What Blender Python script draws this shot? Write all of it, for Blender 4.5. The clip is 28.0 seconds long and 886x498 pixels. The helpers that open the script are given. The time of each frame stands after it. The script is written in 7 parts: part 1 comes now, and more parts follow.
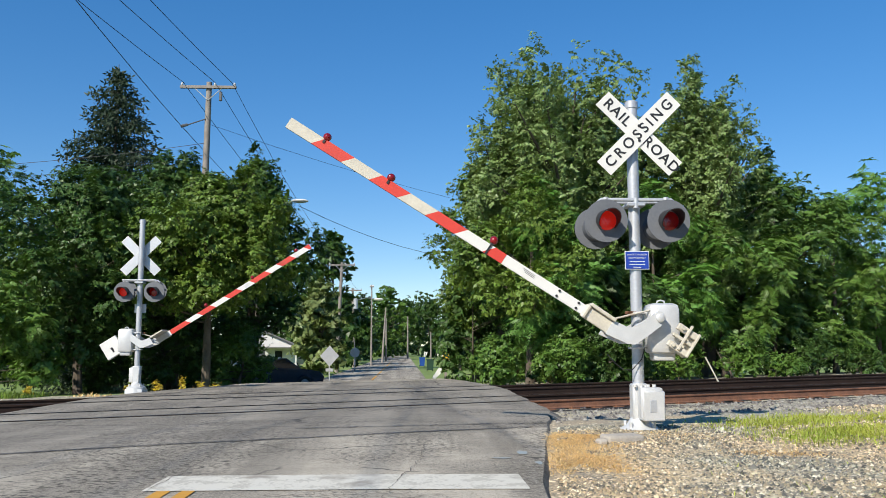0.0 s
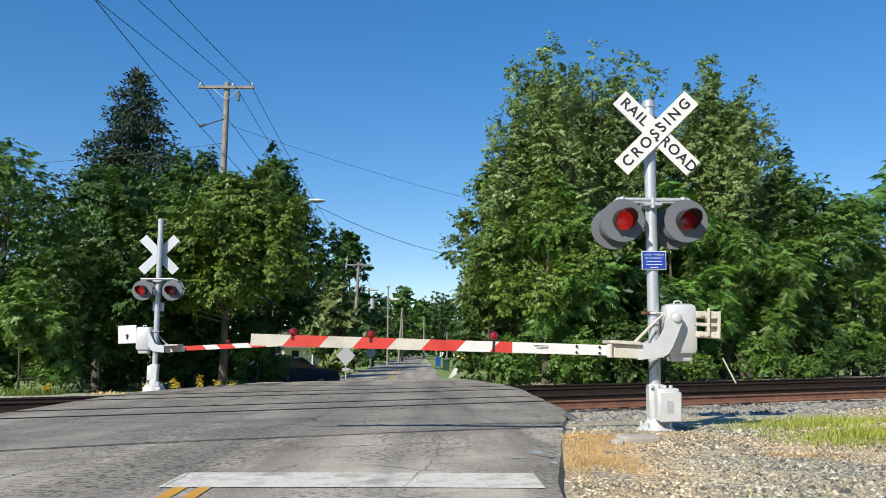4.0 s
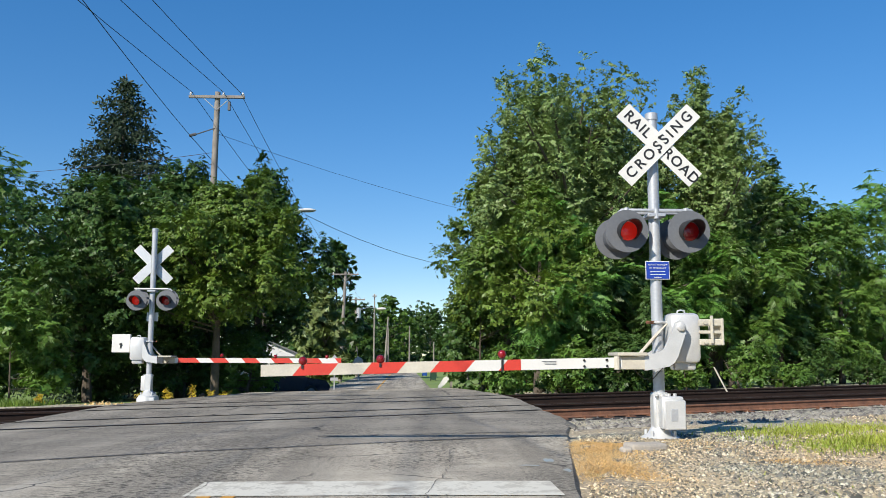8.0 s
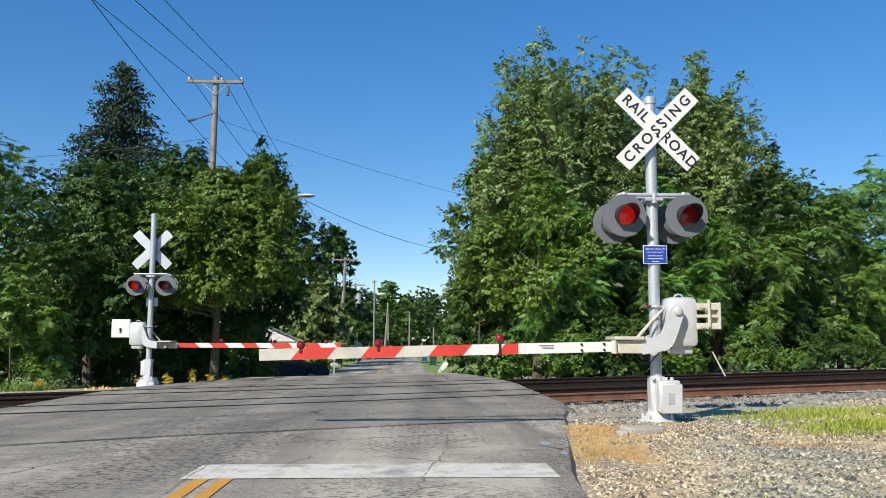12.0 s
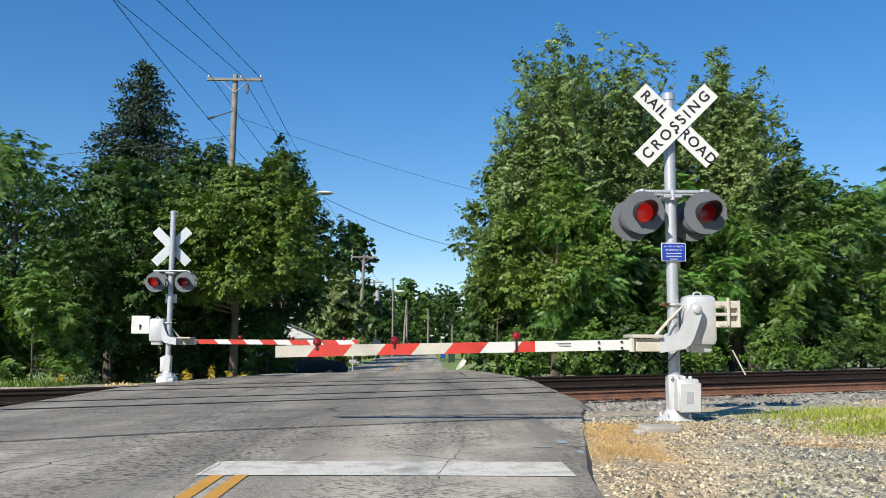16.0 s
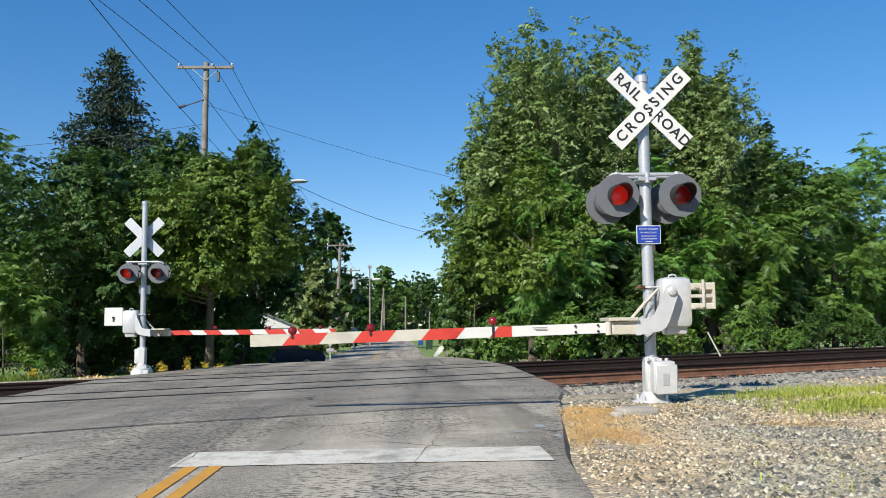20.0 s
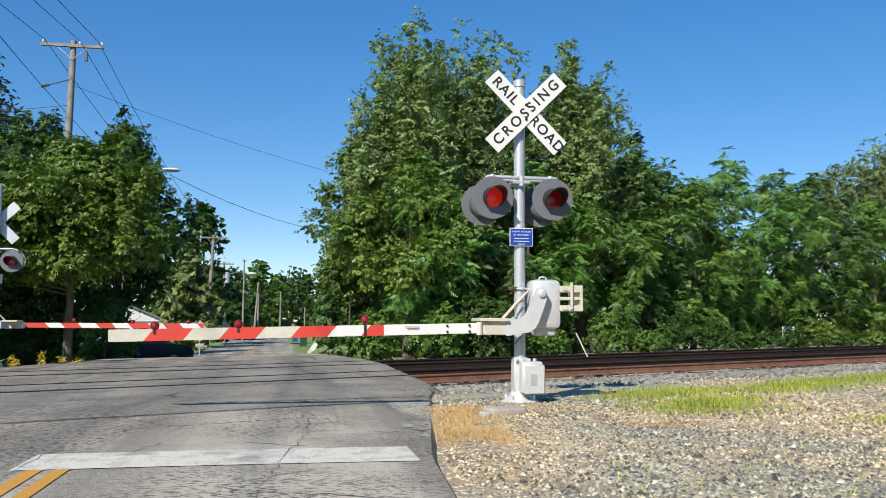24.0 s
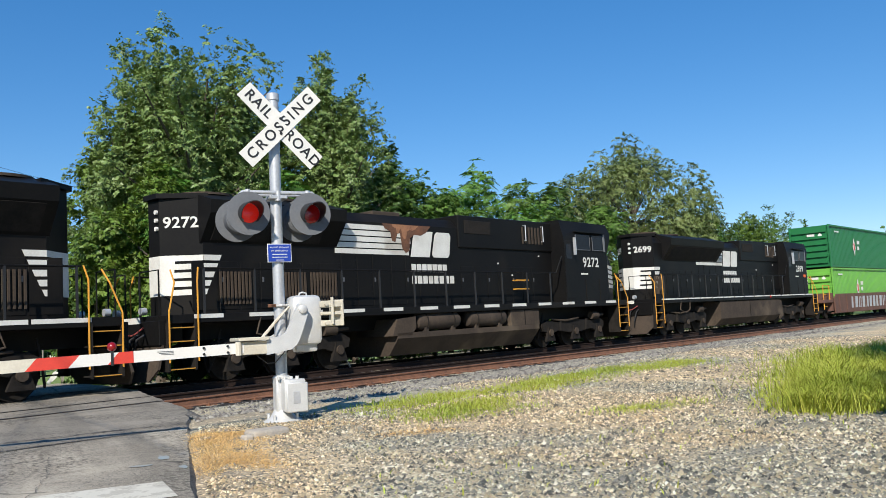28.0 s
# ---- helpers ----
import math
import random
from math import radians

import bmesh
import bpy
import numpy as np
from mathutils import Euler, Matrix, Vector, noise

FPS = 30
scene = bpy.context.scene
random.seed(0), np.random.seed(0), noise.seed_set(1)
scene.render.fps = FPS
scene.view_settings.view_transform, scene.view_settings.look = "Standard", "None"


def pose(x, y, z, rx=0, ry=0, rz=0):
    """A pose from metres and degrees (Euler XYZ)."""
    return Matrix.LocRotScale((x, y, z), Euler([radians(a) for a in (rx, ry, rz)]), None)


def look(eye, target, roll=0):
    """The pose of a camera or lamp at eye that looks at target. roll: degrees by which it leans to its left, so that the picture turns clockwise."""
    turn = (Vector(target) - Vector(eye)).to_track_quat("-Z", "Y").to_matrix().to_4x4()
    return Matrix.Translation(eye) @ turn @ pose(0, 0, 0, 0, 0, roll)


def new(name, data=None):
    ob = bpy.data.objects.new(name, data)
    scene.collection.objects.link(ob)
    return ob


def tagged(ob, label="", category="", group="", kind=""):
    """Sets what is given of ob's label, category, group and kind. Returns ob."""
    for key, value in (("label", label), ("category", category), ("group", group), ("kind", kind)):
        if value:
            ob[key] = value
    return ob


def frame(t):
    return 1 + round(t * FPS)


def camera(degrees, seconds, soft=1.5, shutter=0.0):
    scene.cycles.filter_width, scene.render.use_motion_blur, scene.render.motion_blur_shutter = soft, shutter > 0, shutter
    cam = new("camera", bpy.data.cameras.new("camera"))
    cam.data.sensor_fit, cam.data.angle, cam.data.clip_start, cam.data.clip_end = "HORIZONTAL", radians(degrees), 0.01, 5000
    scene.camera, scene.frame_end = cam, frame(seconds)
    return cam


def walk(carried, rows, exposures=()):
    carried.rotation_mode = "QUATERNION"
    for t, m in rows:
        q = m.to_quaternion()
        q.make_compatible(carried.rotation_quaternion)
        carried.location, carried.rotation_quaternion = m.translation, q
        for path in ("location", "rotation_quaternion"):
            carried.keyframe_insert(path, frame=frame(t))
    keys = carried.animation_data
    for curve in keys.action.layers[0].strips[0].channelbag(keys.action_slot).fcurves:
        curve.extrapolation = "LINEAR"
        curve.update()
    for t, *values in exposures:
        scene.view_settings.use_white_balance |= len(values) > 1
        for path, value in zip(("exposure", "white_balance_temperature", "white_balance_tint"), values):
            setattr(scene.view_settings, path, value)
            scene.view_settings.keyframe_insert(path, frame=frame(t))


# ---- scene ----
# ---------------------------------------------------------------- camera
cam = camera(55.0, 28.0, soft=0.7)
# seconds, eye, aim, roll
PATH = (
    (0.0, 0.391, -0.078, 1.179, 1.061, 19.782, 3.436, -0.05),
    (0.5, 0.389, -0.089, 1.182, 0.918, 19.767, 3.520, -0.00),
    (1.0, 0.394, -0.096, 1.174, 0.770, 19.759, 3.547, 0.00),
    (1.5, 0.394, -0.084, 1.175, 0.724, 19.772, 3.548, -0.05),
    (2.0, 0.395, -0.087, 1.169, 0.727, 19.763, 3.591, -0.13),
    (2.5, 0.390, -0.094, 1.168, 0.649, 19.761, 3.558, 0.02),
    (3.0, 0.390, -0.093, 1.163, 0.627, 19.768, 3.500, 0.12),
    (3.5, 0.399, -0.076, 1.166, 0.661, 19.789, 3.472, 0.17),
    (5.5, 0.372, -0.083, 1.164, 0.719, 19.797, 3.327, 0.71),
    (6.0, 0.364, -0.074, 1.160, 0.768, 19.805, 3.325, 0.73),
    (6.5, 0.357, -0.080, 1.161, 0.844, 19.790, 3.383, 0.64),
    (7.0, 0.301, -0.098, 1.163, 0.853, 19.766, 3.419, 0.89),
    (7.5, 0.202, -0.143, 1.161, 0.853, 19.708, 3.506, 0.46),
    (8.0, 0.127, -0.175, 1.166, 0.780, 19.659, 3.648, 0.13),
    (8.5, 0.084, -0.213, 1.163, 0.591, 19.626, 3.643, 0.38),
    (9.0, 0.075, -0.232, 1.157, 0.571, 19.612, 3.596, 0.53),
    (9.5, 0.082, -0.234, 1.160, 0.549, 19.604, 3.661, 0.64),
    (10.0, 0.094, -0.229, 1.159, 0.608, 19.609, 3.645, 0.96),
    (10.5, 0.099, -0.221, 1.156, 0.715, 19.636, 3.464, 0.80),
    (11.0, 0.110, -0.220, 1.158, 0.800, 19.650, 3.330, 0.38),
    (11.5, 0.132, -0.213, 1.159, 0.837, 19.655, 3.345, 0.17),
    (12.0, 0.153, -0.181, 1.152, 0.809, 19.693, 3.297, 0.09),
    (12.5, 0.167, -0.167, 1.151, 0.714, 19.722, 3.185, -0.03),
    (13.0, 0.169, -0.143, 1.149, 0.757, 19.762, 3.006, 0.01),
    (13.5, 0.179, -0.122, 1.146, 0.744, 19.795, 2.875, 0.24),
    (15.5, 0.183, -0.145, 1.149, 0.642, 19.768, 2.959, -0.05),
    (16.0, 0.182, -0.148, 1.153, 0.395, 19.742, 3.235, 0.30),
    (16.5, 0.178, -0.144, 1.150, 0.409, 19.717, 3.496, 0.92),
    (17.0, 0.180, -0.129, 1.147, 0.691, 19.707, 3.650, 0.98),
    (17.5, 0.189, -0.114, 1.155, 0.760, 19.737, 3.526, -0.06),
    (18.0, 0.183, -0.116, 1.139, 0.556, 19.779, 3.148, 0.10),
    (18.5, 0.189, -0.103, 1.130, 0.800, 19.827, 2.678, 0.22),
    (19.0, 0.189, -0.085, 1.144, 0.925, 19.853, 2.525, -0.26),
    (19.5, 0.192, -0.098, 1.144, 0.860, 19.829, 2.713, -0.57),
    (20.0, 0.198, -0.084, 1.142, 0.963, 19.822, 2.925, -0.69),
    (20.5, 0.200, -0.090, 1.148, 0.895, 19.805, 3.075, -0.79),
    (21.0, 0.200, -0.110, 1.148, 0.696, 19.783, 3.150, -0.67),
    (21.5, 0.205, -0.117, 1.151, 0.764, 19.780, 3.105, -0.63),
    (23.5, 0.192, -0.066, 1.154, 0.073, 19.837, 3.120, 0.28),
    (24.0, 0.253, -0.019, 1.156, 3.846, 19.581, 2.867, 0.31),
    (24.5, 0.303, -0.039, 1.184, 9.214, 17.800, 2.715, -1.05),
    (25.0, 0.329, -0.063, 1.172, 12.361, 15.866, 2.397, -2.02),
    (25.5, 0.317, -0.048, 1.179, 13.493, 14.956, 2.298, -2.71),
    (26.0, 0.315, -0.048, 1.167, 13.611, 14.857, 2.192, -3.44),
    (26.5, 0.317, -0.030, 1.173, 13.320, 15.130, 2.233, -3.34),
    (27.0, 0.301, -0.044, 1.176, 12.671, 15.629, 2.332, -3.47),
    (27.5, 0.294, -0.014, 1.199, 11.730, 16.341, 2.518, -3.60),
    (28.0, 0.273, 0.016, 1.213, 9.171, 17.835, 3.034, -2.90),
)
walk(cam, [(t, look((ex, ey, ez), (ax, ay, az), roll)) for t, ex, ey, ez, ax, ay, az, roll in PATH],
     exposures=((0.0, 0.27), (24.0, 0.27), (24.6, 0.12), (25.0, 0.04), (25.4, 0.14), (26.0, 0.27), (27.0, 0.22), (28.0, 0.25)))

# ---------------------------------------------------------------- sky and sun
SUN_TO = Vector((-0.588, -0.809, 0.0)).normalized()
SUN_EL = radians(36.3)
world = bpy.data.worlds.new("sky")
scene.world = world
world.use_nodes = True
wn = world.node_tree
sky = wn.nodes.new("ShaderNodeTexSky")
sky.sky_type = "NISHITA"
sky.sun_disc = False
sky.sun_elevation = SUN_EL
sky.sun_rotation = math.atan2(SUN_TO.x, SUN_TO.y)
sky.altitude = 1500.0
sky.air_density = 1.0
sky.dust_density = 0.0
sky.ozone_density = 3.0
bg = wn.nodes["Background"]
bg.inputs["Strength"].default_value = 0.10
deep = wn.nodes.new("ShaderNodeHueSaturation")
deep.inputs["Hue"].default_value = 0.506
deep.inputs["Saturation"].default_value = 1.55
deep.inputs["Value"].default_value = 1.85
even = wn.nodes.new("ShaderNodeGamma")
even.inputs["Gamma"].default_value = 0.72
wn.links.new(sky.outputs["Color"], even.inputs["Color"])
wn.links.new(even.outputs["Color"], deep.inputs["Color"])
wn.links.new(deep.outputs["Color"], bg.inputs["Color"])
sun = new("sun", bpy.data.lights.new("sun", "SUN"))
sun.data.energy = 5.0
sun.data.angle = radians(0.53)
sun.data.color = (1.0, 0.94, 0.84)
sun_dir = SUN_TO * math.cos(SUN_EL) + Vector((0, 0, math.sin(SUN_EL)))
sun.matrix_basis = look(sun_dir * 50, (0, 0, 0))


# ---------------------------------------------------------------- mesh tools
class Build:
    """Collects plain geometry for one mesh."""

    def __init__(self):
        self.v, self.f = [], []

    def add(self, verts, faces, m=None):
        k = len(self.v)
        self.v += [tuple(m @ Vector(p)) for p in verts] if m is not None else [tuple(p) for p in verts]
        self.f += [tuple(i + k for i in face) for face in faces]
        return self

    def box(self, x0, x1, y0, y1, z0, z1, c=0.0, m=None):
        if c <= 0:
            p = [(x, y, z) for x in (x0, x1) for y in (y0, y1) for z in (z0, z1)]
            return self.add(p, [(0, 1, 3, 2), (4, 6, 7, 5), (0, 4, 5, 1), (2, 3, 7, 6), (0, 2, 6, 4), (1, 5, 7, 3)], m)
        bm = bmesh.new()
        r = bmesh.ops.create_cube(bm, size=1)
        for q in r["verts"]:
            q.co = Vector(((x0 + x1) / 2 + q.co.x * (x1 - x0), (y0 + y1) / 2 + q.co.y * (y1 - y0), (z0 + z1) / 2 + q.co.z * (z1 - z0)))
        bmesh.ops.bevel(bm, geom=bm.edges[:], offset=c, segments=2 if c > 0.02 else 1, profile=0.5, affect="EDGES")
        bm.verts.index_update()
        self.add([q.co.copy() for q in bm.verts], [tuple(q.index for q in face.verts) for face in bm.faces], m)
        bm.free()
        return self

    def cyl(self, a, b, r, r2=None, n=12, caps=True):
        return self.tube([a, b], [r, r if r2 is None else r2], n, caps)

    def tube(self, pts, r, n=8, caps=True):
        pts = [Vector(p) for p in pts]
        rs = r if isinstance(r, (list, tuple)) else [r] * len(pts)
        k, side = len(self.v), None
        for i, p in enumerate(pts):
            d = (pts[min(i + 1, len(pts) - 1)] - pts[max(i - 1, 0)]).normalized()
            if side is None:
                side = d.orthogonal().normalized()
            side = (side - d * side.dot(d)).normalized()
            up = d.cross(side)
            for j in range(n):
                a = 2 * math.pi * j / n
                self.v.append(tuple(p + (side * math.cos(a) + up * math.sin(a)) * rs[i]))
        for i in range(len(pts) - 1):
            for j in range(n):
                a, b = k + i * n + j, k + i * n + (j + 1) % n
                self.f.append((a, b, b + n, a + n))
        if caps:
            self.f.append(tuple(k + j for j in reversed(range(n))))
            self.f.append(tuple(k + (len(pts) - 1) * n + j for j in range(n)))
        return self

    def prism(self, poly, to3, depth):
        """A flat outline (a, b) carried to space by to3(a, b, c), c from 0 to depth."""
        n = len(poly)
        v = [to3(a, b, 0.0) for a, b in poly] + [to3(a, b, depth) for a, b in poly]
        f = [tuple(reversed(range(n))), tuple(range(n, 2 * n))] + [(i, (i + 1) % n, n + (i + 1) % n, n + i) for i in range(n)]
        return self.add(v, f)

    def sphere(self, c, r, sx=1.0, sy=1.0, sz=1.0, n=12, rings=8):
        k = len(self.v)
        for i in range(rings + 1):
            th = math.pi * i / rings
            for j in range(n):
                a = 2 * math.pi * j / n
                self.v.append((c[0] + r * sx * math.sin(th) * math.cos(a), c[1] + r * sy * math.sin(th) * math.sin(a), c[2] + r * sz * math.cos(th)))
        for i in range(rings):
            for j in range(n):
                a, b = k + i * n + j, k + i * n + (j + 1) % n
                self.f.append((a, a + n, b + n, b))
        return self

    def mesh(self, name, mats, smooth=False):
        me = bpy.data.meshes.new(name)
        me.from_pydata(self.v, [], self.f)
        for mat in mats if isinstance(mats, (list, tuple)) else [mats]:
            me.materials.append(mat)
        me.validate()
        if smooth:
            bm = bmesh.new()
            bm.from_mesh(me)
            bmesh.ops.recalc_face_normals(bm, faces=bm.faces[:])
            for e in bm.edges:
                e.smooth = len(e.link_faces) == 2 and e.calc_face_angle(0) < radians(38)
            for face in bm.faces:
                face.smooth = True
            bm.to_mesh(me)
            bm.free()
        me.update()
        return me


def thing(name, x, y, z, rz=0.0, label="", category="", group="", kind=""):
    ob = new(name)
    ob.empty_display_size = 0.2
    ob.matrix_basis = pose(x, y, z, 0, 0, rz)
    return tagged(ob, label, category, group, kind)


def part(name, b, mat, parent=None, label="", smooth=False, m=None):
    """One mesh object under a thing or a part."""
    ob = new(name, b.mesh(name, mat, smooth) if isinstance(b, Build) else b)
    ob.parent = parent
    if m is not None:
        ob.matrix_basis = m
    if label:
        ob["label"] = label
    return ob


def arrays_mesh(name, verts, faces, mat):
    """A mesh from arrays of corners and of equal-sided faces."""
    verts, faces = np.asarray(verts, np.float32), np.asarray(faces, np.int32)
    me = bpy.data.meshes.new(name)
    me.vertices.add(len(verts))
    me.vertices.foreach_set("co", verts.ravel())
    me.loops.add(faces.size)
    me.loops.foreach_set("vertex_index", faces.ravel())
    me.polygons.add(len(faces))
    me.polygons.foreach_set("loop_start", np.arange(len(faces), dtype=np.int32) * faces.shape[1])
    me.materials.append(mat)
    me.update(calc_edges=True)
    return me


def text_mesh(body, size, mat, name="lettering", bold=0.0, spacing=1.0, squeeze=1.0):
    cu = bpy.data.curves.new(name, "FONT")
    cu.body, cu.size, cu.align_x, cu.align_y = body, size, "CENTER", "CENTER"
    cu.offset, cu.extrude, cu.space_character = bold, 0.0015, spacing
    ob = bpy.data.objects.new(name, cu)
    scene.collection.objects.link(ob)
    bpy.context.view_layer.update()
    me = bpy.data.meshes.new_from_object(ob.evaluated_get(bpy.context.evaluated_depsgraph_get()))
    scene.collection.objects.unlink(ob)
    bpy.data.objects.remove(ob)
    me.name = name
    if squeeze != 1.0:
        for q in me.vertices:
            q.co.x *= squeeze
    me.materials.clear()
    me.materials.append(mat)
    return me


# ---------------------------------------------------------------- materials
def material(name, c1, c2=None, rough=0.7, metal=0.0, scale=3.0, fine=40.0, bump=0.2, bump_at=None, spec=0.5, island=0.0, emit=None, power=0.0,
             coords="Object", detail=6.0, c3=None, stain=0.0, transl=0.0, coat=0.0, contrast=(0.35, 0.65)):
    """Two scales of noise between two colours, relief, optional spread from piece to piece, stains and light passing through."""
    mat = bpy.data.materials.new(name)
    mat.use_nodes = True
    nt = mat.node_tree
    n, link = nt.nodes, nt.links.new
    p = n["Principled BSDF"]
    c2 = c2 or tuple(k * 0.8 for k in c1)
    tc = n.new("ShaderNodeTexCoord")
    big, small = n.new("ShaderNodeTexNoise"), n.new("ShaderNodeTexNoise")
    big.inputs["Scale"].default_value, big.inputs["Detail"].default_value = scale, detail
    small.inputs["Scale"].default_value, small.inputs["Detail"].default_value = fine, 3.0
    for q in (big, small):
        link(tc.outputs[coords], q.inputs["Vector"])
    mixn = n.new("ShaderNodeMath")
    mixn.operation = "MULTIPLY_ADD"
    link(small.outputs["Fac"], mixn.inputs[0])
    mixn.inputs[1].default_value = 0.4
    half = n.new("ShaderNodeMath")
    half.operation = "MULTIPLY"
    half.inputs[1].default_value = 0.6
    link(big.outputs["Fac"], half.inputs[0])
    link(half.outputs[0], mixn.inputs[2])
    ramp = n.new("ShaderNodeMapRange")
    ramp.inputs["From Min"].default_value, ramp.inputs["From Max"].default_value = contrast
    link(mixn.outputs[0], ramp.inputs["Value"])
    mix = n.new("ShaderNodeMix")
    mix.data_type = "RGBA"
    mix.inputs["A"].default_value, mix.inputs["B"].default_value = (*c1, 1), (*c2, 1)
    link(ramp.outputs["Result"], mix.inputs["Factor"])
    col = mix.outputs["Result"]
    if c3:
        st = n.new("ShaderNodeTexNoise")
        st.inputs["Scale"].default_value, st.inputs["Detail"].default_value = scale * 0.37, 8.0
        link(tc.outputs[coords], st.inputs["Vector"])
        sr = n.new("ShaderNodeMapRange")
        sr.inputs["From Min"].default_value, sr.inputs["From Max"].default_value = 0.62 - stain * 0.3, 0.72 - stain * 0.2
        link(st.outputs["Fac"], sr.inputs["Value"])
        m3 = n.new("ShaderNodeMix")
        m3.data_type = "RGBA"
        m3.inputs["B"].default_value = (*c3, 1)
        link(sr.outputs["Result"], m3.inputs["Factor"])
        link(col, m3.inputs["A"])
        col = m3.outputs["Result"]
    if island:
        geo = n.new("ShaderNodeNewGeometry")
        mr = n.new("ShaderNodeMapRange")
        mr.inputs["To Min"].default_value, mr.inputs["To Max"].default_value = 1 - island, 1 + island
        link(geo.outputs["Random Per Island"], mr.inputs["Value"])
        hs = n.new("ShaderNodeHueSaturation")
        hue = n.new("ShaderNodeMapRange")
        hue.inputs["To Min"].default_value, hue.inputs["To Max"].default_value = 0.5 - island * 0.05, 0.5 + island * 0.03
        link(geo.outputs["Random Per Island"], hue.inputs["Value"])
        link(hue.outputs["Result"], hs.inputs["Hue"])
        link(mr.outputs["Result"], hs.inputs["Value"])
        link(col, hs.inputs["Color"])
        col = hs.outputs["Color"]
    link(col, p.inputs["Base Color"])
    p.inputs["Roughness"].default_value, p.inputs["Metallic"].default_value = rough, metal
    p.inputs["Specular IOR Level"].default_value = spec
    p.inputs["Coat Weight"].default_value = coat
    if bump:
        bp = n.new("ShaderNodeBump")
        bp.inputs["Strength"].default_value, bp.inputs["Distance"].default_value = bump, 0.01
        tex = small
        if bump_at:
            tex = n.new("ShaderNodeTexNoise")
            tex.inputs["Scale"].default_value, tex.inputs["Detail"].default_value = bump_at, 4.0
            link(tc.outputs[coords], tex.inputs["Vector"])
        link(tex.outputs["Fac"], bp.inputs["Height"])
        link(bp.outputs["Normal"], p.inputs["Normal"])
    if emit:
        p.inputs["Emission Color"].default_value, p.inputs["Emission Strength"].default_value = (*emit, 1), power
    if transl:
        tr = n.new("ShaderNodeBsdfTranslucent")
        bright = n.new("ShaderNodeMix")
        bright.data_type, bright.blend_type = "RGBA", "MULTIPLY"
        bright.inputs["Factor"].default_value = 1.0
        bright.inputs["B"].default_value = (1.2, 1.25, 0.5, 1)
        link(col, bright.inputs["A"])
        link(bright.outputs["Result"], tr.inputs["Color"])
        ms = n.new("ShaderNodeMixShader")
        ms.inputs["Fac"].default_value = transl
        link(p.outputs[0], ms.inputs[1])
        link(tr.outputs[0], ms.inputs[2])
        link(ms.outputs[0], n["Material Output"].inputs["Surface"])
    return mat


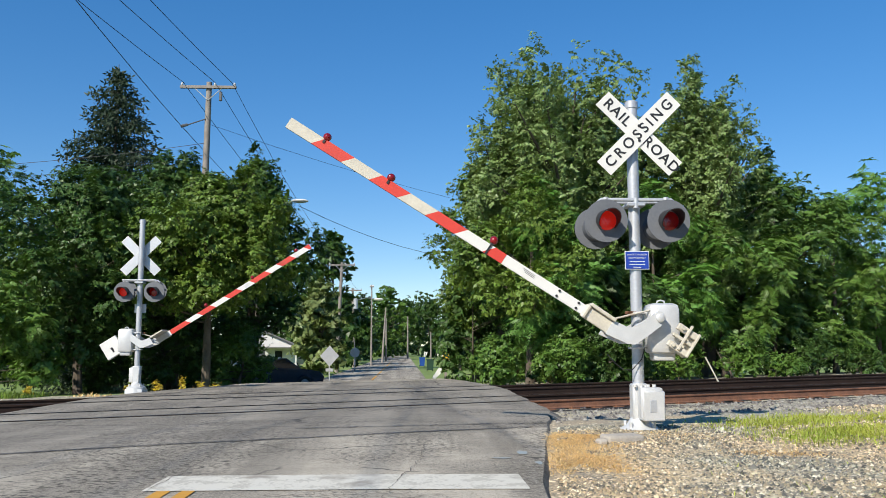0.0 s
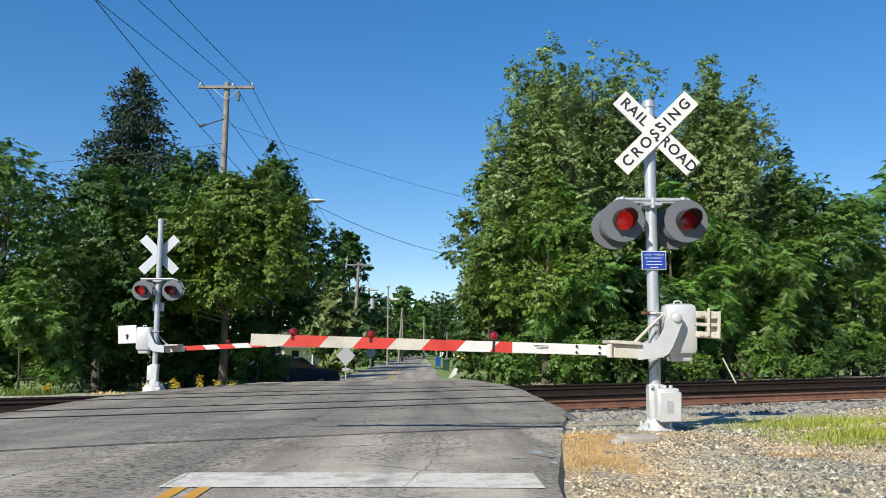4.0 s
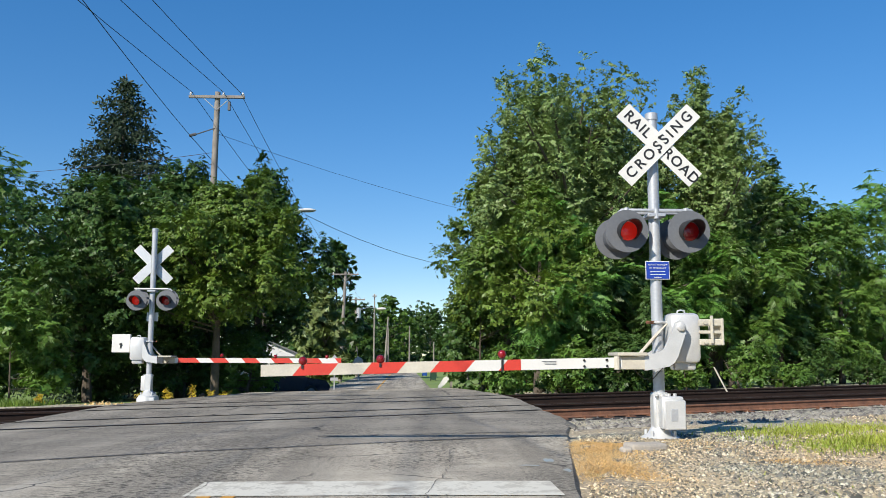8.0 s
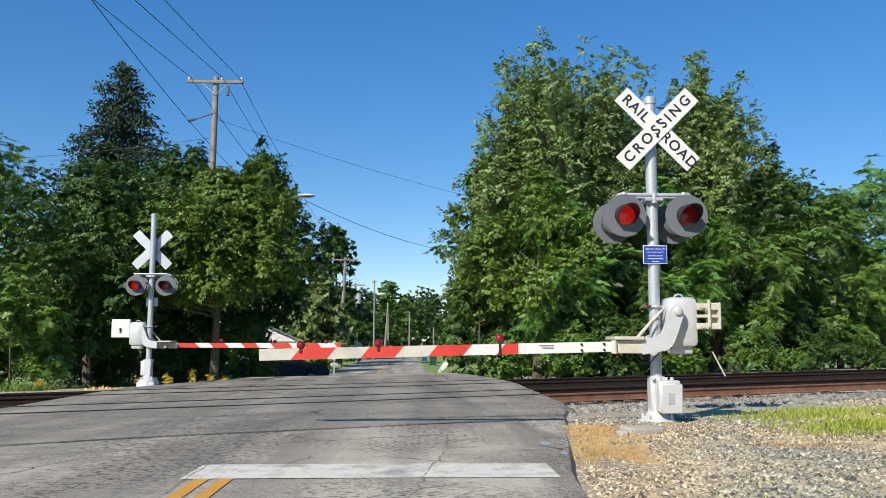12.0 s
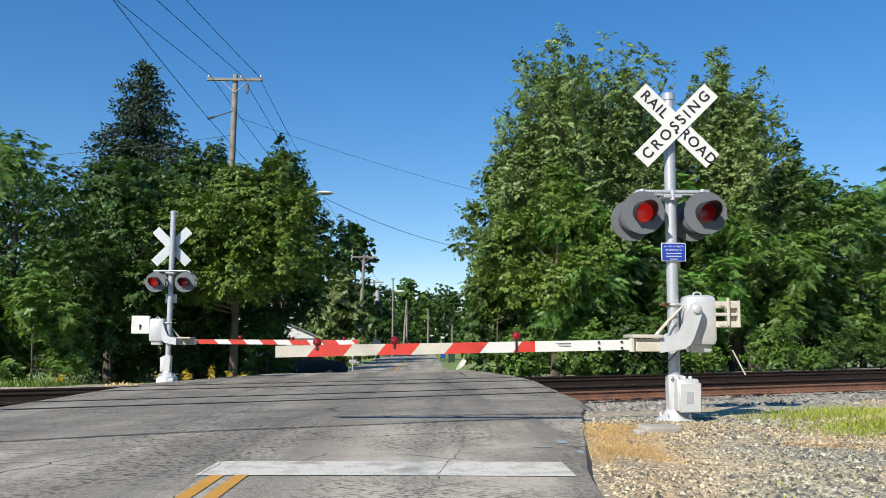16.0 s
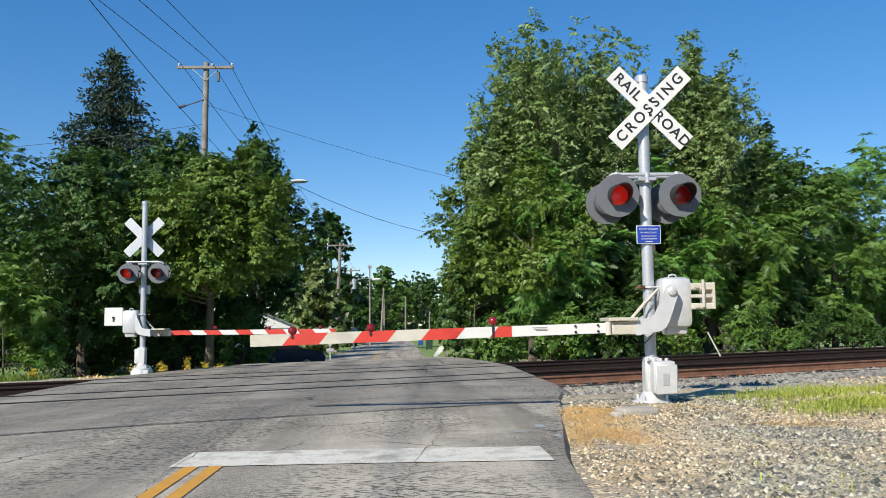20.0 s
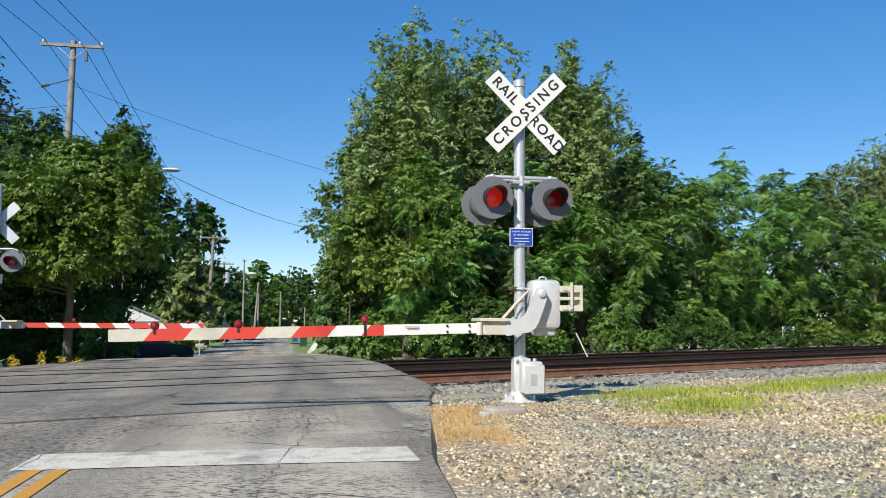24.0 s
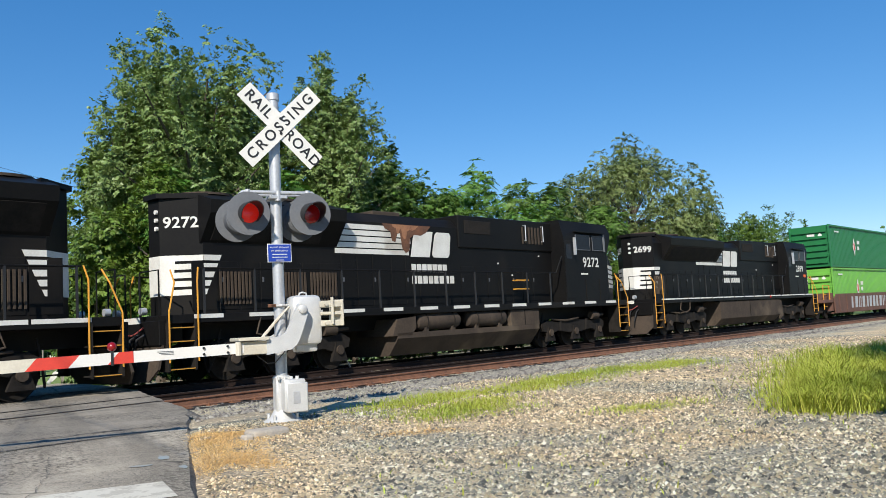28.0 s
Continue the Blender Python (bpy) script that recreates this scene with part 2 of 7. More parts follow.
def asphalt(name, light, dark, crack):
    """Worn asphalt: wheel paths along the road, blotches, aggregate grain and fine cracks."""
    mat = bpy.data.materials.new(name)
    mat.use_nodes = True
    n, link = mat.node_tree.nodes, mat.node_tree.links.new
    p = n["Principled BSDF"]
    tc = n.new("ShaderNodeTexCoord")

    def tex(scale, size, detail=5.0, kind="ShaderNodeTexNoise"):
        mp = n.new("ShaderNodeMapping")
        mp.inputs["Scale"].default_value = scale
        link(tc.outputs["Object"], mp.inputs["Vector"])
        t = n.new(kind)
        t.inputs["Scale"].default_value = size
        if kind == "ShaderNodeTexNoise":
            t.inputs["Detail"].default_value = detail
        link(mp.outputs["Vector"], t.inputs["Vector"])
        return t, mp

    def rng(sock, a, b, lo=0.0, hi=1.0):
        r = n.new("ShaderNodeMapRange")
        r.inputs["From Min"].default_value, r.inputs["From Max"].default_value = a, b
        r.inputs["To Min"].default_value, r.inputs["To Max"].default_value = lo, hi
        link(sock, r.inputs["Value"])
        return r.outputs["Result"]

    def mixc(f, a, b):
        m = n.new("ShaderNodeMix")
        m.data_type = "RGBA"
        for k, v in (("A", a), ("B", b)):
            if isinstance(v, tuple):
                m.inputs[k].default_value = (*v, 1)
            else:
                link(v, m.inputs[k])
        link(f, m.inputs["Factor"])
        return m.outputs["Result"]

    path, _ = tex((1.15, 0.05, 1), 1.0, 5.0)
    blot, _ = tex((1, 1, 1), 0.8, 8.0)
    streak, _ = tex((1.0, 2.6, 1), 1.7, 12.0)
    speck, _ = tex((1.0, 2.0, 1), 17.0, 8.0)
    zone, _ = tex((0.7, 0.35, 1), 0.9, 3.0)
    grain, _ = tex((1, 1, 1), 95.0, 2.0)
    chip, _ = tex((1.0, 1.7, 1), 42.0, 5.0)
    sep = n.new("ShaderNodeSeparateXYZ")
    link(tc.outputs["Object"], sep.inputs["Vector"])
    off, away = n.new("ShaderNodeMath"), n.new("ShaderNodeMath")
    off.operation, away.operation = "ADD", "ABSOLUTE"
    off.inputs[1].default_value = 0.25
    link(sep.outputs["X"], off.inputs[0])
    link(off.outputs[0], away.inputs[0])
    col = mixc(rng(path.outputs["Fac"], 0.44, 0.56), light, dark)
    col = mixc(rng(blot.outputs["Fac"], 0.46, 0.66, 0.0, 0.75), col, tuple(k * 0.72 for k in dark))
    col = mixc(rng(streak.outputs["Fac"], 0.52, 0.66, 0.0, 0.5), col, tuple(k * 0.5 for k in dark))
    # the polished middle of the lane
    col = mixc(rng(away.outputs[0], 0.25, 0.75, 0.55, 0.0), col, light)
    col = mixc(rng(grain.outputs["Fac"], 0.38, 0.62, 0.0, 0.45), col, tuple(k * 1.3 for k in light))
    worn = n.new("ShaderNodeMath")
    worn.operation = "MULTIPLY"
    link(rng(speck.outputs["Fac"], 0.53, 0.57), worn.inputs[0])
    link(rng(zone.outputs["Fac"], 0.42, 0.56, 0.15, 0.95), worn.inputs[1])
    col = mixc(worn.outputs[0], col, tuple(k * 0.36 for k in dark))
    pits = n.new("ShaderNodeMath")
    pits.operation = "MULTIPLY"
    link(rng(chip.outputs["Fac"], 0.57, 0.61), pits.inputs[0])
    link(rng(blot.outputs["Fac"], 0.40, 0.60, 0.25, 0.9), pits.inputs[1])
    col = mixc(pits.outputs[0], col, tuple(k * 0.3 for k in dark))
    cells, mp = tex((1, 1, 1), crack, kind="ShaderNodeTexVoronoi")
    cells.feature = "DISTANCE_TO_EDGE"
    warp, _ = tex((1, 1, 1), 2.6, 6.0)
    add = n.new("ShaderNodeVectorMath")
    add.operation = "MULTIPLY_ADD"
    add.inputs[1].default_value = (0.35, 0.35, 0)
    link(warp.outputs["Color"], add.inputs[0])
    link(mp.outputs["Vector"], add.inputs[2])
    link(add.outputs["Vector"], cells.inputs["Vector"])
    broken, _ = tex((1, 1, 1), 0.55, 4.0)
    thin = n.new("ShaderNodeMath")
    thin.operation = "MULTIPLY"
    link(rng(cells.outputs["Distance"], 0.003, 0.009, 1.0, 0.0), thin.inputs[0])
    link(rng(broken.outputs["Fac"], 0.5, 0.58), thin.inputs[1])
    col = mixc(thin.outputs[0], col, (0.05, 0.047, 0.043))
    link(col, p.inputs["Base Color"])
    p.inputs["Roughness"].default_value = 0.92
    p.inputs["Specular IOR Level"].default_value = 0.3
    bp = n.new("ShaderNodeBump")
    bp.inputs["Strength"].default_value, bp.inputs["Distance"].default_value = 0.4, 0.01
    link(grain.outputs["Fac"], bp.inputs["Height"])
    link(bp.outputs["Normal"], p.inputs["Normal"])
    return mat


ASPHALT = asphalt("worn asphalt", (0.46, 0.41, 0.325), (0.185, 0.166, 0.134), 0.55)
PATCH = asphalt("crossing asphalt", (0.31, 0.278, 0.226), (0.205, 0.184, 0.15), 0.3)
PAINT_BLUE = material("pale blue paint", (0.27, 0.33, 0.35), (0.31, 0.30, 0.26), 0.9, scale=9, fine=50, bump=0.2, contrast=(0.42, 0.56))
CRACK = material("crack in asphalt", (0.07, 0.062, 0.052), (0.11, 0.1, 0.085), 0.95)
TAR = material("tar joint", (0.025, 0.024, 0.023), (0.04, 0.04, 0.04), 0.6, fine=60)
WHITE_LINE = material("white road paint", (0.62, 0.59, 0.50), (0.47, 0.44, 0.365), 0.85, scale=5, fine=34, bump=0.4, contrast=(0.5, 0.56), c3=(0.30, 0.265, 0.215), stain=0.14)
YELLOW_LINE = material("yellow road paint", (0.60, 0.30, 0.035), (0.5, 0.25, 0.04), 0.8, scale=5, fine=50, c3=(0.3, 0.2, 0.08), stain=0.1)


def gravel_material(name, cell, soil=None, tan=(0.50, 0.42, 0.29)):
    """Stone colours from piece to piece, or from cell to cell where they lie as fine gravel on soil."""
    mat = bpy.data.materials.new(name)
    mat.use_nodes = True
    n, link = mat.node_tree.nodes, mat.node_tree.links.new
    p = n["Principled BSDF"]
    ramp = n.new("ShaderNodeValToRGB")
    stops = ((0.0, (0.07, 0.068, 0.062)), (0.2, (0.155, 0.15, 0.135)), (0.42, (0.30, 0.28, 0.235)), (0.6, (0.36, 0.29, 0.19)), (0.78, (0.52, 0.44, 0.31)), (0.92, (0.72, 0.64, 0.49)), (1.0, (0.86, 0.80, 0.66)))
    for q, c in stops[1:-1]:
        ramp.color_ramp.elements.new(q)
    for e, (q, c) in zip(ramp.color_ramp.elements, stops):
        e.position, e.color = q, (*c, 1)
    tc = n.new("ShaderNodeTexCoord")
    grain = n.new("ShaderNodeTexNoise")
    grain.inputs["Scale"].default_value, grain.inputs["Detail"].default_value = 70.0, 3.0
    link(tc.outputs["Object"], grain.inputs["Vector"])
    bp = n.new("ShaderNodeBump")
    bp.inputs["Distance"].default_value = 0.01
    col = ramp.outputs["Color"]
    if cell:
        vor = n.new("ShaderNodeTexVoronoi")
        vor.inputs["Scale"].default_value = cell
        link(tc.outputs["Object"], vor.inputs["Vector"])
        sep = n.new("ShaderNodeSeparateColor")
        link(vor.outputs["Color"], sep.inputs["Color"])
        link(sep.outputs[0], ramp.inputs["Fac"])
        big, blot = n.new("ShaderNodeTexNoise"), n.new("ShaderNodeTexNoise")
        for q, sc in ((big, 0.55), (blot, 9.0)):
            q.inputs["Scale"].default_value, q.inputs["Detail"].default_value = sc, 6.0
            link(tc.outputs["Object"], q.inputs["Vector"])
        dirt, cover, mix = n.new("ShaderNodeMix"), n.new("ShaderNodeMapRange"), n.new("ShaderNodeMix")
        dirt.data_type = mix.data_type = "RGBA"
        dirt.inputs["A"].default_value, dirt.inputs["B"].default_value = (*soil, 1), (*tan, 1)
        warm = n.new("ShaderNodeMapRange")
        warm.inputs["From Min"].default_value, warm.inputs["From Max"].default_value = 0.45, 0.62
        link(big.outputs["Fac"], warm.inputs["Value"])
        link(warm.outputs["Result"], dirt.inputs["Factor"])
        cover.inputs["From Min"].default_value, cover.inputs["From Max"].default_value = 0.4, 0.62
        link(blot.outputs["Fac"], cover.inputs["Value"])
        link(cover.outputs["Result"], mix.inputs["Factor"])
        link(dirt.outputs["Result"], mix.inputs["A"])
        link(col, mix.inputs["B"])
        col = mix.outputs["Result"]
        bp.inputs["Strength"].default_value = 1.0
        bp.invert = True
        link(vor.outputs["Distance"], bp.inputs["Height"])
    else:
        geo = n.new("ShaderNodeNewGeometry")
        link(geo.outputs["Random Per Island"], ramp.inputs["Fac"])
        mul = n.new("ShaderNodeMix")
        mul.data_type, mul.blend_type = "RGBA", "MULTIPLY"
        mul.inputs["Factor"].default_value = 0.35
        link(col, mul.inputs["A"])
        link(grain.outputs["Color"], mul.inputs["B"])
        col = mul.outputs["Result"]
        bp.inputs["Strength"].default_value = 0.4
        link(grain.outputs["Fac"], bp.inputs["Height"])
    # drifts of warm dusty stone and of cool grey stone
    zone, drift, tint, hue = n.new("ShaderNodeTexNoise"), n.new("ShaderNodeMapRange"), n.new("ShaderNodeMix"), n.new("ShaderNodeMix")
    zone.inputs["Scale"].default_value, zone.inputs["Detail"].default_value = 0.42, 5.0
    link(tc.outputs["Object"], zone.inputs["Vector"])
    drift.inputs["From Min"].default_value, drift.inputs["From Max"].default_value = 0.42, 0.58
    across, mid, far_off, lean = n.new("ShaderNodeVectorMath"), n.new("ShaderNodeMath"), n.new("ShaderNodeMath"), n.new("ShaderNodeMath")
    across.operation = "DOT_PRODUCT"
    across.inputs[1].default_value = (-0.388, 0.9216, 0.0)
    link(tc.outputs["Object"], across.inputs[0])
    mid.operation, far_off.operation, lean.operation = "SUBTRACT", "ABSOLUTE", "MULTIPLY_ADD"
    mid.inputs[1].default_value = 6.4
    link(across.outputs["Value"], mid.inputs[0])
    link(mid.outputs[0], far_off.inputs[0])
    lean.inputs[1].default_value = 0.055
    link(far_off.outputs[0], lean.inputs[0])
    shift = n.new("ShaderNodeMath")
    shift.operation = "ADD"
    shift.inputs[1].default_value = -0.12
    link(zone.outputs["Fac"], shift.inputs[0])
    link(shift.outputs[0], lean.inputs[2])
    link(lean.outputs[0], drift.inputs["Value"])
    tint.data_type = hue.data_type = "RGBA"
    tint.inputs["A"].default_value, tint.inputs["B"].default_value = (1.36, 1.24, 1.05, 1), (1.0, 1.05, 1.03, 1)
    link(drift.outputs["Result"], tint.inputs["Factor"])
    hue.blend_type = "MULTIPLY"
    hue.inputs["Factor"].default_value = 1.0
    link(col, hue.inputs["A"])
    link(tint.outputs["Result"], hue.inputs["B"])
    col = hue.outputs["Result"]
    link(bp.outputs["Normal"], p.inputs["Normal"])
    link(col, p.inputs["Base Color"])
    p.inputs["Roughness"].default_value = 0.93
    p.inputs["Specular IOR Level"].default_value = 0.3
    return mat


SOIL = gravel_material("gravelly soil", 38.0, (0.27, 0.24, 0.195))
SLAB = material("broken concrete", (0.45, 0.40, 0.33), (0.30, 0.28, 0.25), 0.95, scale=5, fine=40, bump=0.7, bump_at=30)
STONE = gravel_material("gravel stone", 0)
BALLAST = material("ballast stone", (0.30, 0.275, 0.235), (0.17, 0.155, 0.13), 0.9, scale=8, fine=60, island=0.6)
RAIL = material("rail steel", (0.27, 0.125, 0.070), (0.12, 0.060, 0.038), 0.8, metal=0.0, scale=4, fine=40)
RAIL_DARK = material("dark rail steel", (0.018, 0.012, 0.010), (0.034, 0.020, 0.015), 0.85, scale=4, fine=40, spec=0.2)
RAIL_HEAD = material("worn rail head", (0.16, 0.13, 0.12), (0.09, 0.075, 0.07), 0.5, metal=0.6, scale=4, fine=40)
RUST = material("rusty plate", (0.26, 0.12, 0.06), (0.15, 0.065, 0.036), 0.9, scale=6, fine=50)
BED = material("near-black track bed", (0.013, 0.011, 0.010), (0.028, 0.022, 0.018), 0.95, scale=2, fine=24, bump=1.0, bump_at=22)
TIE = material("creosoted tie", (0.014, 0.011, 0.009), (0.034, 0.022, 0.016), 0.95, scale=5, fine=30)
GALV = material("aluminium paint", (0.53, 0.54, 0.555), (0.41, 0.42, 0.435), 0.42, metal=0.35, scale=3, fine=30, bump=0.05, c3=(0.42, 0.40, 0.37), stain=0.05)
CAST = material("cast aluminium", (0.62, 0.62, 0.605), (0.53, 0.53, 0.52), 0.42, metal=0.2, scale=6, fine=60, bump=0.1)
CREAM = material("weathered ivory paint", (0.58, 0.54, 0.44), (0.46, 0.42, 0.34), 0.6, scale=6, fine=40, c3=(0.25, 0.17, 0.1), stain=0.1)
SIGN_WHITE = material("white reflective sheet", (0.70, 0.685, 0.64), (0.62, 0.605, 0.565), 0.45, scale=2, fine=60, bump=0.03)
SIGN_BACK = material("bare aluminium sheet", (0.55, 0.56, 0.58), (0.45, 0.46, 0.48), 0.45, metal=0.5, scale=3, fine=30, bump=0.05)
BLACK = material("black paint", (0.014, 0.014, 0.015), (0.02, 0.02, 0.021), 0.5, scale=3, fine=30, bump=0.05)
DARK_GREY = material("grey painted disc", (0.095, 0.1, 0.11), (0.075, 0.08, 0.088), 0.6, scale=3, fine=30, bump=0.05)
DISC_GREY = material("grey lamp background paint", (0.135, 0.142, 0.153), (0.105, 0.11, 0.12), 0.6, scale=3, fine=30, bump=0.05)
RED_SHEET = material("red reflective sheet", (0.62, 0.045, 0.025), (0.5, 0.04, 0.025), 0.5, scale=5, fine=40, bump=0.05, c3=(0.4, 0.1, 0.06), stain=0.05)
RED_LENS = material("red lens glass", (0.24, 0.005, 0.007), (0.14, 0.004, 0.005), 0.2, scale=9, fine=60, bump=0.3, coat=0.4, emit=(1.0, 0.01, 0.015), power=0.02)
RED_LAMP = material("lit red lamp", (0.42, 0.005, 0.008), (0.3, 0.004, 0.006), 0.2, scale=3, fine=60, bump=0.2, emit=(1.0, 0.03, 0.015), power=0.20)
BLUE_SIGN = material("blue sign sheet", (0.012, 0.05, 0.36), (0.012, 0.045, 0.3), 0.45, scale=3, fine=40, bump=0.03)
WOOD_POLE = material("weathered pole wood", (0.30, 0.27, 0.235), (0.19, 0.165, 0.14), 0.9, scale=3, fine=25, bump=0.4)
WIRE = material("black wire", (0.015, 0.015, 0.017), (0.02, 0.02, 0.02), 0.6, bump=0)
BARK = material("bark", (0.13, 0.105, 0.08), (0.07, 0.055, 0.04), 0.95, scale=4, fine=20, bump=0.9, bump_at=14)


def leaf_material(name, c1, c2, island=0.35, transl=0.19, rough=0.45):
    return material(name, c1, c2, rough, scale=0.35, fine=2.0, bump=0, island=island, transl=transl, coords="Object", spec=0.35)


LEAF_TALL = leaf_material("olive green leaf", (0.215, 0.300, 0.098), (0.135, 0.205, 0.062), island=0.28)
LEAF_MID = leaf_material("green leaf", (0.135, 0.238, 0.04), (0.07, 0.145, 0.025), island=0.28)
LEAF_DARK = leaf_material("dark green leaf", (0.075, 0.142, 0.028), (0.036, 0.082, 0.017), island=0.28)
LEAF_YELLOW = leaf_material("yellow green leaf", (0.160, 0.242, 0.036), (0.082, 0.148, 0.024), island=0.28)
LEAF_WILLOW = leaf_material("grey green leaf", (0.205, 0.255, 0.085), (0.135, 0.18, 0.06), island=0.25)
LEAF_SUMAC = leaf_material("fresh green leaf", (0.125, 0.265, 0.043), (0.072, 0.17, 0.03), island=0.25)
LEAF_SPRUCE = leaf_material("spruce needle", (0.04, 0.064, 0.032), (0.024, 0.042, 0.022), transl=0.1, rough=0.6)
LEAF_MAPLE = leaf_material("maple leaf", (0.088, 0.150, 0.038), (0.042, 0.084, 0.022), island=0.3, transl=0.16, rough=0.62)
TWIG = material("reddish twig", (0.16, 0.085, 0.05), (0.10, 0.055, 0.035), 0.8, fine=30)
GRASS = leaf_material("grass blade", (0.48, 0.50, 0.085), (0.30, 0.38, 0.06), island=0.3, transl=0.3, rough=0.6)
STRAW = leaf_material("dry straw", (0.80, 0.58, 0.28), (0.68, 0.44, 0.19), island=0.3, transl=0.2, rough=0.8)
LAWN = material("lawn", (0.15, 0.235, 0.05), (0.21, 0.27, 0.07), 0.95, scale=0.4, fine=18, bump=0.8, bump_at=20)


# ---------------------------------------------------------------- plan of the tracks
TH0, KAPPA = radians(67.16), 0.00027
FAR_Q, NEAR_Q = 19.19, 15.12
GRADE = 0.007
ZR = 0.05
N0 = (-math.cos(TH0), math.sin(TH0))
S_STEP = 2.0
S_LINE = np.arange(-160.0, 1000.0, S_STEP)
HEADS = TH0 + KAPPA * np.clip(S_LINE, -40, 110)
_dx, _dy = np.sin(HEADS) * S_STEP, np.cos(HEADS) * S_STEP
_i0 = int(round(160 / S_STEP))
LINE_X, LINE_Y = np.cumsum(_dx), np.cumsum(_dy)
LINE_X, LINE_Y = LINE_X - LINE_X[_i0], LINE_Y - LINE_Y[_i0]


def track(s, q):
    """A point s along the line of the tracks and q metres to its far side, and the heading there."""
    h = float(np.interp(s, S_LINE, HEADS))
    return float(np.interp(s, S_LINE, LINE_X)) - math.cos(h) * q, float(np.interp(s, S_LINE, LINE_Y)) + math.sin(h) * q, h


def smooth(a, b, v):
    k = min(1.0, max(0.0, (v - a) / (b - a)))
    return k * k * (3 - 2 * k)


def rise(x, y):
    return GRADE * min(260.0, max(-30.0, x * math.sin(TH0) + y * math.cos(TH0)))


def fall(q):
    """How far the land has dropped on the far side of the tracks."""
    return 1.0 * smooth(22, 47, q) + 0.008 * max(0, min(q - 47, 250))


def ground_z(x, y):
    q = x * N0[0] + y * N0[1]
    z = 0.12 + 0.04 * math.exp(-(((q - 7.8) / 1.8) ** 2)) * smooth(0.5, 2.5, x) - 0.26 * smooth(9.3, 12.4, q) + rise(x, y) - fall(q)
    z += 0.02 * noise.noise(Vector((x * 0.6, y * 0.6, 0))) + 0.012 * noise.noise(Vector((x * 2.1, y * 2.1, 3)))
    if x > 1.2 and y < 9:
        z -= 0.05 * smooth(9, 5, y)
    if -5.5 < x < 3.4 and y < 12:
        z -= 0.11 * smooth(0.25, -0.5, x - road_right(y)) * smooth(-5.5, -4.6, x)
    return z


def road_mid(y):
    return -1.72 - 0.012 * max(0, y - 20)


def road_right(y):
    if y < 6.47:
        return 1.22 + 0.08 * (y - 4.74)
    if y < 14.3:
        return 1.36 + (y - 6.47) * 0.166
    if y < 20.5:
        return 2.66
    return road_mid(y) + 3.2 + (2.66 - 3.2 - road_mid(20.5)) * (1 - smooth(20.5, 30, y))


def road_left(y):
    if y < 25:
        return -4.7 - 1.9 * smooth(4, 11, y) + 1.6 * smooth(19, 25, y)
    return road_mid(y) - 3.2 + (-5.0 - road_mid(25) + 3.2) * (1 - smooth(25, 34, y))


def road_z(x, y):
    q = x * N0[0] + y * N0[1]
    near = 0.16 + 0.025 * (1 - ((x - road_mid(y)) / 3.6) ** 2)
    far = 0.06 - fall(q)
    return near + (ZR - 0.004 - near) * smooth(9.6, 13.4, q) + (far - ZR) * smooth(21.0, 24.0, q) + rise(x, y) - 0.03 * (1 - smooth(9.6, 13.4, q))


def ground():
    xs = sorted(set([-900, -500, -250, -120, -60, -35, -22] + list(np.arange(-15, 32, 0.6)) + [36, 44, 56, 75, 110, 180, 320, 600, 1100]))
    ys = sorted(set([-300, -100, -40, -15, -6] + list(np.arange(-3, 30, 0.6)) + list(np.arange(31, 60, 3)) + [65, 80, 100, 130, 180, 250, 400, 800, 1500]))
    v = [(x, y, ground_z(x, y)) for y in ys for x in xs]
    w = len(xs)
    f = [(j * w + i, j * w + i + 1, (j + 1) * w + i + 1, (j + 1) * w + i) for j in range(len(ys) - 1) for i in range(w - 1)]
    me = bpy.data.meshes.new("ground")
    me.from_pydata(v, [], f)
    me.materials.append(SOIL)
    me.materials.append(LAWN)
    for p in me.polygons:
        c = p.center
        q = c.x * N0[0] + c.y * N0[1]
        p.use_smooth = True
        p.material_index = 1 if q > 26 or (c.x < -9 and q < 10) or c.x > 60 and q < 5 else 0
    return tagged(new("ground", me), "bare gravelly soil beside the tracks, lawns beyond them", "ground", kind="structure")


def strip(rows, mat, name, lift, label, parent=None, thick=0.0):
    """A sheet through rows of points that lie on the road."""
    b = Build()
    w = len(rows[0])
    b.add([(x, y, road_z(x, y) + lift) for r in rows for x, y in r],
          [(j * w + i, j * w + i + 1, (j + 1) * w + i + 1, (j + 1) * w + i) for j in range(len(rows) - 1) for i in range(w - 1)])
    ob = part(name, b, mat, parent)
    return tagged(ob, label, "road marking" if "line" in name else "road", kind="structure")


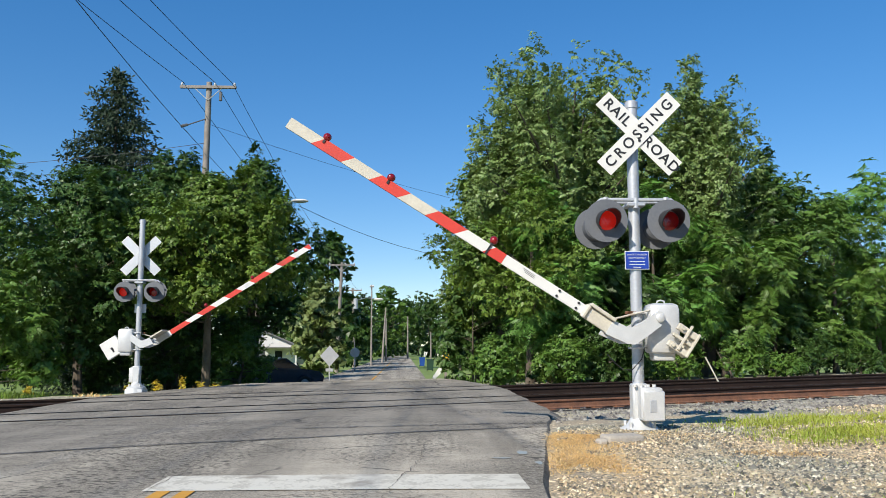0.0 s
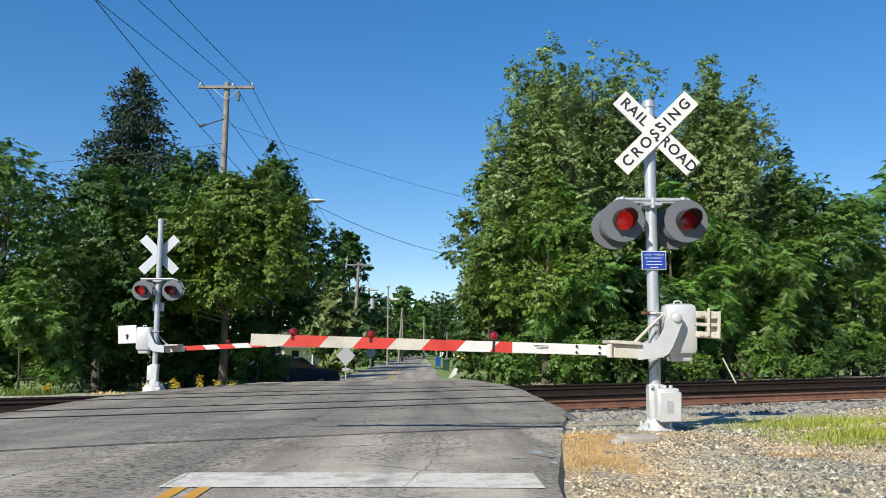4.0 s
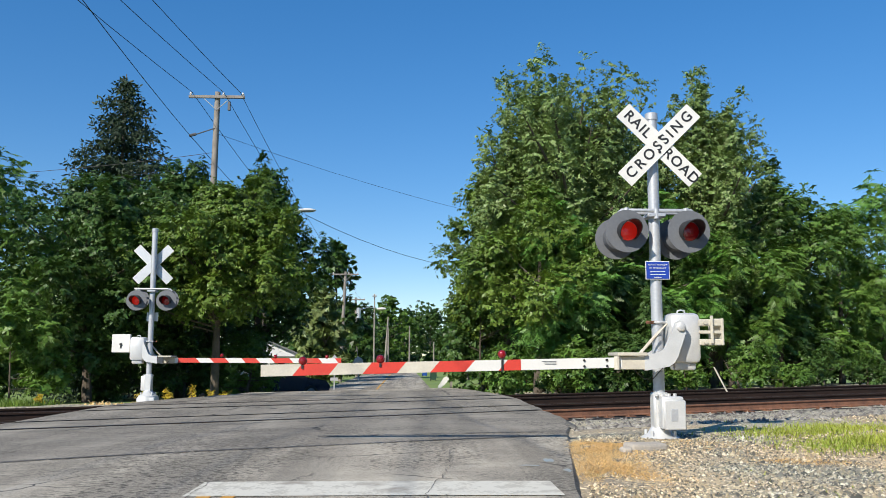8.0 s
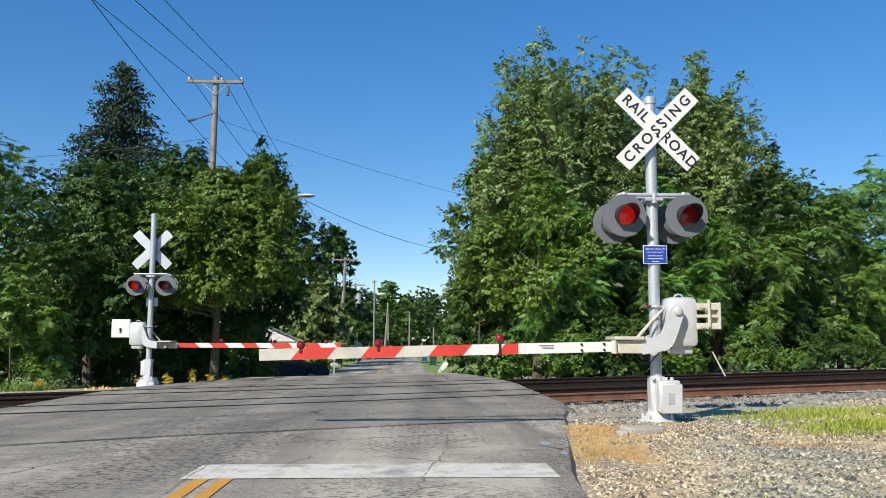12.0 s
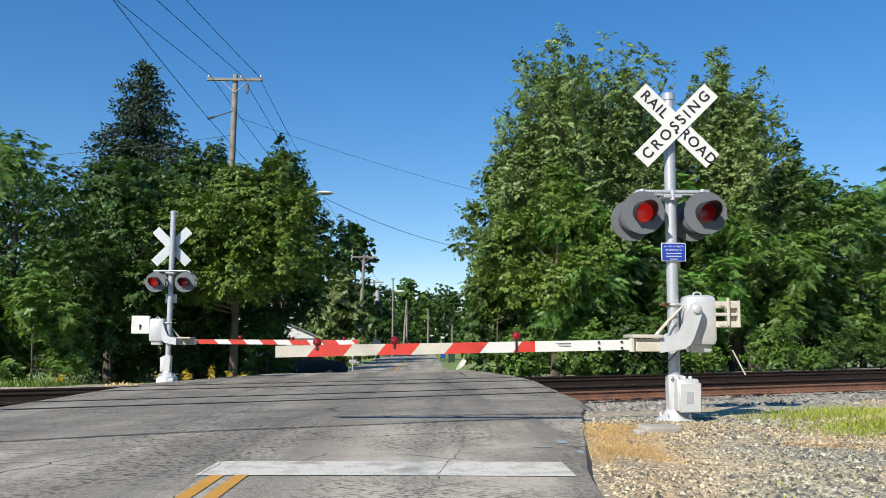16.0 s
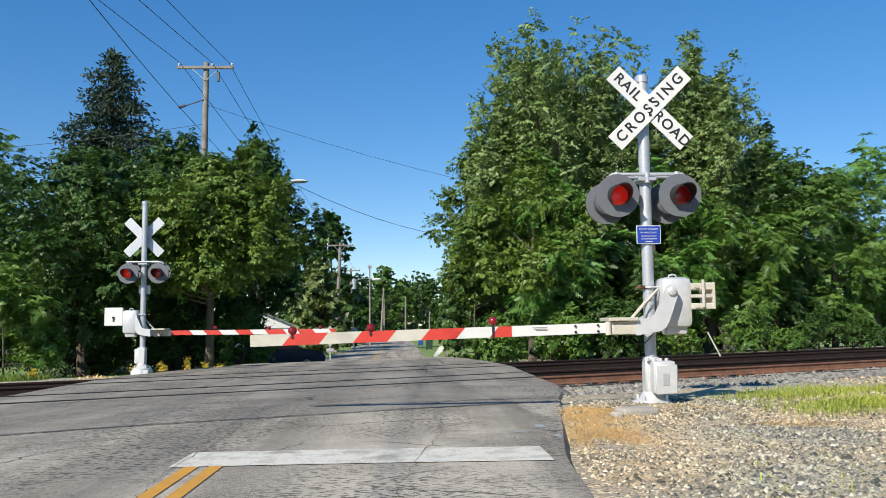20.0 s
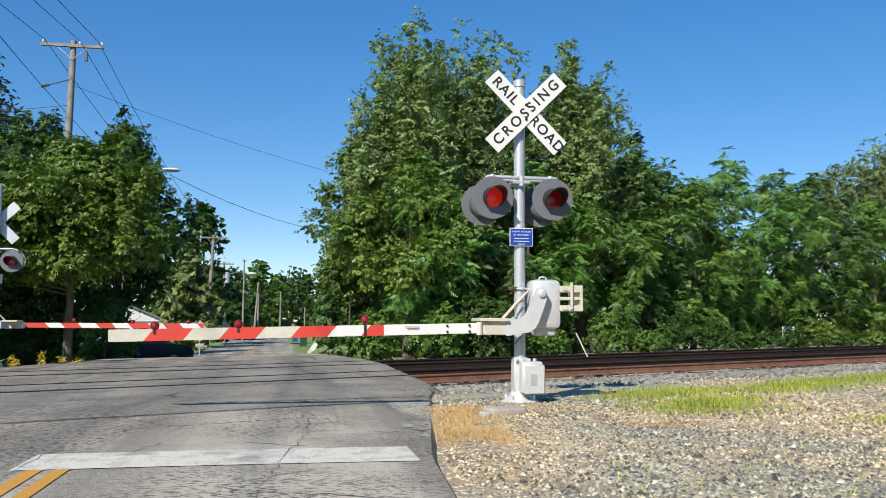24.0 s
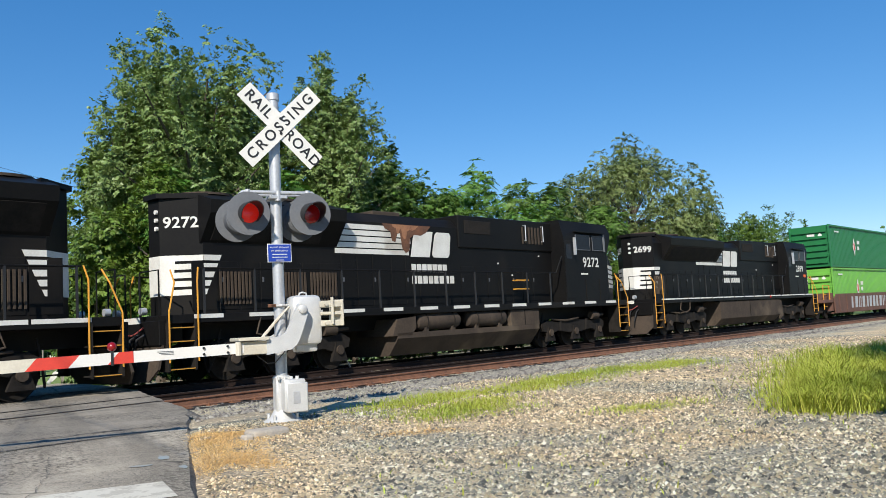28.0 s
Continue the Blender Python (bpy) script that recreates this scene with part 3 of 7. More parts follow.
def road():
    ys = sorted(set(list(np.arange(-12, 8, 0.5)) + list(np.arange(8, 27, 0.2)) + list(np.arange(27, 34, 0.5)) + list(np.arange(34, 60, 3)) + list(np.arange(60, 320, 10))))
    rows = []
    for y in ys:
        a, b = road_left(y), road_right(y)
        edge = 0.05 * noise.noise(Vector((0, y * 1.3, 4)))
        rows.append([(a + (b + edge - a) * k / 22, y) for k in range(23)])
    ob = strip(rows, ASPHALT, "road", 0.0, "worn grey asphalt road over a level crossing")
    me, w = ob.data, 23
    # skirts give the sheet its thickness
    b = Build()
    for col in (0, w - 1):
        for j in range(len(ys) - 1):
            p, q = rows[j][col], rows[j + 1][col]
            zp, zq = road_z(*p), road_z(*q)
            out = 0.14 + 0.40 * smooth(12.0, 13.0, ys[j]) * smooth(14.6, 14.0, ys[j]) if col else -0.14
            b.add([(p[0], p[1], zp), (q[0], q[1], zq), (q[0] + out, q[1], min(zq, ground_z(*q)) - 0.12), (p[0] + out, p[1], min(zp, ground_z(*p)) - 0.12)], [(0, 1, 2, 3)])
    part("road_edge", b, PATCH, ob, "crumbling asphalt edge")
    me.materials.append(PATCH)
    for p in me.polygons:
        p.use_smooth = True
        p.material_index = int(9.05 < p.center.x * N0[0] + p.center.y * N0[1] < 24)
    return ob


def markings(parent):
    def bar(name, x0, x1, y0, y1, mat, label, skew=0.0):
        nx, ny = max(2, int((x1 - x0) / 0.3)), max(2, int((y1 - y0) / 0.3))
        strip([[(x0 + (x1 - x0) * i / nx + skew * j / ny, y0 + (y1 - y0) * j / ny) for i in range(nx + 1)] for j in range(ny + 1)], mat, name, 0.006, label)

    bar("stop_line", -1.52, 1.22, 6.10, 6.79, WHITE_LINE, "worn white stop line painted across the lane")
    bar("centre_line", -1.41, -1.31, -12, 6.10, YELLOW_LINE, "yellow centre line")
    bar("centre_line", -1.235, -1.14, -12, 6.10, YELLOW_LINE, "yellow centre line")
    y = 30
    while y < 120:
        m = road_mid(y)
        bar("centre_line", m - 0.05, m + 0.07, y, y + 14, YELLOW_LINE, "yellow centre line", skew=-0.012 * 14)
        y += 15


def on_road(s, q):
    x, y, _ = track(s, q)
    return road_left(y) + 0.0 < x < road_right(y) + 0.05


def tracks():
    for name, q0 in (("near_track", NEAR_Q), ("far_track", FAR_Q)):
        tr = thing(name, 0, 0, 0, label="railway track of steel rails on timber ties in ballast", category="railway track", group="tracks", kind="structure")
        prof = [(-0.07, -0.17), (0.07, -0.17), (0.07, -0.155), (0.012, -0.14), (0.010, -0.045), (0.036, -0.032), (0.036, -0.006), (0.026, 0.0),
                (-0.026, 0.0), (-0.036, -0.006), (-0.036, -0.032), (-0.010, -0.045), (-0.012, -0.14), (-0.07, -0.155)]
        for side in (-0.7535, 0.7535):
            b, head = Build(), Build()
            ss = list(np.arange(-120, 200, 2.0)) + list(np.arange(200, 900, 20.0))
            for i, s in enumerate(ss):
                x, y, h = track(s, q0 + side)
                nx, ny = -math.cos(h), math.sin(h)
                b.v += [(x + nx * a, y + ny * a, ZR + GRADE * s + c) for a, c in prof]
                head.v += [(x + nx * a, y + ny * a, ZR + GRADE * s + 0.002) for a in (-0.03, 0.03)]
                if i:
                    k = len(prof) * i
                    for j in range(len(prof)):
                        j2 = (j + 1) % len(prof)
                        b.f.append((k - len(prof) + j, k + j, k + j2, k - len(prof) + j2))
                    head.f.append((2 * i - 2, 2 * i, 2 * i + 1, 2 * i - 1))
            # brighter brown on the nearest rail, near-black on the other three
            rail = part("rail", b, RAIL if q0 == NEAR_Q and side < 0 else RAIL_DARK, tr, "brown steel rail")
            part("rail_head", head, RAIL_HEAD, rail, "worn bright rail head")
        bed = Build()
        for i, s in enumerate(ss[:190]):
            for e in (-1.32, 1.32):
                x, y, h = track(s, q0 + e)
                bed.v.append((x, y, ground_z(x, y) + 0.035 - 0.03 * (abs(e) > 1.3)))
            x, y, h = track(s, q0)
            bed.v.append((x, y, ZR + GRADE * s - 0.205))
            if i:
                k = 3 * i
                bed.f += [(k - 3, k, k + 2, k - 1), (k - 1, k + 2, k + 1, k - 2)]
        part("track_bed", bed, BED, tr, "near-black ballast between the rails")
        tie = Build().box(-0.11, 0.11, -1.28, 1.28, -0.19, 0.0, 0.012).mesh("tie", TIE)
        plate = Build().box(-0.09, 0.09, -0.18, 0.18, 0.0, 0.016).box(-0.06, -0.03, -0.12, -0.09, 0.016, 0.05).box(0.03, 0.06, 0.09, 0.12, 0.016, 0.05).mesh("tie_plate", RUST)
        rest = Build()
        count = 0
        for s in np.arange(-40, 260, 0.53):
            if on_road(s, q0 - 0.7) and on_road(s, q0 + 0.7):
                continue
            x, y, h = track(s, q0)
            m = pose(x, y, ZR + GRADE * s - 0.19, 0, 0, 90 - math.degrees(h) + random.uniform(-1, 1))
            if 4 < s < 60 and count < 120:
                count += 1
                t = part("tie", tie, None, tr, m=m)
                if s < 34 and q0 == NEAR_Q:
                    for side in (-0.7535, 0.7535):
                        part("tie_plate", plate, None, t, m=pose(0, side, 0))
            else:
                rest.box(-0.11, 0.11, -1.28, 1.28, -0.19, 0.0, m=m)
        tagged(part("far_ties", rest, TIE, tr), kind="stuff")


def crossing(parent):
    """Rubber flangeways and joints across the road."""
    for q, wide in ((NEAR_Q - 0.83, 0.10), (NEAR_Q + 0.66, 0.07), (FAR_Q - 0.83, 0.10), (FAR_Q + 0.66, 0.07), (NEAR_Q - 1.35, 0.03), (FAR_Q + 1.35, 0.03)):
        b = Build()
        row = [s for s in np.arange(-20, 30, 0.4) if on_road(s, q)]
        for i, s in enumerate(row):
            for e in (0, wide):
                x, y, _ = track(s, q + e)
                b.v.append((x, y, road_z(x, y) + 0.012))
            if i:
                b.f.append((2 * i - 2, 2 * i - 1, 2 * i + 1, 2 * i))
        tagged(part("flangeway", b, TAR, parent), "black rubber flangeway beside the rail")
    b = Build()
    row = [s for s in np.arange(-20, 30, 0.3)]
    k = 0
    for s in row:
        q = 9.05 + 0.05 * noise.noise(Vector((s * 0.5, 0, 0)))
        x, y, _ = track(s, q)
        if not road_left(y) < x < road_right(y):
            continue
        for e in (0, 0.045 + 0.02 * noise.noise(Vector((s, 5, 0)))):
            x, y, _ = track(s, q + e)
            b.v.append((x, y, road_z(x, y) + 0.008))
        k += 1
        if k > 1:
            b.f.append((2 * k - 4, 2 * k - 3, 2 * k - 1, 2 * k - 2))
    tagged(part("tar_joint", b, TAR, parent), "black tar joint across the pavement")
    rng = np.random.default_rng(14)
    for name, pts, wide, mat, lab in (("tar_joint", [(-1.06, 10.55), (0.2, 10.74), (1.2, 10.98), (2.2, 11.2)], 0.05, TAR, "short black tar joint across the pavement"),
                                      ("crack", [(-1.52, 9.2), (-1.47, 7.6), (-1.49, 6.3), (-1.38, 4.6), (-1.3, 1.5)], 0.007, CRACK, "long crack along the centre of the road"),
                                      ("crack", [(0.52, 9.0), (0.43, 7.6), (0.25, 6.3), (0.10, 5.2), (0.12, 2.0)], 0.006, CRACK, "long crack in the wheel track"),
                                      ("crack", [(0.30, 6.2), (0.7, 5.7), (1.0, 4.9)], 0.005, CRACK, "branching crack in the wheel track")):
        c, j = Build(), 0.0
        for (xa, ya), (xb, yb) in zip(pts, pts[1:]):
            n = max(2, int(math.hypot(xb - xa, yb - ya) / 0.07))
            for i in range(n):
                k = len(c.v)
                t = i / n
                j = 0.0 if name == "tar_joint" else 0.6 * j + 0.012 * rng.normal()
                w = wide * (0.35 + 0.9 * rng.random())
                x, y = xa + (xb - xa) * t + j, ya + (yb - ya) * t
                ox, oy = (0, w / 2) if name == "tar_joint" else (w / 2, 0)
                c.v += [(x - ox, y - oy, road_z(x, y) + 0.009), (x + ox, y + oy, road_z(x, y) + 0.009)]
                if k:
                    c.f.append((k - 2, k - 1, k + 1, k))
        tagged(part(name, c, mat, parent), lab)


ground()
ROAD = road()
markings(ROAD)
tracks()
crossing(ROAD)


# ---------------------------------------------------------------- crossing signals
def flat(y):
    return lambda a, b, c: (a, y + c, b)


def signal_lamp(parent, x, y, z, face, mat):
    """A lamp unit: round background, housing, lens and visor; face -1 looks to -y."""
    d = Build()
    ring = [(x + 0.255 * math.cos(a), z + 0.255 * math.sin(a)) for a in np.linspace(0, 2 * math.pi, 37)[:-1]]
    d.prism(ring, flat(y), 0.012)
    disc = part("background_disc", d, DISC_GREY, parent, "dark grey round background disc", smooth=True)
    h = Build()
    h.tube([(x, y - face * 0.006, z), (x, y - face * 0.10, z), (x, y - face * 0.16, z)], [0.165, 0.15, 0.06], 20)
    part("lamp_housing", h, DARK_GREY, disc, smooth=True)
    l = Build()
    l.sphere((x, y + face * 0.012, z), 0.116, 1, 0.22, 1, 20, 10)
    part("lens", l, mat, disc, "glowing red lens", smooth=True)
    v = Build()
    k = 22
    for i in range(k + 1):
        a = radians(-50 + 280 * i / k)
        long = 0.32 * (0.28 + 0.72 * max(0.0, (math.sin(a) + 0.45) / 1.45) ** 0.8)
        for r in (0.128, 0.119):
            v.v += [(x + r * math.cos(a), y + face * 0.012, z + r * math.sin(a)), (x + r * math.cos(a), y + face * (0.012 + long), z + r * math.sin(a) - long * 0.08)]
    for i in range(k):
        p = 4 * i
        v.f += [(p, p + 1, p + 5, p + 4), (p + 2, p + 6, p + 7, p + 3), (p + 1, p + 3, p + 7, p + 5)]
    part("visor", v, BLACK, disc, smooth=True)


def blade(parent, y, turn, words, cx, cz, back_bars=False):
    b = Build()
    m = pose(cx, y, cz, 0, -turn, 0)
    b.box(-0.61, 0.61, -0.004, 0.004, -0.115, 0.115, m=m)
    ob = part("crossbuck_blade", b, SIGN_WHITE, parent, "white crossbuck blade lettered in black")
    part("blade_back", Build().box(-0.60, 0.60, 0.0045, 0.006, -0.108, 0.108, m=m), SIGN_BACK, ob, "bare aluminium back")
    for text, at in words:
        me = text_mesh(text, 0.175, BLACK, "lettering", bold=0.003, spacing=1.42 if text == "CROSSING" else 1.15)
        part("lettering", me, None, ob, m=m @ pose(at, -0.006, 0, 90, 0, 0))
    return ob


def gate(name, x, y, z, turn, label, lit, top=3.9, cz=3.5, lz=2.44):
    g = thing(name, x, y, z, turn, label, "crossing gate", "crossing gates")
    b = Build()
    b.cyl((0, 0, 0.05), (0, 0, top), 0.068, n=20)
    mast = part("mast", b, GALV, g, "silver painted steel mast", smooth=True)
    part("mast_cap", Build().tube([(0, 0, top - 0.06), (0, 0, top + 0.02), (0, 0, top + 0.035)], [0.078, 0.078, 0.05], 20), GALV, mast, smooth=True)
    f = Build()
    f.tube([(0, 0, -0.15), (0, 0, 0.02), (0, 0, 0.06), (0, 0, 0.16)], [0.25, 0.23, 0.15, 0.09], 16)
    f.box(-0.22, 0.22, -0.22, 0.22, -0.25, -0.02, 0.03)
    part("base_casting", f, CAST, g, "cast base flange", smooth=True)
    for i in range(4):
        a = radians(45 + 90 * i)
        part("anchor_bolt", Build().cyl((0.19 * math.cos(a), 0.19 * math.sin(a), -0.05), (0.19 * math.cos(a), 0.19 * math.sin(a), 0.1), 0.018, n=6), CAST, g)
    j = Build()
    j.box(-0.04, 0.22, -0.24, -0.06, 0.13, 0.50, 0.025)
    box = part("junction_box", j, CAST, g, "cast aluminium junction box at the mast foot", smooth=True)
    part("box_cover", Build().box(-0.02, 0.235, -0.262, -0.236, 0.12, 0.46, 0.012), CAST, box, smooth=True)
    part("cover_plate", Build().box(0.06, 0.14, -0.266, -0.255, 0.22, 0.36, 0.004), GALV, box)
    part("box_collar", Build().box(-0.09, 0.09, -0.09, 0.09, 0.12, 0.54, 0.02), CAST, box, smooth=True)
    for dx in (-0.07, 0.0, 0.08, 0.15):
        part("conduit_fitting", Build().cyl((dx, -0.12, 0.5), (dx, -0.12, 0.53), 0.022, n=8), CAST, box)
    # crossbuck
    cb = part("crossbuck", Build().box(-0.05, 0.05, -0.10, -0.06, cz - 0.1, cz + 0.1), GALV, g)
    blade(cb, -0.125, -45, (("RAIL", -0.36), ("ROAD", 0.365)), 0.05, cz)
    blade(cb, -0.14, 45, (("CROSSING", 0.0),), 0.05, cz)
    for dz in (-0.09, 0.09):
        part("bolt", Build().cyl((0.05, -0.152, cz + dz), (0.05, -0.14, cz + dz), 0.018, n=8), BLACK, cb)
    # lamps
    arm = Build()
    arm.tube([(-0.46, -0.1, lz + 0.22), (-0.42, -0.1, lz + 0.26), (0.42, -0.1, lz + 0.26), (0.46, -0.1, lz + 0.22)], 0.024, 10)
    arm.tube([(-0.42, 0.1, lz + 0.26), (0.42, 0.1, lz + 0.26)], 0.02, 10)
    arm.box(-0.11, 0.11, -0.13, 0.13, lz + 0.18, lz + 0.23, 0.01)
    arm.tube([(0, -0.1, lz + 0.16), (0, -0.1, lz + 0.28)], 0.035, 10)
    ca = part("lamp_crossarm", arm, GALV, g, "white pipe crossarm for the lamps", smooth=True)
    for dx in (-0.36, 0.36):
        part("hanger", Build().cyl((dx, -0.1, lz + 0.22), (dx, -0.1, lz + 0.29), 0.033, n=10), GALV, ca)
        signal_lamp(g, dx * 1.03, -0.16, lz, -1, RED_LAMP if (dx > 0) == lit else RED_LENS)
        signal_lamp(g, dx * 1.03 - 0.05, 0.22, lz - 0.04, 1, RED_LAMP if (dx > 0) != lit else RED_LENS)
    # blue notice
    s = Build()
    s.box(-0.145, 0.145, -0.085, -0.079, 1.87, 2.09, 0.002)
    bs = part("notice_plate", s, SIGN_WHITE, g, "small blue emergency notice with white lines")
    part("notice_face", Build().box(-0.136, 0.136, -0.089, -0.084, 1.879, 2.081, 0.001), BLUE_SIGN, bs)
    for k, (w, txt) in enumerate(((0.2, "REPORT PROBLEM"), (0.2, "OR EMERGENCY"))):
        me = text_mesh(txt, 0.026, SIGN_WHITE, "lettering", spacing=1.1)
        part("lettering", me, None, bs, m=pose(0, -0.0905, 2.045 - 0.04 * k, 90, 0, 0))
    for k, w in ((0, 0.09), (1, 0.095), (2, 0.045)):
        part("text_bar", Build().box(-w, w, -0.0915, -0.089, 1.960 - 0.034 * k, 1.968 - 0.034 * k), SIGN_WHITE, bs)
    # mechanism
    h = Build()
    h.box(0.10, 0.47, -0.20, 0.16, 0.88, 1.47, 0.07)
    h.box(0.16, 0.42, -0.12, 0.10, 0.80, 0.92, 0.03)
    hs = part("mechanism_housing", h, CAST, g, "rounded cast aluminium gate mechanism housing", smooth=True)
    part("lifting_eye", Build().tube([(0.24, 0, 1.46), (0.25, 0, 1.50), (0.29, 0, 1.51), (0.33, 0, 1.50), (0.34, 0, 1.46)], 0.01, 6), CAST, hs)
    for dz in (1.36, 0.95):
        part("mast_clamp", Build().tube([(-0.09, -0.05, dz), (0.0, -0.095, dz), (0.1, -0.05, dz), (0.1, 0.07, dz), (0, 0.095, dz), (-0.09, 0.06, dz)], 0.014, 6), CAST, g)
    for dx in (-0.12, -0.15):
        part("clamp_bolt", Build().cyl((dx, -0.06, 1.36), (dx + 0.1, -0.06, 1.36), 0.02, n=6), RUST, g)
    wire = Build().tube([(0.06, -0.09, 0.95), (0.02, -0.1, 0.82), (-0.1, -0.12, 0.70), (-0.22, -0.2, 0.70), (-0.33, -0.25, 0.78), (-0.42, -0.26, 0.88)], 0.006, 5)
    part("cable", wire, WIRE, g)
    return g, gate_arm(g, turn > 90)


PIVOT = Vector((0.17, -0.28, 1.29))


def gate_arm(g, far):
    """The swinging part, in the space of its pivot."""
    br = Build()
    out = [(-0.06, 0.03), (-0.045, 0.065), (0.0, 0.085), (0.05, 0.07), (0.075, 0.02), (0.07, -0.06), (0.02, -0.20), (-0.03, -0.33), (-0.07, -0.40), (-0.13, -0.445), (-0.22, -0.46), (-0.40, -0.49),
           (-0.42, -0.49), (-0.42, -0.31), (-0.26, -0.29), (-0.19, -0.25), (-0.14, -0.15)]
    br.prism(out, flat(-0.05), 0.05)
    a = part("gate_arm", br, CAST, g, "gate arm on a curved cast bracket, white with red stripes", smooth=False, m=pose(*PIVOT))
    part("pivot_boss", Build().tube([(0.01, -0.02, 0.01), (0.01, -0.075, 0.01), (0.01, -0.085, 0.01)], [0.05, 0.05, 0.035], 20), CAST, a, smooth=True)
    part("inner_bracket", Build().prism([(p * 0.95, q * 0.98) for p, q in out], flat(0.38), 0.05), CAST, a)
    part("shaft", Build().cyl((0.01, 0, 0.01), (0.01, 0.4, 0.01), 0.03, n=10), CAST, a)
    cr = Build().box(-0.74, -0.40, -0.10, 0.40, -0.325, -0.285, 0.006).box(-0.72, -0.41, -0.045, 0.0, -0.48, -0.33, 0.006)
    part("arm_clamp", cr, CREAM, a)
    for i in range(2):
        part("strap", Build().tube([(-0.42, 0.12 + 0.08 * i, -0.3), (-0.22, 0.12 + 0.08 * i, -0.08), (-0.10, 0.12, 0.05)], 0.012, 6), CREAM, a)
    part("arm_hinge", Build().cyl((-0.74, -0.05, -0.48), (-0.74, -0.05, -0.33), 0.035, n=10), CREAM, a)
    # counterweights
    if far:
        cw = part("counterweight", Build().box(0.36, 0.82, 0.10, 0.19, -0.21, 0.25, 0.012), SIGN_WHITE, a, "square white counterweight plate")
        part("weight_bolt", Build().cyl((0.59, 0.19, 0.0), (0.59, 0.22, 0.0), 0.03, n=8), BLACK, cw)
        part("weight_bolt", Build().box(0.57, 0.61, 0.192, 0.20, -0.10, -0.01), BLACK, cw)
    else:
        cw = part("counterweight", Build().box(0.24, 0.47, 0.10, 0.15, -0.20, -0.13, 0.006), CREAM, a, "ivory counterweight frame of bars and plates")
        for z0, z1 in ((0.02, 0.10), (-0.07, -0.03), (-0.20, -0.13)):
            part("weight_bar", Build().box(0.24, 0.50, -0.03, 0.03, z0, z1, 0.008), CREAM, cw)
        part("weight_plate", Build().box(0.40, 0.52, 0.04, 0.16, -0.20, 0.11, 0.01), CREAM, cw)
        part("weight_post", Build().box(0.36, 0.39, -0.06, -0.03, -0.18, 0.14, 0.004), CREAM, cw)
        part("weight_post", Build().box(0.49, 0.52, -0.04, 0.05, -0.20, 0.11, 0.006), CREAM, cw)
        for z0 in (0.06, -0.165):
            part("weight_bolt", Build().cyl((0.30, -0.06, z0), (0.30, -0.03, z0), 0.022, n=8), CREAM, cw)
    # the arm itself, running to -x and drooping a little
    m = pose(-0.70, -0.03, -0.40, 0, -0.1 if far else -1.4, 0)
    hw, L = 0.058, 4.06

    def piece(x0, x1, mat, name, slant0=0.07, slant1=0.07, lift=0.0):
        w0, w1 = hw + 0.008 * (-x0 / L), hw + 0.008 * (-x1 / L)
        to3 = lambda p, q, c: tuple(m @ Vector((p, -0.022 - lift + c * (1 + 2 * lift / 0.044), q)))
        return part(name, Build().prism([(x0 - slant0, -w0), (x0 + slant0, w0), (x1 + slant1, w1), (x1 - slant1, -w1)], to3, 0.044), mat, a)

    cuts = [-0.10, -0.60, -0.95, -1.34, -1.755, -2.12, -2.50, -2.97, -3.31, -3.71, -4.13, -4.24] if far else [-1.15, -1.35, -1.73, -2.13, -2.51, -2.90, -3.28, -3.69, -4.10]
    part("arm_rod", Build().prism([(0.02, -hw), (0.02, hw), (cuts[0], hw + 0.003), (cuts[0], -hw - 0.003)], lambda p, q, c: tuple(m @ Vector((p, -0.018 + c, q))), 0.036), SIGN_WHITE, a)
    for i in range(len(cuts) - 1):
        piece(cuts[i], cuts[i + 1], RED_SHEET if i % 2 == 0 else SIGN_WHITE if i < 3 or far else CREAM, "stripe", 0.0 if i == 0 else 0.055, 0.0 if i == len(cuts) - 2 else 0.055)
    for bx in (-0.03, -0.16, -0.42):
        for bz in (-0.034, 0.034):
            part("arm_bolt", Build().cyl(tuple(m @ Vector((bx, -0.035, bz))), tuple(m @ Vector((bx, -0.018, bz))), 0.014, n=8), BLACK, a)
    for k in range(3):
        p = m @ Vector((-0.82, -0.021, 0.03 - 0.016 * k))
        part("label_bar", Build().box(p.x - 0.09 + 0.02 * k, p.x + 0.08, p.y - 0.001, p.y + 0.002, p.z - 0.003, p.z + 0.003), DARK_GREY, a)
    for bx in (-1.36, -2.75, -3.63) if not far else (-1.2, -2.56, -3.87):
        p = m @ Vector((bx, 0.0, hw + (0.02 if bx > -1.4 else -0.005)))
        l = part("arm_lamp", Build().sphere((p.x, p.y, p.z + 0.045), 0.05, 1, 1, 1, 14, 10), RED_LENS, a, "small red arm lamp", smooth=True)
        part("lamp_bracket", Build().cyl((p.x, p.y, p.z - 0.02), (p.x, p.y, p.z + 0.01), 0.02, n=8).box(p.x - 0.012, p.x + 0.012, p.y - 0.035, p.y - 0.024, p.z - (0.15 if bx > -1.4 else 0.04), p.z), BLACK, l)
    return a


NEAR_GATE, NEAR_ARM = gate("crossing_gate", 3.02, 9.93, 0.20, 0.0, "silver crossing gate mast with crossbuck, red lamps and striped arm", False)
FAR_GATE, FAR_ARM = gate("crossing_gate", -6.52, 21.6, 0.14, 180.0, "silver crossing gate seen from behind, striped arm across far lane", False, 4.2, 3.32, 2.42)


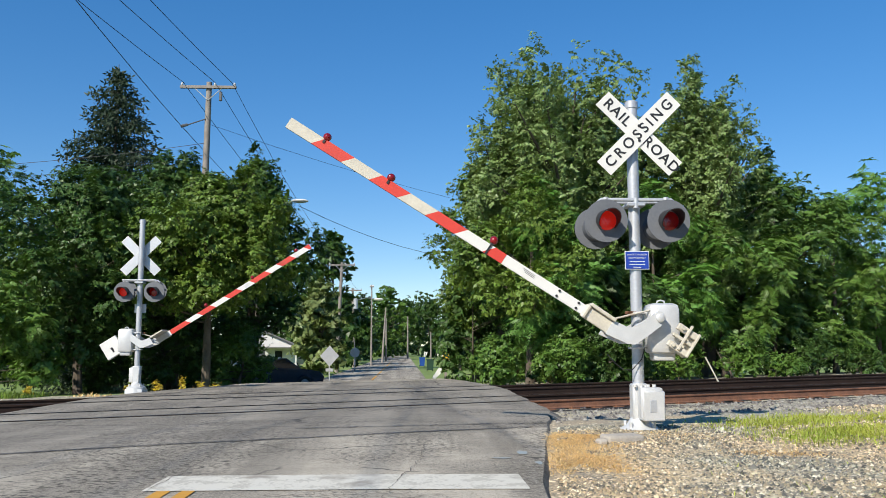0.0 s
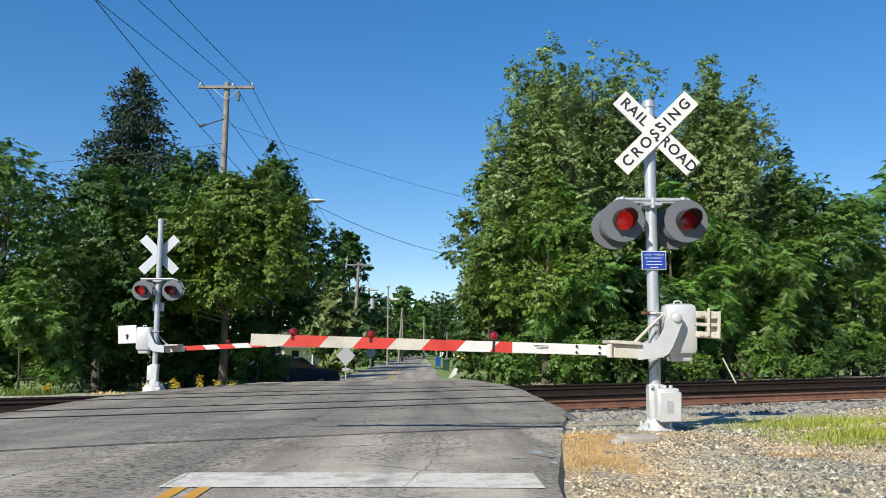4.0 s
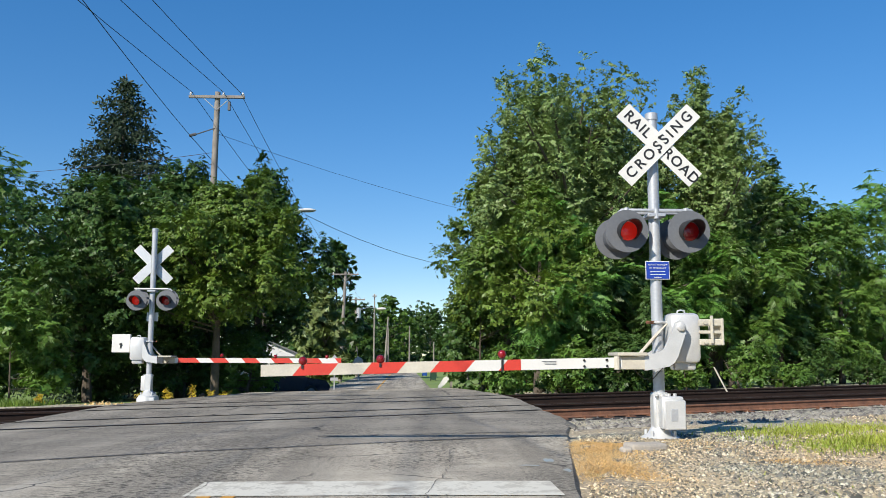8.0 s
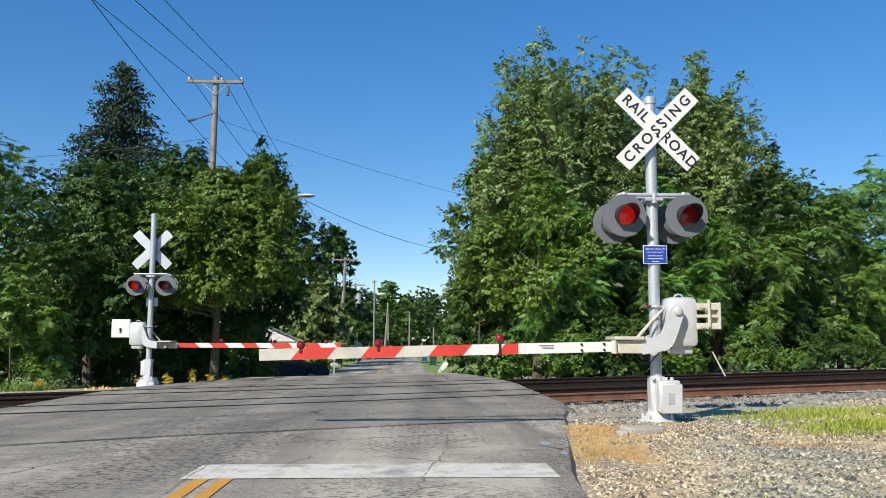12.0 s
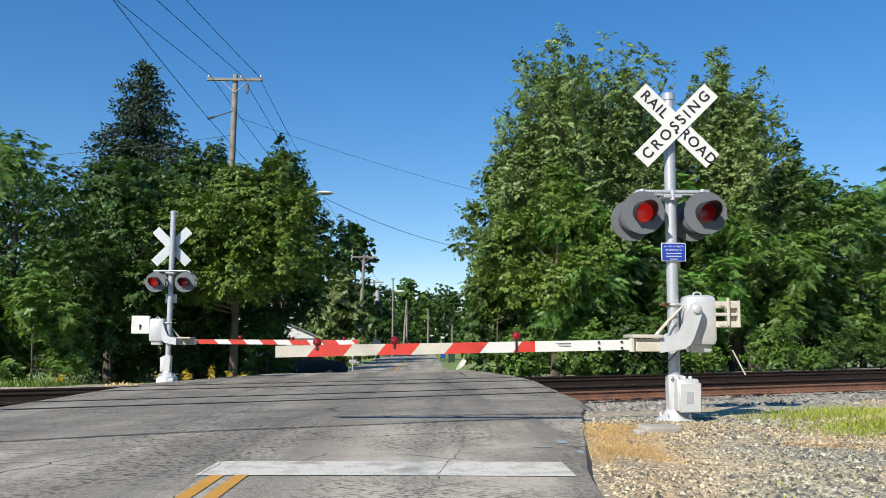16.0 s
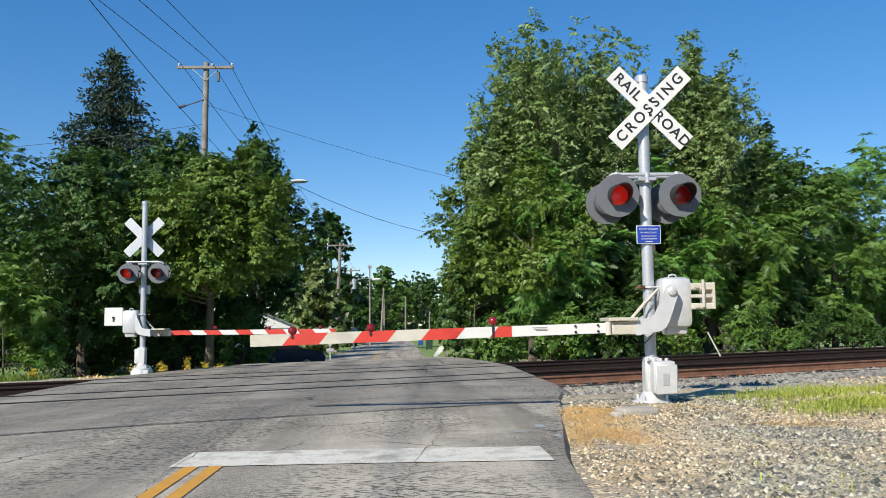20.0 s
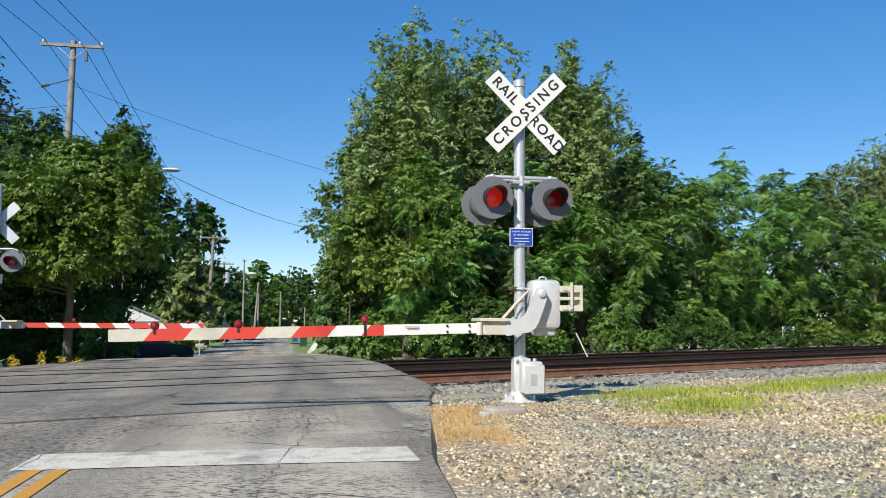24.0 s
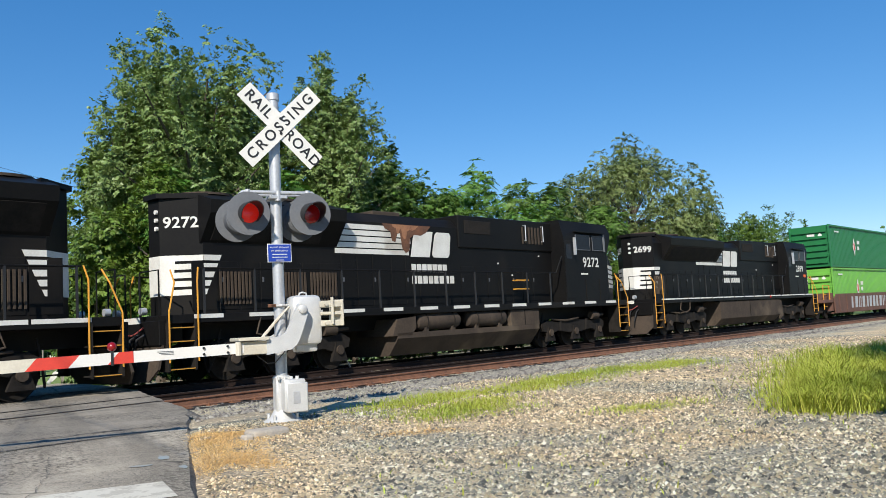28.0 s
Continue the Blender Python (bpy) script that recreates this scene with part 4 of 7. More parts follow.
# ---------------------------------------------------------------- trees and bushes
def leaves(rng, blobs, n, size, mat, name, clump=14, spread=0.30, droop=0.25, shell=0.62, aspect=0.5):
    """Bent leaves on sprays that stand out of a set of rounded masses (x, y, z, rx, ry, rz)."""
    bl = np.array(blobs, float)
    area = bl[:, 3] * bl[:, 4] + bl[:, 4] * bl[:, 5] + bl[:, 3] * bl[:, 5]
    nc = max(1, n // clump)
    pick = rng.choice(len(bl), nc, p=area / area.sum())
    up = np.array([0.0, 0, 1])

    def unit(q):
        return q / (np.linalg.norm(q, axis=1)[:, None] + 1e-6)

    d = unit(rng.normal(size=(nc, 3)) + up * 0.25)
    rad = shell + (1 - shell) * rng.random(nc) ** 0.6
    c = bl[pick, :3] + d * bl[pick, 3:] * rad[:, None]
    ax = unit(d * 0.9 + up * (0.30 - droop) + rng.normal(size=(nc, 3)) * 0.35)
    side = unit(np.cross(ax, up) + rng.normal(size=(nc, 3)) * 0.25)
    top = np.cross(side, ax)
    top *= np.sign(top[:, 2:3] + 1e-6)
    ln = spread * 1.5 * (0.45 + 0.9 * rng.random(nc) ** 1.4)
    R = lambda q: np.repeat(q, clump, 0)
    k = nc * clump
    s = -0.35 + 1.35 * rng.random(k)
    sg = np.where(rng.random(k) < 0.5, -1.0, 1.0)
    L = R(ln)
    w = 0.42 * L * (1 - 0.5 * np.clip(s, 0, 1)) * rng.random(k) * sg
    c = R(c) + R(ax) * (L * s)[:, None] + R(side) * w[:, None] - up * (droop * 0.8 * np.clip(s, 0, 1) ** 2 * L)[:, None] + rng.normal(size=(k, 3)) * 0.06 * L[:, None]
    nrm = unit(R(top) * 0.55 + R(d) * 0.75 + rng.normal(size=(k, 3)) * 0.27)
    la = R(ax) * 0.5 + R(side) * (0.75 * sg)[:, None] + rng.normal(size=(k, 3)) * 0.35 - up * (0.2 + droop)
    keep = c[:, 2] > 0.02
    c, nrm, la = c[keep], nrm[keep], la[keep]
    la = unit(la - nrm * (la * nrm).sum(1)[:, None])
    sd = np.cross(nrm, la)
    ll = size * (0.6 + 0.8 * rng.random(len(c)))[:, None]
    wd = ll * aspect
    low = c - la * ll * (0.2 + 0.3 * rng.random((len(c), 1)))
    v = np.stack([low + sd * wd * 0.62, c + la * ll * 0.55 - nrm * ll * 0.1, low - sd * wd * 0.62 + la * ll * 0.25], 1).reshape(-1, 3)
    return arrays_mesh(name, v, np.arange(len(v)).reshape(-1, 3), mat)


def crown_blobs(rng, h0, h1, r, n, lean=0.0, top=0.5):
    """Rounded masses that fill a crown between two heights."""
    out = []
    n = int(n * 2.3)
    for i in range(n):
        k = (i + rng.random()) / n
        rr = r * (0.17 + 0.15 * rng.random())
        z = h0 + rr * 0.5 + (h1 - h0 - rr * 1.3) * k
        prof = 0.62 + 0.38 * math.sin(math.pi * 0.5 * k / top) if k < top else max(0.12, math.cos((k - top) / (1 - top) * math.pi / 2) ** 0.75)
        a = rng.random() * 2 * math.pi
        off = max(0.0, r * prof * (0.35 + 0.75 * rng.random() ** 0.6) - rr * 0.8)
        out.append((off * math.cos(a) + lean * k, off * math.sin(a), z, rr, rr, rr * (0.7 + 0.25 * rng.random())))
    for i in range(n // 3):
        # small sprigs beyond the outline
        x, y, z, rr = out[int(rng.integers(len(out)))][:4]
        d = Vector((x, y, (z - (h0 + h1) * 0.5) * 1.2)).normalized()
        e = rr * (0.9 + 0.5 * rng.random())
        q = 0.07 * r + 0.06 * r * rng.random()
        out.append((x + d.x * e, y + d.y * e, max(z + d.z * e, h0 + 0.2), q, q, q * 1.3))
    return out


def shoot_blobs(rng, h0, h1, r, n):
    """Small masses strung along rising limbs, so that the outline ends in ragged tips."""
    out = []
    for i in range(n):
        k = (i + rng.random()) / n
        a = i * 2.4 + rng.random() * 0.9
        zb = h0 + (h1 - h0) * 0.66 * k
        reach = r * (0.55 + 0.5 * rng.random()) * (1 - 0.68 * k * k) * (1.0 if rng.random() > 0.2 else 1.22)
        climb = min((0.35 + 1.5 * k + 0.5 * rng.random()) * reach, h1 - zb - 0.3 * rng.random())
        for j in range(7):
            t = (j + 1.2) / 7
            rr = (0.36 - 0.21 * t) * (0.8 + 0.5 * rng.random()) * r ** 0.5
            q = reach * t ** 0.85
            out.append((math.cos(a + 0.15 * math.sin(3 * t + i)) * q + 0.18 * rng.normal(), math.sin(a + 0.15 * math.sin(3 * t + i)) * q + 0.18 * rng.normal(), zb + climb * t ** 1.25 + 0.15 * rng.normal(), rr, rr, rr * (0.9 + 0.5 * t)))
    for i in range(max(3, n // 9)):
        # upright leaders at the top
        a, q = rng.random() * 6.283, r * 0.45 * rng.random()
        for j in range(5):
            rr = (0.26 - 0.035 * j) * r ** 0.5 * 0.8
            out.append((math.cos(a) * q, math.sin(a) * q, h1 - 2.2 + (0.55 - 0.25 * q / r) * j + 0.1 * rng.normal(), rr, rr, rr * 1.5))
    return out


def fronds(rng, blobs, n, length, mat, name, per=6, pairs=6):
    """Rosettes of feather-shaped leaves, each with pairs of drooping leaflets."""
    bl = np.array(blobs, float)
    area = bl[:, 3] * bl[:, 4] + bl[:, 4] * bl[:, 5] + bl[:, 3] * bl[:, 5]
    pick = rng.choice(len(bl), n, p=area / area.sum())
    up = np.array([0.0, 0, 1])

    def unit(q):
        return q / (np.linalg.norm(q, axis=-1, keepdims=True) + 1e-6)

    d = unit(rng.normal(size=(n, 3)) + up * 0.35)
    c = bl[pick, :3] + d * bl[pick, 3:] * (0.8 + 0.3 * rng.random((n, 1)))
    axis = unit(d * 0.7 + up * 0.55)
    e1 = unit(np.cross(axis, np.array([0.31, 0.55, 0.2])))
    e2 = np.cross(axis, e1)
    az = (np.arange(per) * 2 * math.pi / per)[None] + rng.random((n, 1)) * 6 + rng.normal(size=(n, per)) * 0.25
    fd = unit(e1[:, None] * np.cos(az)[..., None] + e2[:, None] * np.sin(az)[..., None] + axis[:, None] * (0.25 + 0.35 * rng.random((n, per, 1))))
    L = length * (0.65 + 0.6 * rng.random((n, per, 1, 1)))
    t = (0.2 + 0.8 * np.arange(pairs) / (pairs - 1))[None, None, :, None]
    p = c[:, None, None] + fd[:, :, None] * L * t - up * (0.42 * L * t * t)
    side = unit(np.cross(fd, axis[:, None]))[:, :, None]
    half = L * (0.30 * np.sin(math.pi * (0.25 + 0.7 * t)) + 0.05)
    tri = []
    for sg in (-1.0, 1.0):
        tip = p + side * sg * half + fd[:, :, None] * half * 0.55 - up * (half * (0.25 + 0.3 * rng.random(half.shape)))
        w = fd[:, :, None] * L * 0.062
        tri.append(np.stack([p - w, p + w, tip], -2))
    v = np.stack(tri, 0).reshape(-1, 3)
    return arrays_mesh(name, v, np.arange(len(v)).reshape(-1, 3), mat)


def tree_thing(name, x, y, h0, h1, r, n_leaf, size, mat, label, seed, blobs=16, trunk=0.2, category="tree", group="", z=None, clump=20, spread=0.24, droop=0.25, shell=0.66, aspect=0.5, habit="puffs", top=0.5):
    rng = np.random.default_rng(seed)
    g = thing(name, x, y, ground_z(x, y) if z is None else z, 0, label, category, group)
    bl = shoot_blobs(rng, h0, h1, r, blobs) if habit == "shoots" else crown_blobs(rng, h0, h1, r, blobs, top=top)
    b = Build()
    tip = Vector((rng.normal() * 0.2, rng.normal() * 0.2, h0 + (h1 - h0) * 0.7))
    b.tube([(0, 0, -0.3), (tip.x * 0.2, tip.y * 0.2, h0 * 0.5 + 0.2), (tip.x * 0.6, tip.y * 0.6, (h0 + tip.z) / 2), tip], [trunk * 1.25, trunk, trunk * 0.6, trunk * 0.15], 9)
    for q in bl[::2] if habit == "puffs" else bl[5::7]:
        zs = max(0.3, min(q[2] * 0.75, tip.z * 0.9))
        k = zs / tip.z
        st = Vector((tip.x * k, tip.y * k, zs))
        e = Vector(q[:3])
        b.tube([st, st.lerp(e, 0.5) + Vector((0, 0, -0.1 * r * 0.3)), e], [trunk * 0.45 * (1 - 0.6 * k), trunk * 0.22, trunk * 0.06], 5, caps=False)
    part("trunk", b, BARK, g, "brown trunk and limbs")
    if habit == "fronds":
        part("crown", fronds(rng, bl, int(n_leaf / 13), size, mat, "crown"), None, g, "leafy crown of feathered leaves")
        part("inner_leaves", leaves(rng, bl, int(n_leaf * 0.6), 0.2, mat, "inner_leaves", clump, spread, droop, 0.3, aspect), None, g)
    else:
        part("crown", leaves(rng, bl, int(n_leaf * 5.0), size * 0.55, mat, "crown", clump, spread, droop, shell, aspect), None, g, "leafy crown")
    return g


def spruce_tree(x, y, h, r, seed):
    rng = np.random.default_rng(seed)
    g = thing("spruce_tree", x, y, ground_z(x, y), 0, "tall dark spruce with ragged drooping boughs above the broadleaf trees", "tree")
    b = Build().tube([(0, 0, -0.3), (0, 0, h)], [0.28, 0.02], 8)
    part("trunk", b, BARK, g)
    v, k = [], 0
    tiers = 46
    for i in range(tiers):
        z = 1.2 + (h - 1.4) * i / tiers
        rr = r * (1 - (z / h)) ** 0.75 * (0.8 + 0.35 * rng.random())
        for j in range(int(9 + 10 * (1 - i / tiers))):
            a = rng.random() * 2 * math.pi
            ln = rr * (0.7 + 0.4 * rng.random())
            dirv = np.array([math.cos(a), math.sin(a), 0])
            for q in np.linspace(0.15, 1, max(4, int(ln / 0.16))):
                p = np.array([0, 0, z]) + dirv * ln * q + np.array([0, 0, -0.28 * ln * q + 0.12 * ln * q * q])
                for _ in range(5):
                    t = dirv * 0.5 + rng.normal(size=3) * 0.7 + np.array([0, 0, -0.35])
                    t /= np.linalg.norm(t)
                    sd = np.cross(t, rng.normal(size=3))
                    sd /= np.linalg.norm(sd) + 1e-6
                    c = p + rng.normal(size=3) * 0.13
                    l = 0.22 + 0.16 * rng.random()
                    v += [c, c + t * l * 0.5 + sd * 0.05, c + t * l, c + t * l * 0.5 - sd * 0.05]
    v = np.array(v)
    part("crown", arrays_mesh("crown", v, np.arange(len(v)).reshape(-1, 4), LEAF_SPRUCE), None, g)
    return g


def plant_all():
    T = tree_thing
    # the far side of the tracks, beside the road
    tall = "tall broad tree with a loose, ragged olive-green crown"
    T("tall_tree", 6.1, 32.2, 2.2, 11.9, 4.7, 42000, 0.23, LEAF_TALL, tall, 11, 54, 0.3, habit="shoots")
    T("tall_tree", 11.7, 32.6, 2.2, 12.7, 2.9, 26000, 0.23, LEAF_TALL, tall, 12, 40, 0.25, habit="shoots")
    T("tall_tree", 3.7, 32.4, 2.2, 11.2, 2.3, 14000, 0.23, LEAF_TALL, tall, 19, 24, 0.2, habit="shoots")
    T("tall_tree", 8.4, 34.0, 2.6, 11.0, 3.9, 16000, 0.28, LEAF_TALL, tall, 17, 36, 0.25, habit="shoots")
    T("tall_tree", 15.0, 34.5, 1.0, 8.6, 3.4, 9000, 0.28, LEAF_MID, "broad tree with green leaves behind the others", 18, 20, 0.25)
    T("roadside_tree", 4.2, 28.2, 1.75, 6.6, 2.6, 9000, 0.24, LEAF_YELLOW, "leafy roadside tree with yellowish green leaves", 13, 16, 0.13)
    T("roadside_tree", 2.9, 33.5, 2.2, 8.6, 2.3, 8000, 0.26, LEAF_YELLOW, "leafy roadside tree with yellowish green leaves", 14, 14, 0.14)
    rng = np.random.default_rng(5)
    k = 0
    for s, q, h, r, mat in ((15.6, 23.6, 5.4, 2.4, LEAF_SUMAC), (18.2, 23.3, 3.6, 2.0, LEAF_DARK), (20.5, 24.2, 6.2, 2.7, LEAF_SUMAC), (23.5, 24.0, 5.8, 2.6, LEAF_MID),
                            (26.5, 24.6, 6.9, 2.8, LEAF_DARK), (29.5, 24.2, 6.3, 2.7, LEAF_MID), (33.0, 24.8, 7.4, 3.0, LEAF_SUMAC), (36.5, 24.6, 7.2, 3.0, LEAF_MID), (40.0, 25.2, 7.6, 3.0, LEAF_DARK),
                            (44.0, 24.6, 6.6, 2.8, LEAF_MID), (57.0, 25.2, 7.0, 3.4, LEAF_MID), (63.0, 26.0, 7.4, 3.6, LEAF_DARK), (70.0, 26.0, 7.6, 3.8, LEAF_YELLOW), (78.0, 27.0, 8.0, 4.2, LEAF_MID)):
        x, y, _ = track(s, q + r * 0.35)
        k += 1
        T("track_tree", x, y, 0.9, h * 1.2, r * 1.05, int(5600 + 800 * r), 0.36 if s < 50 else 0.25, mat, "bushy green tree crowding the railway embankment", 30 + k, 15, 0.12, group="trees along the tracks", habit="fronds" if s < 50 else "puffs")
    for s in np.arange(15.0, 80, 2.2):
        x, y, _ = track(s, 22.4 + 0.5 * rng.random())
        T("shrub", x, y, 0.1, 0.7 + 0.7 * rng.random(), 1.1, 850, 0.2, (LEAF_MID, LEAF_DARK, LEAF_YELLOW)[int(rng.integers(3))], "low shrub at the edge of the ballast", 100 + int(s * 10), 7, 0.04, "shrub", "trackside shrubs", shell=0.5, spread=0.18)
    for s in np.arange(14.5, 60, 2.9):
        x, y, _ = track(s, 27.4 + 0.8 * rng.random())
        T("undergrowth", x, y, 0.1, 3.4 + 0.9 * rng.random(), 1.9, 1500, 0.34, LEAF_DARK, "dark undergrowth beneath the trackside trees", 400 + int(s * 10), 8, 0.05, "shrub", "undergrowth", shell=0.3)
    for i, (s, q, h) in enumerate(((22, 32, 6.5), (28, 33, 7.0), (34, 32, 7.5), (40, 33, 7.2), (45, 32, 6.8), (61, 32, 7.4))):
        x, y, _ = track(s, q)
        T("back_tree", x, y, 0.3, h, 3.4, 2400, 0.42, LEAF_DARK, "dark green tree behind the trackside trees", 450 + i, 18, 0.15, group="trees along the tracks", shell=0.4)
    x, y, _ = track(52.0, 28.0)
    T("willow_tree", x, y, 0.6, 12.5, 6.0, 30000, 0.35, LEAF_WILLOW, "wide grey-green willow with a soft rounded crown", 60, 58, 0.22, aspect=0.36, droop=0.6, spread=0.30, top=0.76)
    for i, (s, q, h, r) in enumerate(((92, 30, 8.5, 6), (104, 31, 9, 6), (118, 29, 9.5, 7), (135, 30, 13, 9), (152, 29, 14, 10), (172, 30, 13, 10), (195, 28, 13, 11), (225, 30, 14, 13))):
        x, y, _ = track(s, q)
        T("far_tree", x, y, 0.3, h, r, 2000, 0.8, (LEAF_MID, LEAF_DARK)[i % 2], "distant green tree beyond the curve of the line", 200 + i, 16, 0.3, group="distant trees", spread=0.5)
    # the far side, left of the road
    T("maple_tree", -6.5, 28.6, 2.75, 7.3, 3.2, 17000, 0.24, LEAF_YELLOW, "round leafy maple with sunlit yellow-green leaves behind the gate", 71, 26, 0.13)
    T("shade_tree", -10.4, 28.0, 1.3, 7.6, 3.6, 13000, 0.26, LEAF_DARK, "dense green tree with deep shade under its crown", 72, 22, 0.14)
    T("shade_tree", -9.0, 33.5, 2.0, 9.6, 3.4, 9500, 0.30, LEAF_DARK, "dense green tree with deep shade under its crown", 73, 20, 0.22)
    T("shade_tree", -6.6, 37.0, 2.0, 10.2, 2.9, 8500, 0.30, LEAF_DARK, "dense green tree with deep shade under its crown", 74, 18, 0.22)
    T("shade_tree", -14.6, 29.5, 1.0, 8.9, 3.8, 10000, 0.34, LEAF_MID, "dense green tree with feathered leaves", 75, 22, 0.22, habit="fronds")
    T("shade_tree", -18.0, 27.5, 0.6, 7.8, 3.6, 9000, 0.34, LEAF_MID, "dense green tree with feathered leaves", 76, 18, 0.22, habit="fronds")
    T("shade_tree", -17.2, 32.5, 1.0, 9.4, 3.6, 7000, 0.30, LEAF_DARK, "dense green tree with deep shade under its crown", 78, 20, 0.22)
    T("shade_tree", -13.0, 36.0, 2.0, 8.6, 4.0, 7000, 0.28, LEAF_DARK, "dense green tree with deep shade under its crown", 77, 18, 0.22)
    for i, (x, y, h, r) in enumerate(((-12.9, 25.4, 2.4, 1.3), (2.85, 25.9, 1.4, 0.75), (-8.4, 30.6, 2.7, 1.8), (-6.0, 31.4, 2.4, 1.7), (-11.2, 31.2, 3.0, 2.0), (5.2, 26.6, 1.5, 1.0), (6.6, 26.9, 2.0, 1.3), (4.6, 29.5, 1.9, 0.9))):
        T("leafy_bush", x, y, 0.15, h, r, 3600, 0.2, LEAF_MID if i % 2 else LEAF_DARK, "leafy bush at the foot of the trees", 90 + i, 11, 0.06, "bush", "bushes by the gate", shell=0.5, spread=0.2)
    for i, (x, y, h, r) in enumerate(((-11.3, 24.6, 3.6, 1.6), (-14.0, 24.2, 4.0, 1.9), (-17.0, 24.6, 4.0, 1.9))):
        T("feathery_bush", x, y, 0.15, h, r, 7000, 0.19, LEAF_MID, "tall feathery bush in the sun at the edge of the wood", 96 + i, 12, 0.03, "bush", "bushes by the gate", habit="fronds")
    spruce_tree(-15.4, 44.5, 17.2, 6.6, 8)
    # down the street
    for i, (x, y, h, r, mat) in enumerate(((-7.2, 69, 7.2, 2.2, LEAF_WILLOW), (-7.4, 80, 12.6, 3.4, LEAF_DARK), (-24, 80, 9.5, 4.5, LEAF_DARK), (-19, 62, 8, 4, LEAF_DARK), (-8.5, 104, 9, 4.5, LEAF_DARK), (-9.5, 130, 9, 5, LEAF_DARK),
                                         (-10, 165, 13, 6, LEAF_DARK), (-6, 196, 17, 7, LEAF_MID), (4, 215, 15, 7, LEAF_DARK), (9, 160, 12, 5.5, LEAF_DARK), (7.5, 120, 8, 4.5, LEAF_DARK), (7.5, 92, 7.5, 4, LEAF_DARK), (8.0, 66, 8, 4.5, LEAF_DARK), (6.5, 46, 7, 3.4, LEAF_DARK),
                                         (-3, 260, 18, 10, LEAF_DARK), (-16, 228, 15, 9, LEAF_DARK), (20, 215, 15, 9, LEAF_DARK), (2, 295, 19, 12, LEAF_DARK), (-8, 245, 14, 8, LEAF_DARK), (10, 185, 12, 7, LEAF_DARK), (12, 240, 17, 9, LEAF_DARK), (-30, 90, 11, 7, LEAF_DARK), (-16, 122, 10, 6, LEAF_DARK), (-24, 125, 12, 7, LEAF_DARK), (-13.5, 150, 12, 6, LEAF_DARK), (-20, 170, 14, 8, LEAF_DARK), (14, 130, 11, 6, LEAF_DARK), (-40, 110, 13, 9, LEAF_DARK), (-26, 60, 9, 6, LEAF_DARK), (18, 60, 9, 6, LEAF_DARK))):
        T("street_tree", x, y, 0.4, h, r, 2100, 0.66 + 0.0036 * y, mat, "green tree along the street", 300 + i, 15, 0.2, group="street trees", spread=0.5)


def maple_leaf_outline():
    """A five-lobed leaf, flat, stalk at the origin, one unit long."""
    half = [(0.0, 0.0), (0.30, 0.02), (0.34, 0.17), (0.52, 0.34), (0.42, 0.42), (0.46, 0.60), (0.27, 0.58), (0.20, 0.78), (0.0, 1.0)]
    return half + [(-x, y) for x, y in reversed(half[1:-1])]


def thicket_frame(name, x, y, h, r, rng, label, taper):
    g = thing(name, x, y, ground_z(x, y), 0, label, "bush" if h < 2 else "tree", "maple thicket")
    blobs = []
    n = int(8 + 9 * h)
    for i in range(n):
        k = (i + 0.5) / n
        z = 0.15 + (h - 0.3) * k
        a = rng.random() * 2 * math.pi
        rr = r * (0.26 + 0.22 * rng.random())
        off = max(0.0, r * (1 - taper * k ** 1.5) * (0.72 + 0.32 * rng.random()) - rr * 0.6)
        blobs.append((math.cos(a) * off, math.sin(a) * off, z, rr, rr, rr * 0.8))
    for q in blobs[::2]:
        part("stem", Build().tube([(0.15 * rng.normal(), 0.15 * rng.normal(), -0.1), (q[0] * 0.4, q[1] * 0.4, q[2] * 0.6), (q[0], q[1], q[2]), (q[0] * 1.35, q[1] * 1.35, q[2] + 0.12)], [0.03, 0.018, 0.008, 0.003], 5, caps=False), TWIG, g)
    return g, blobs


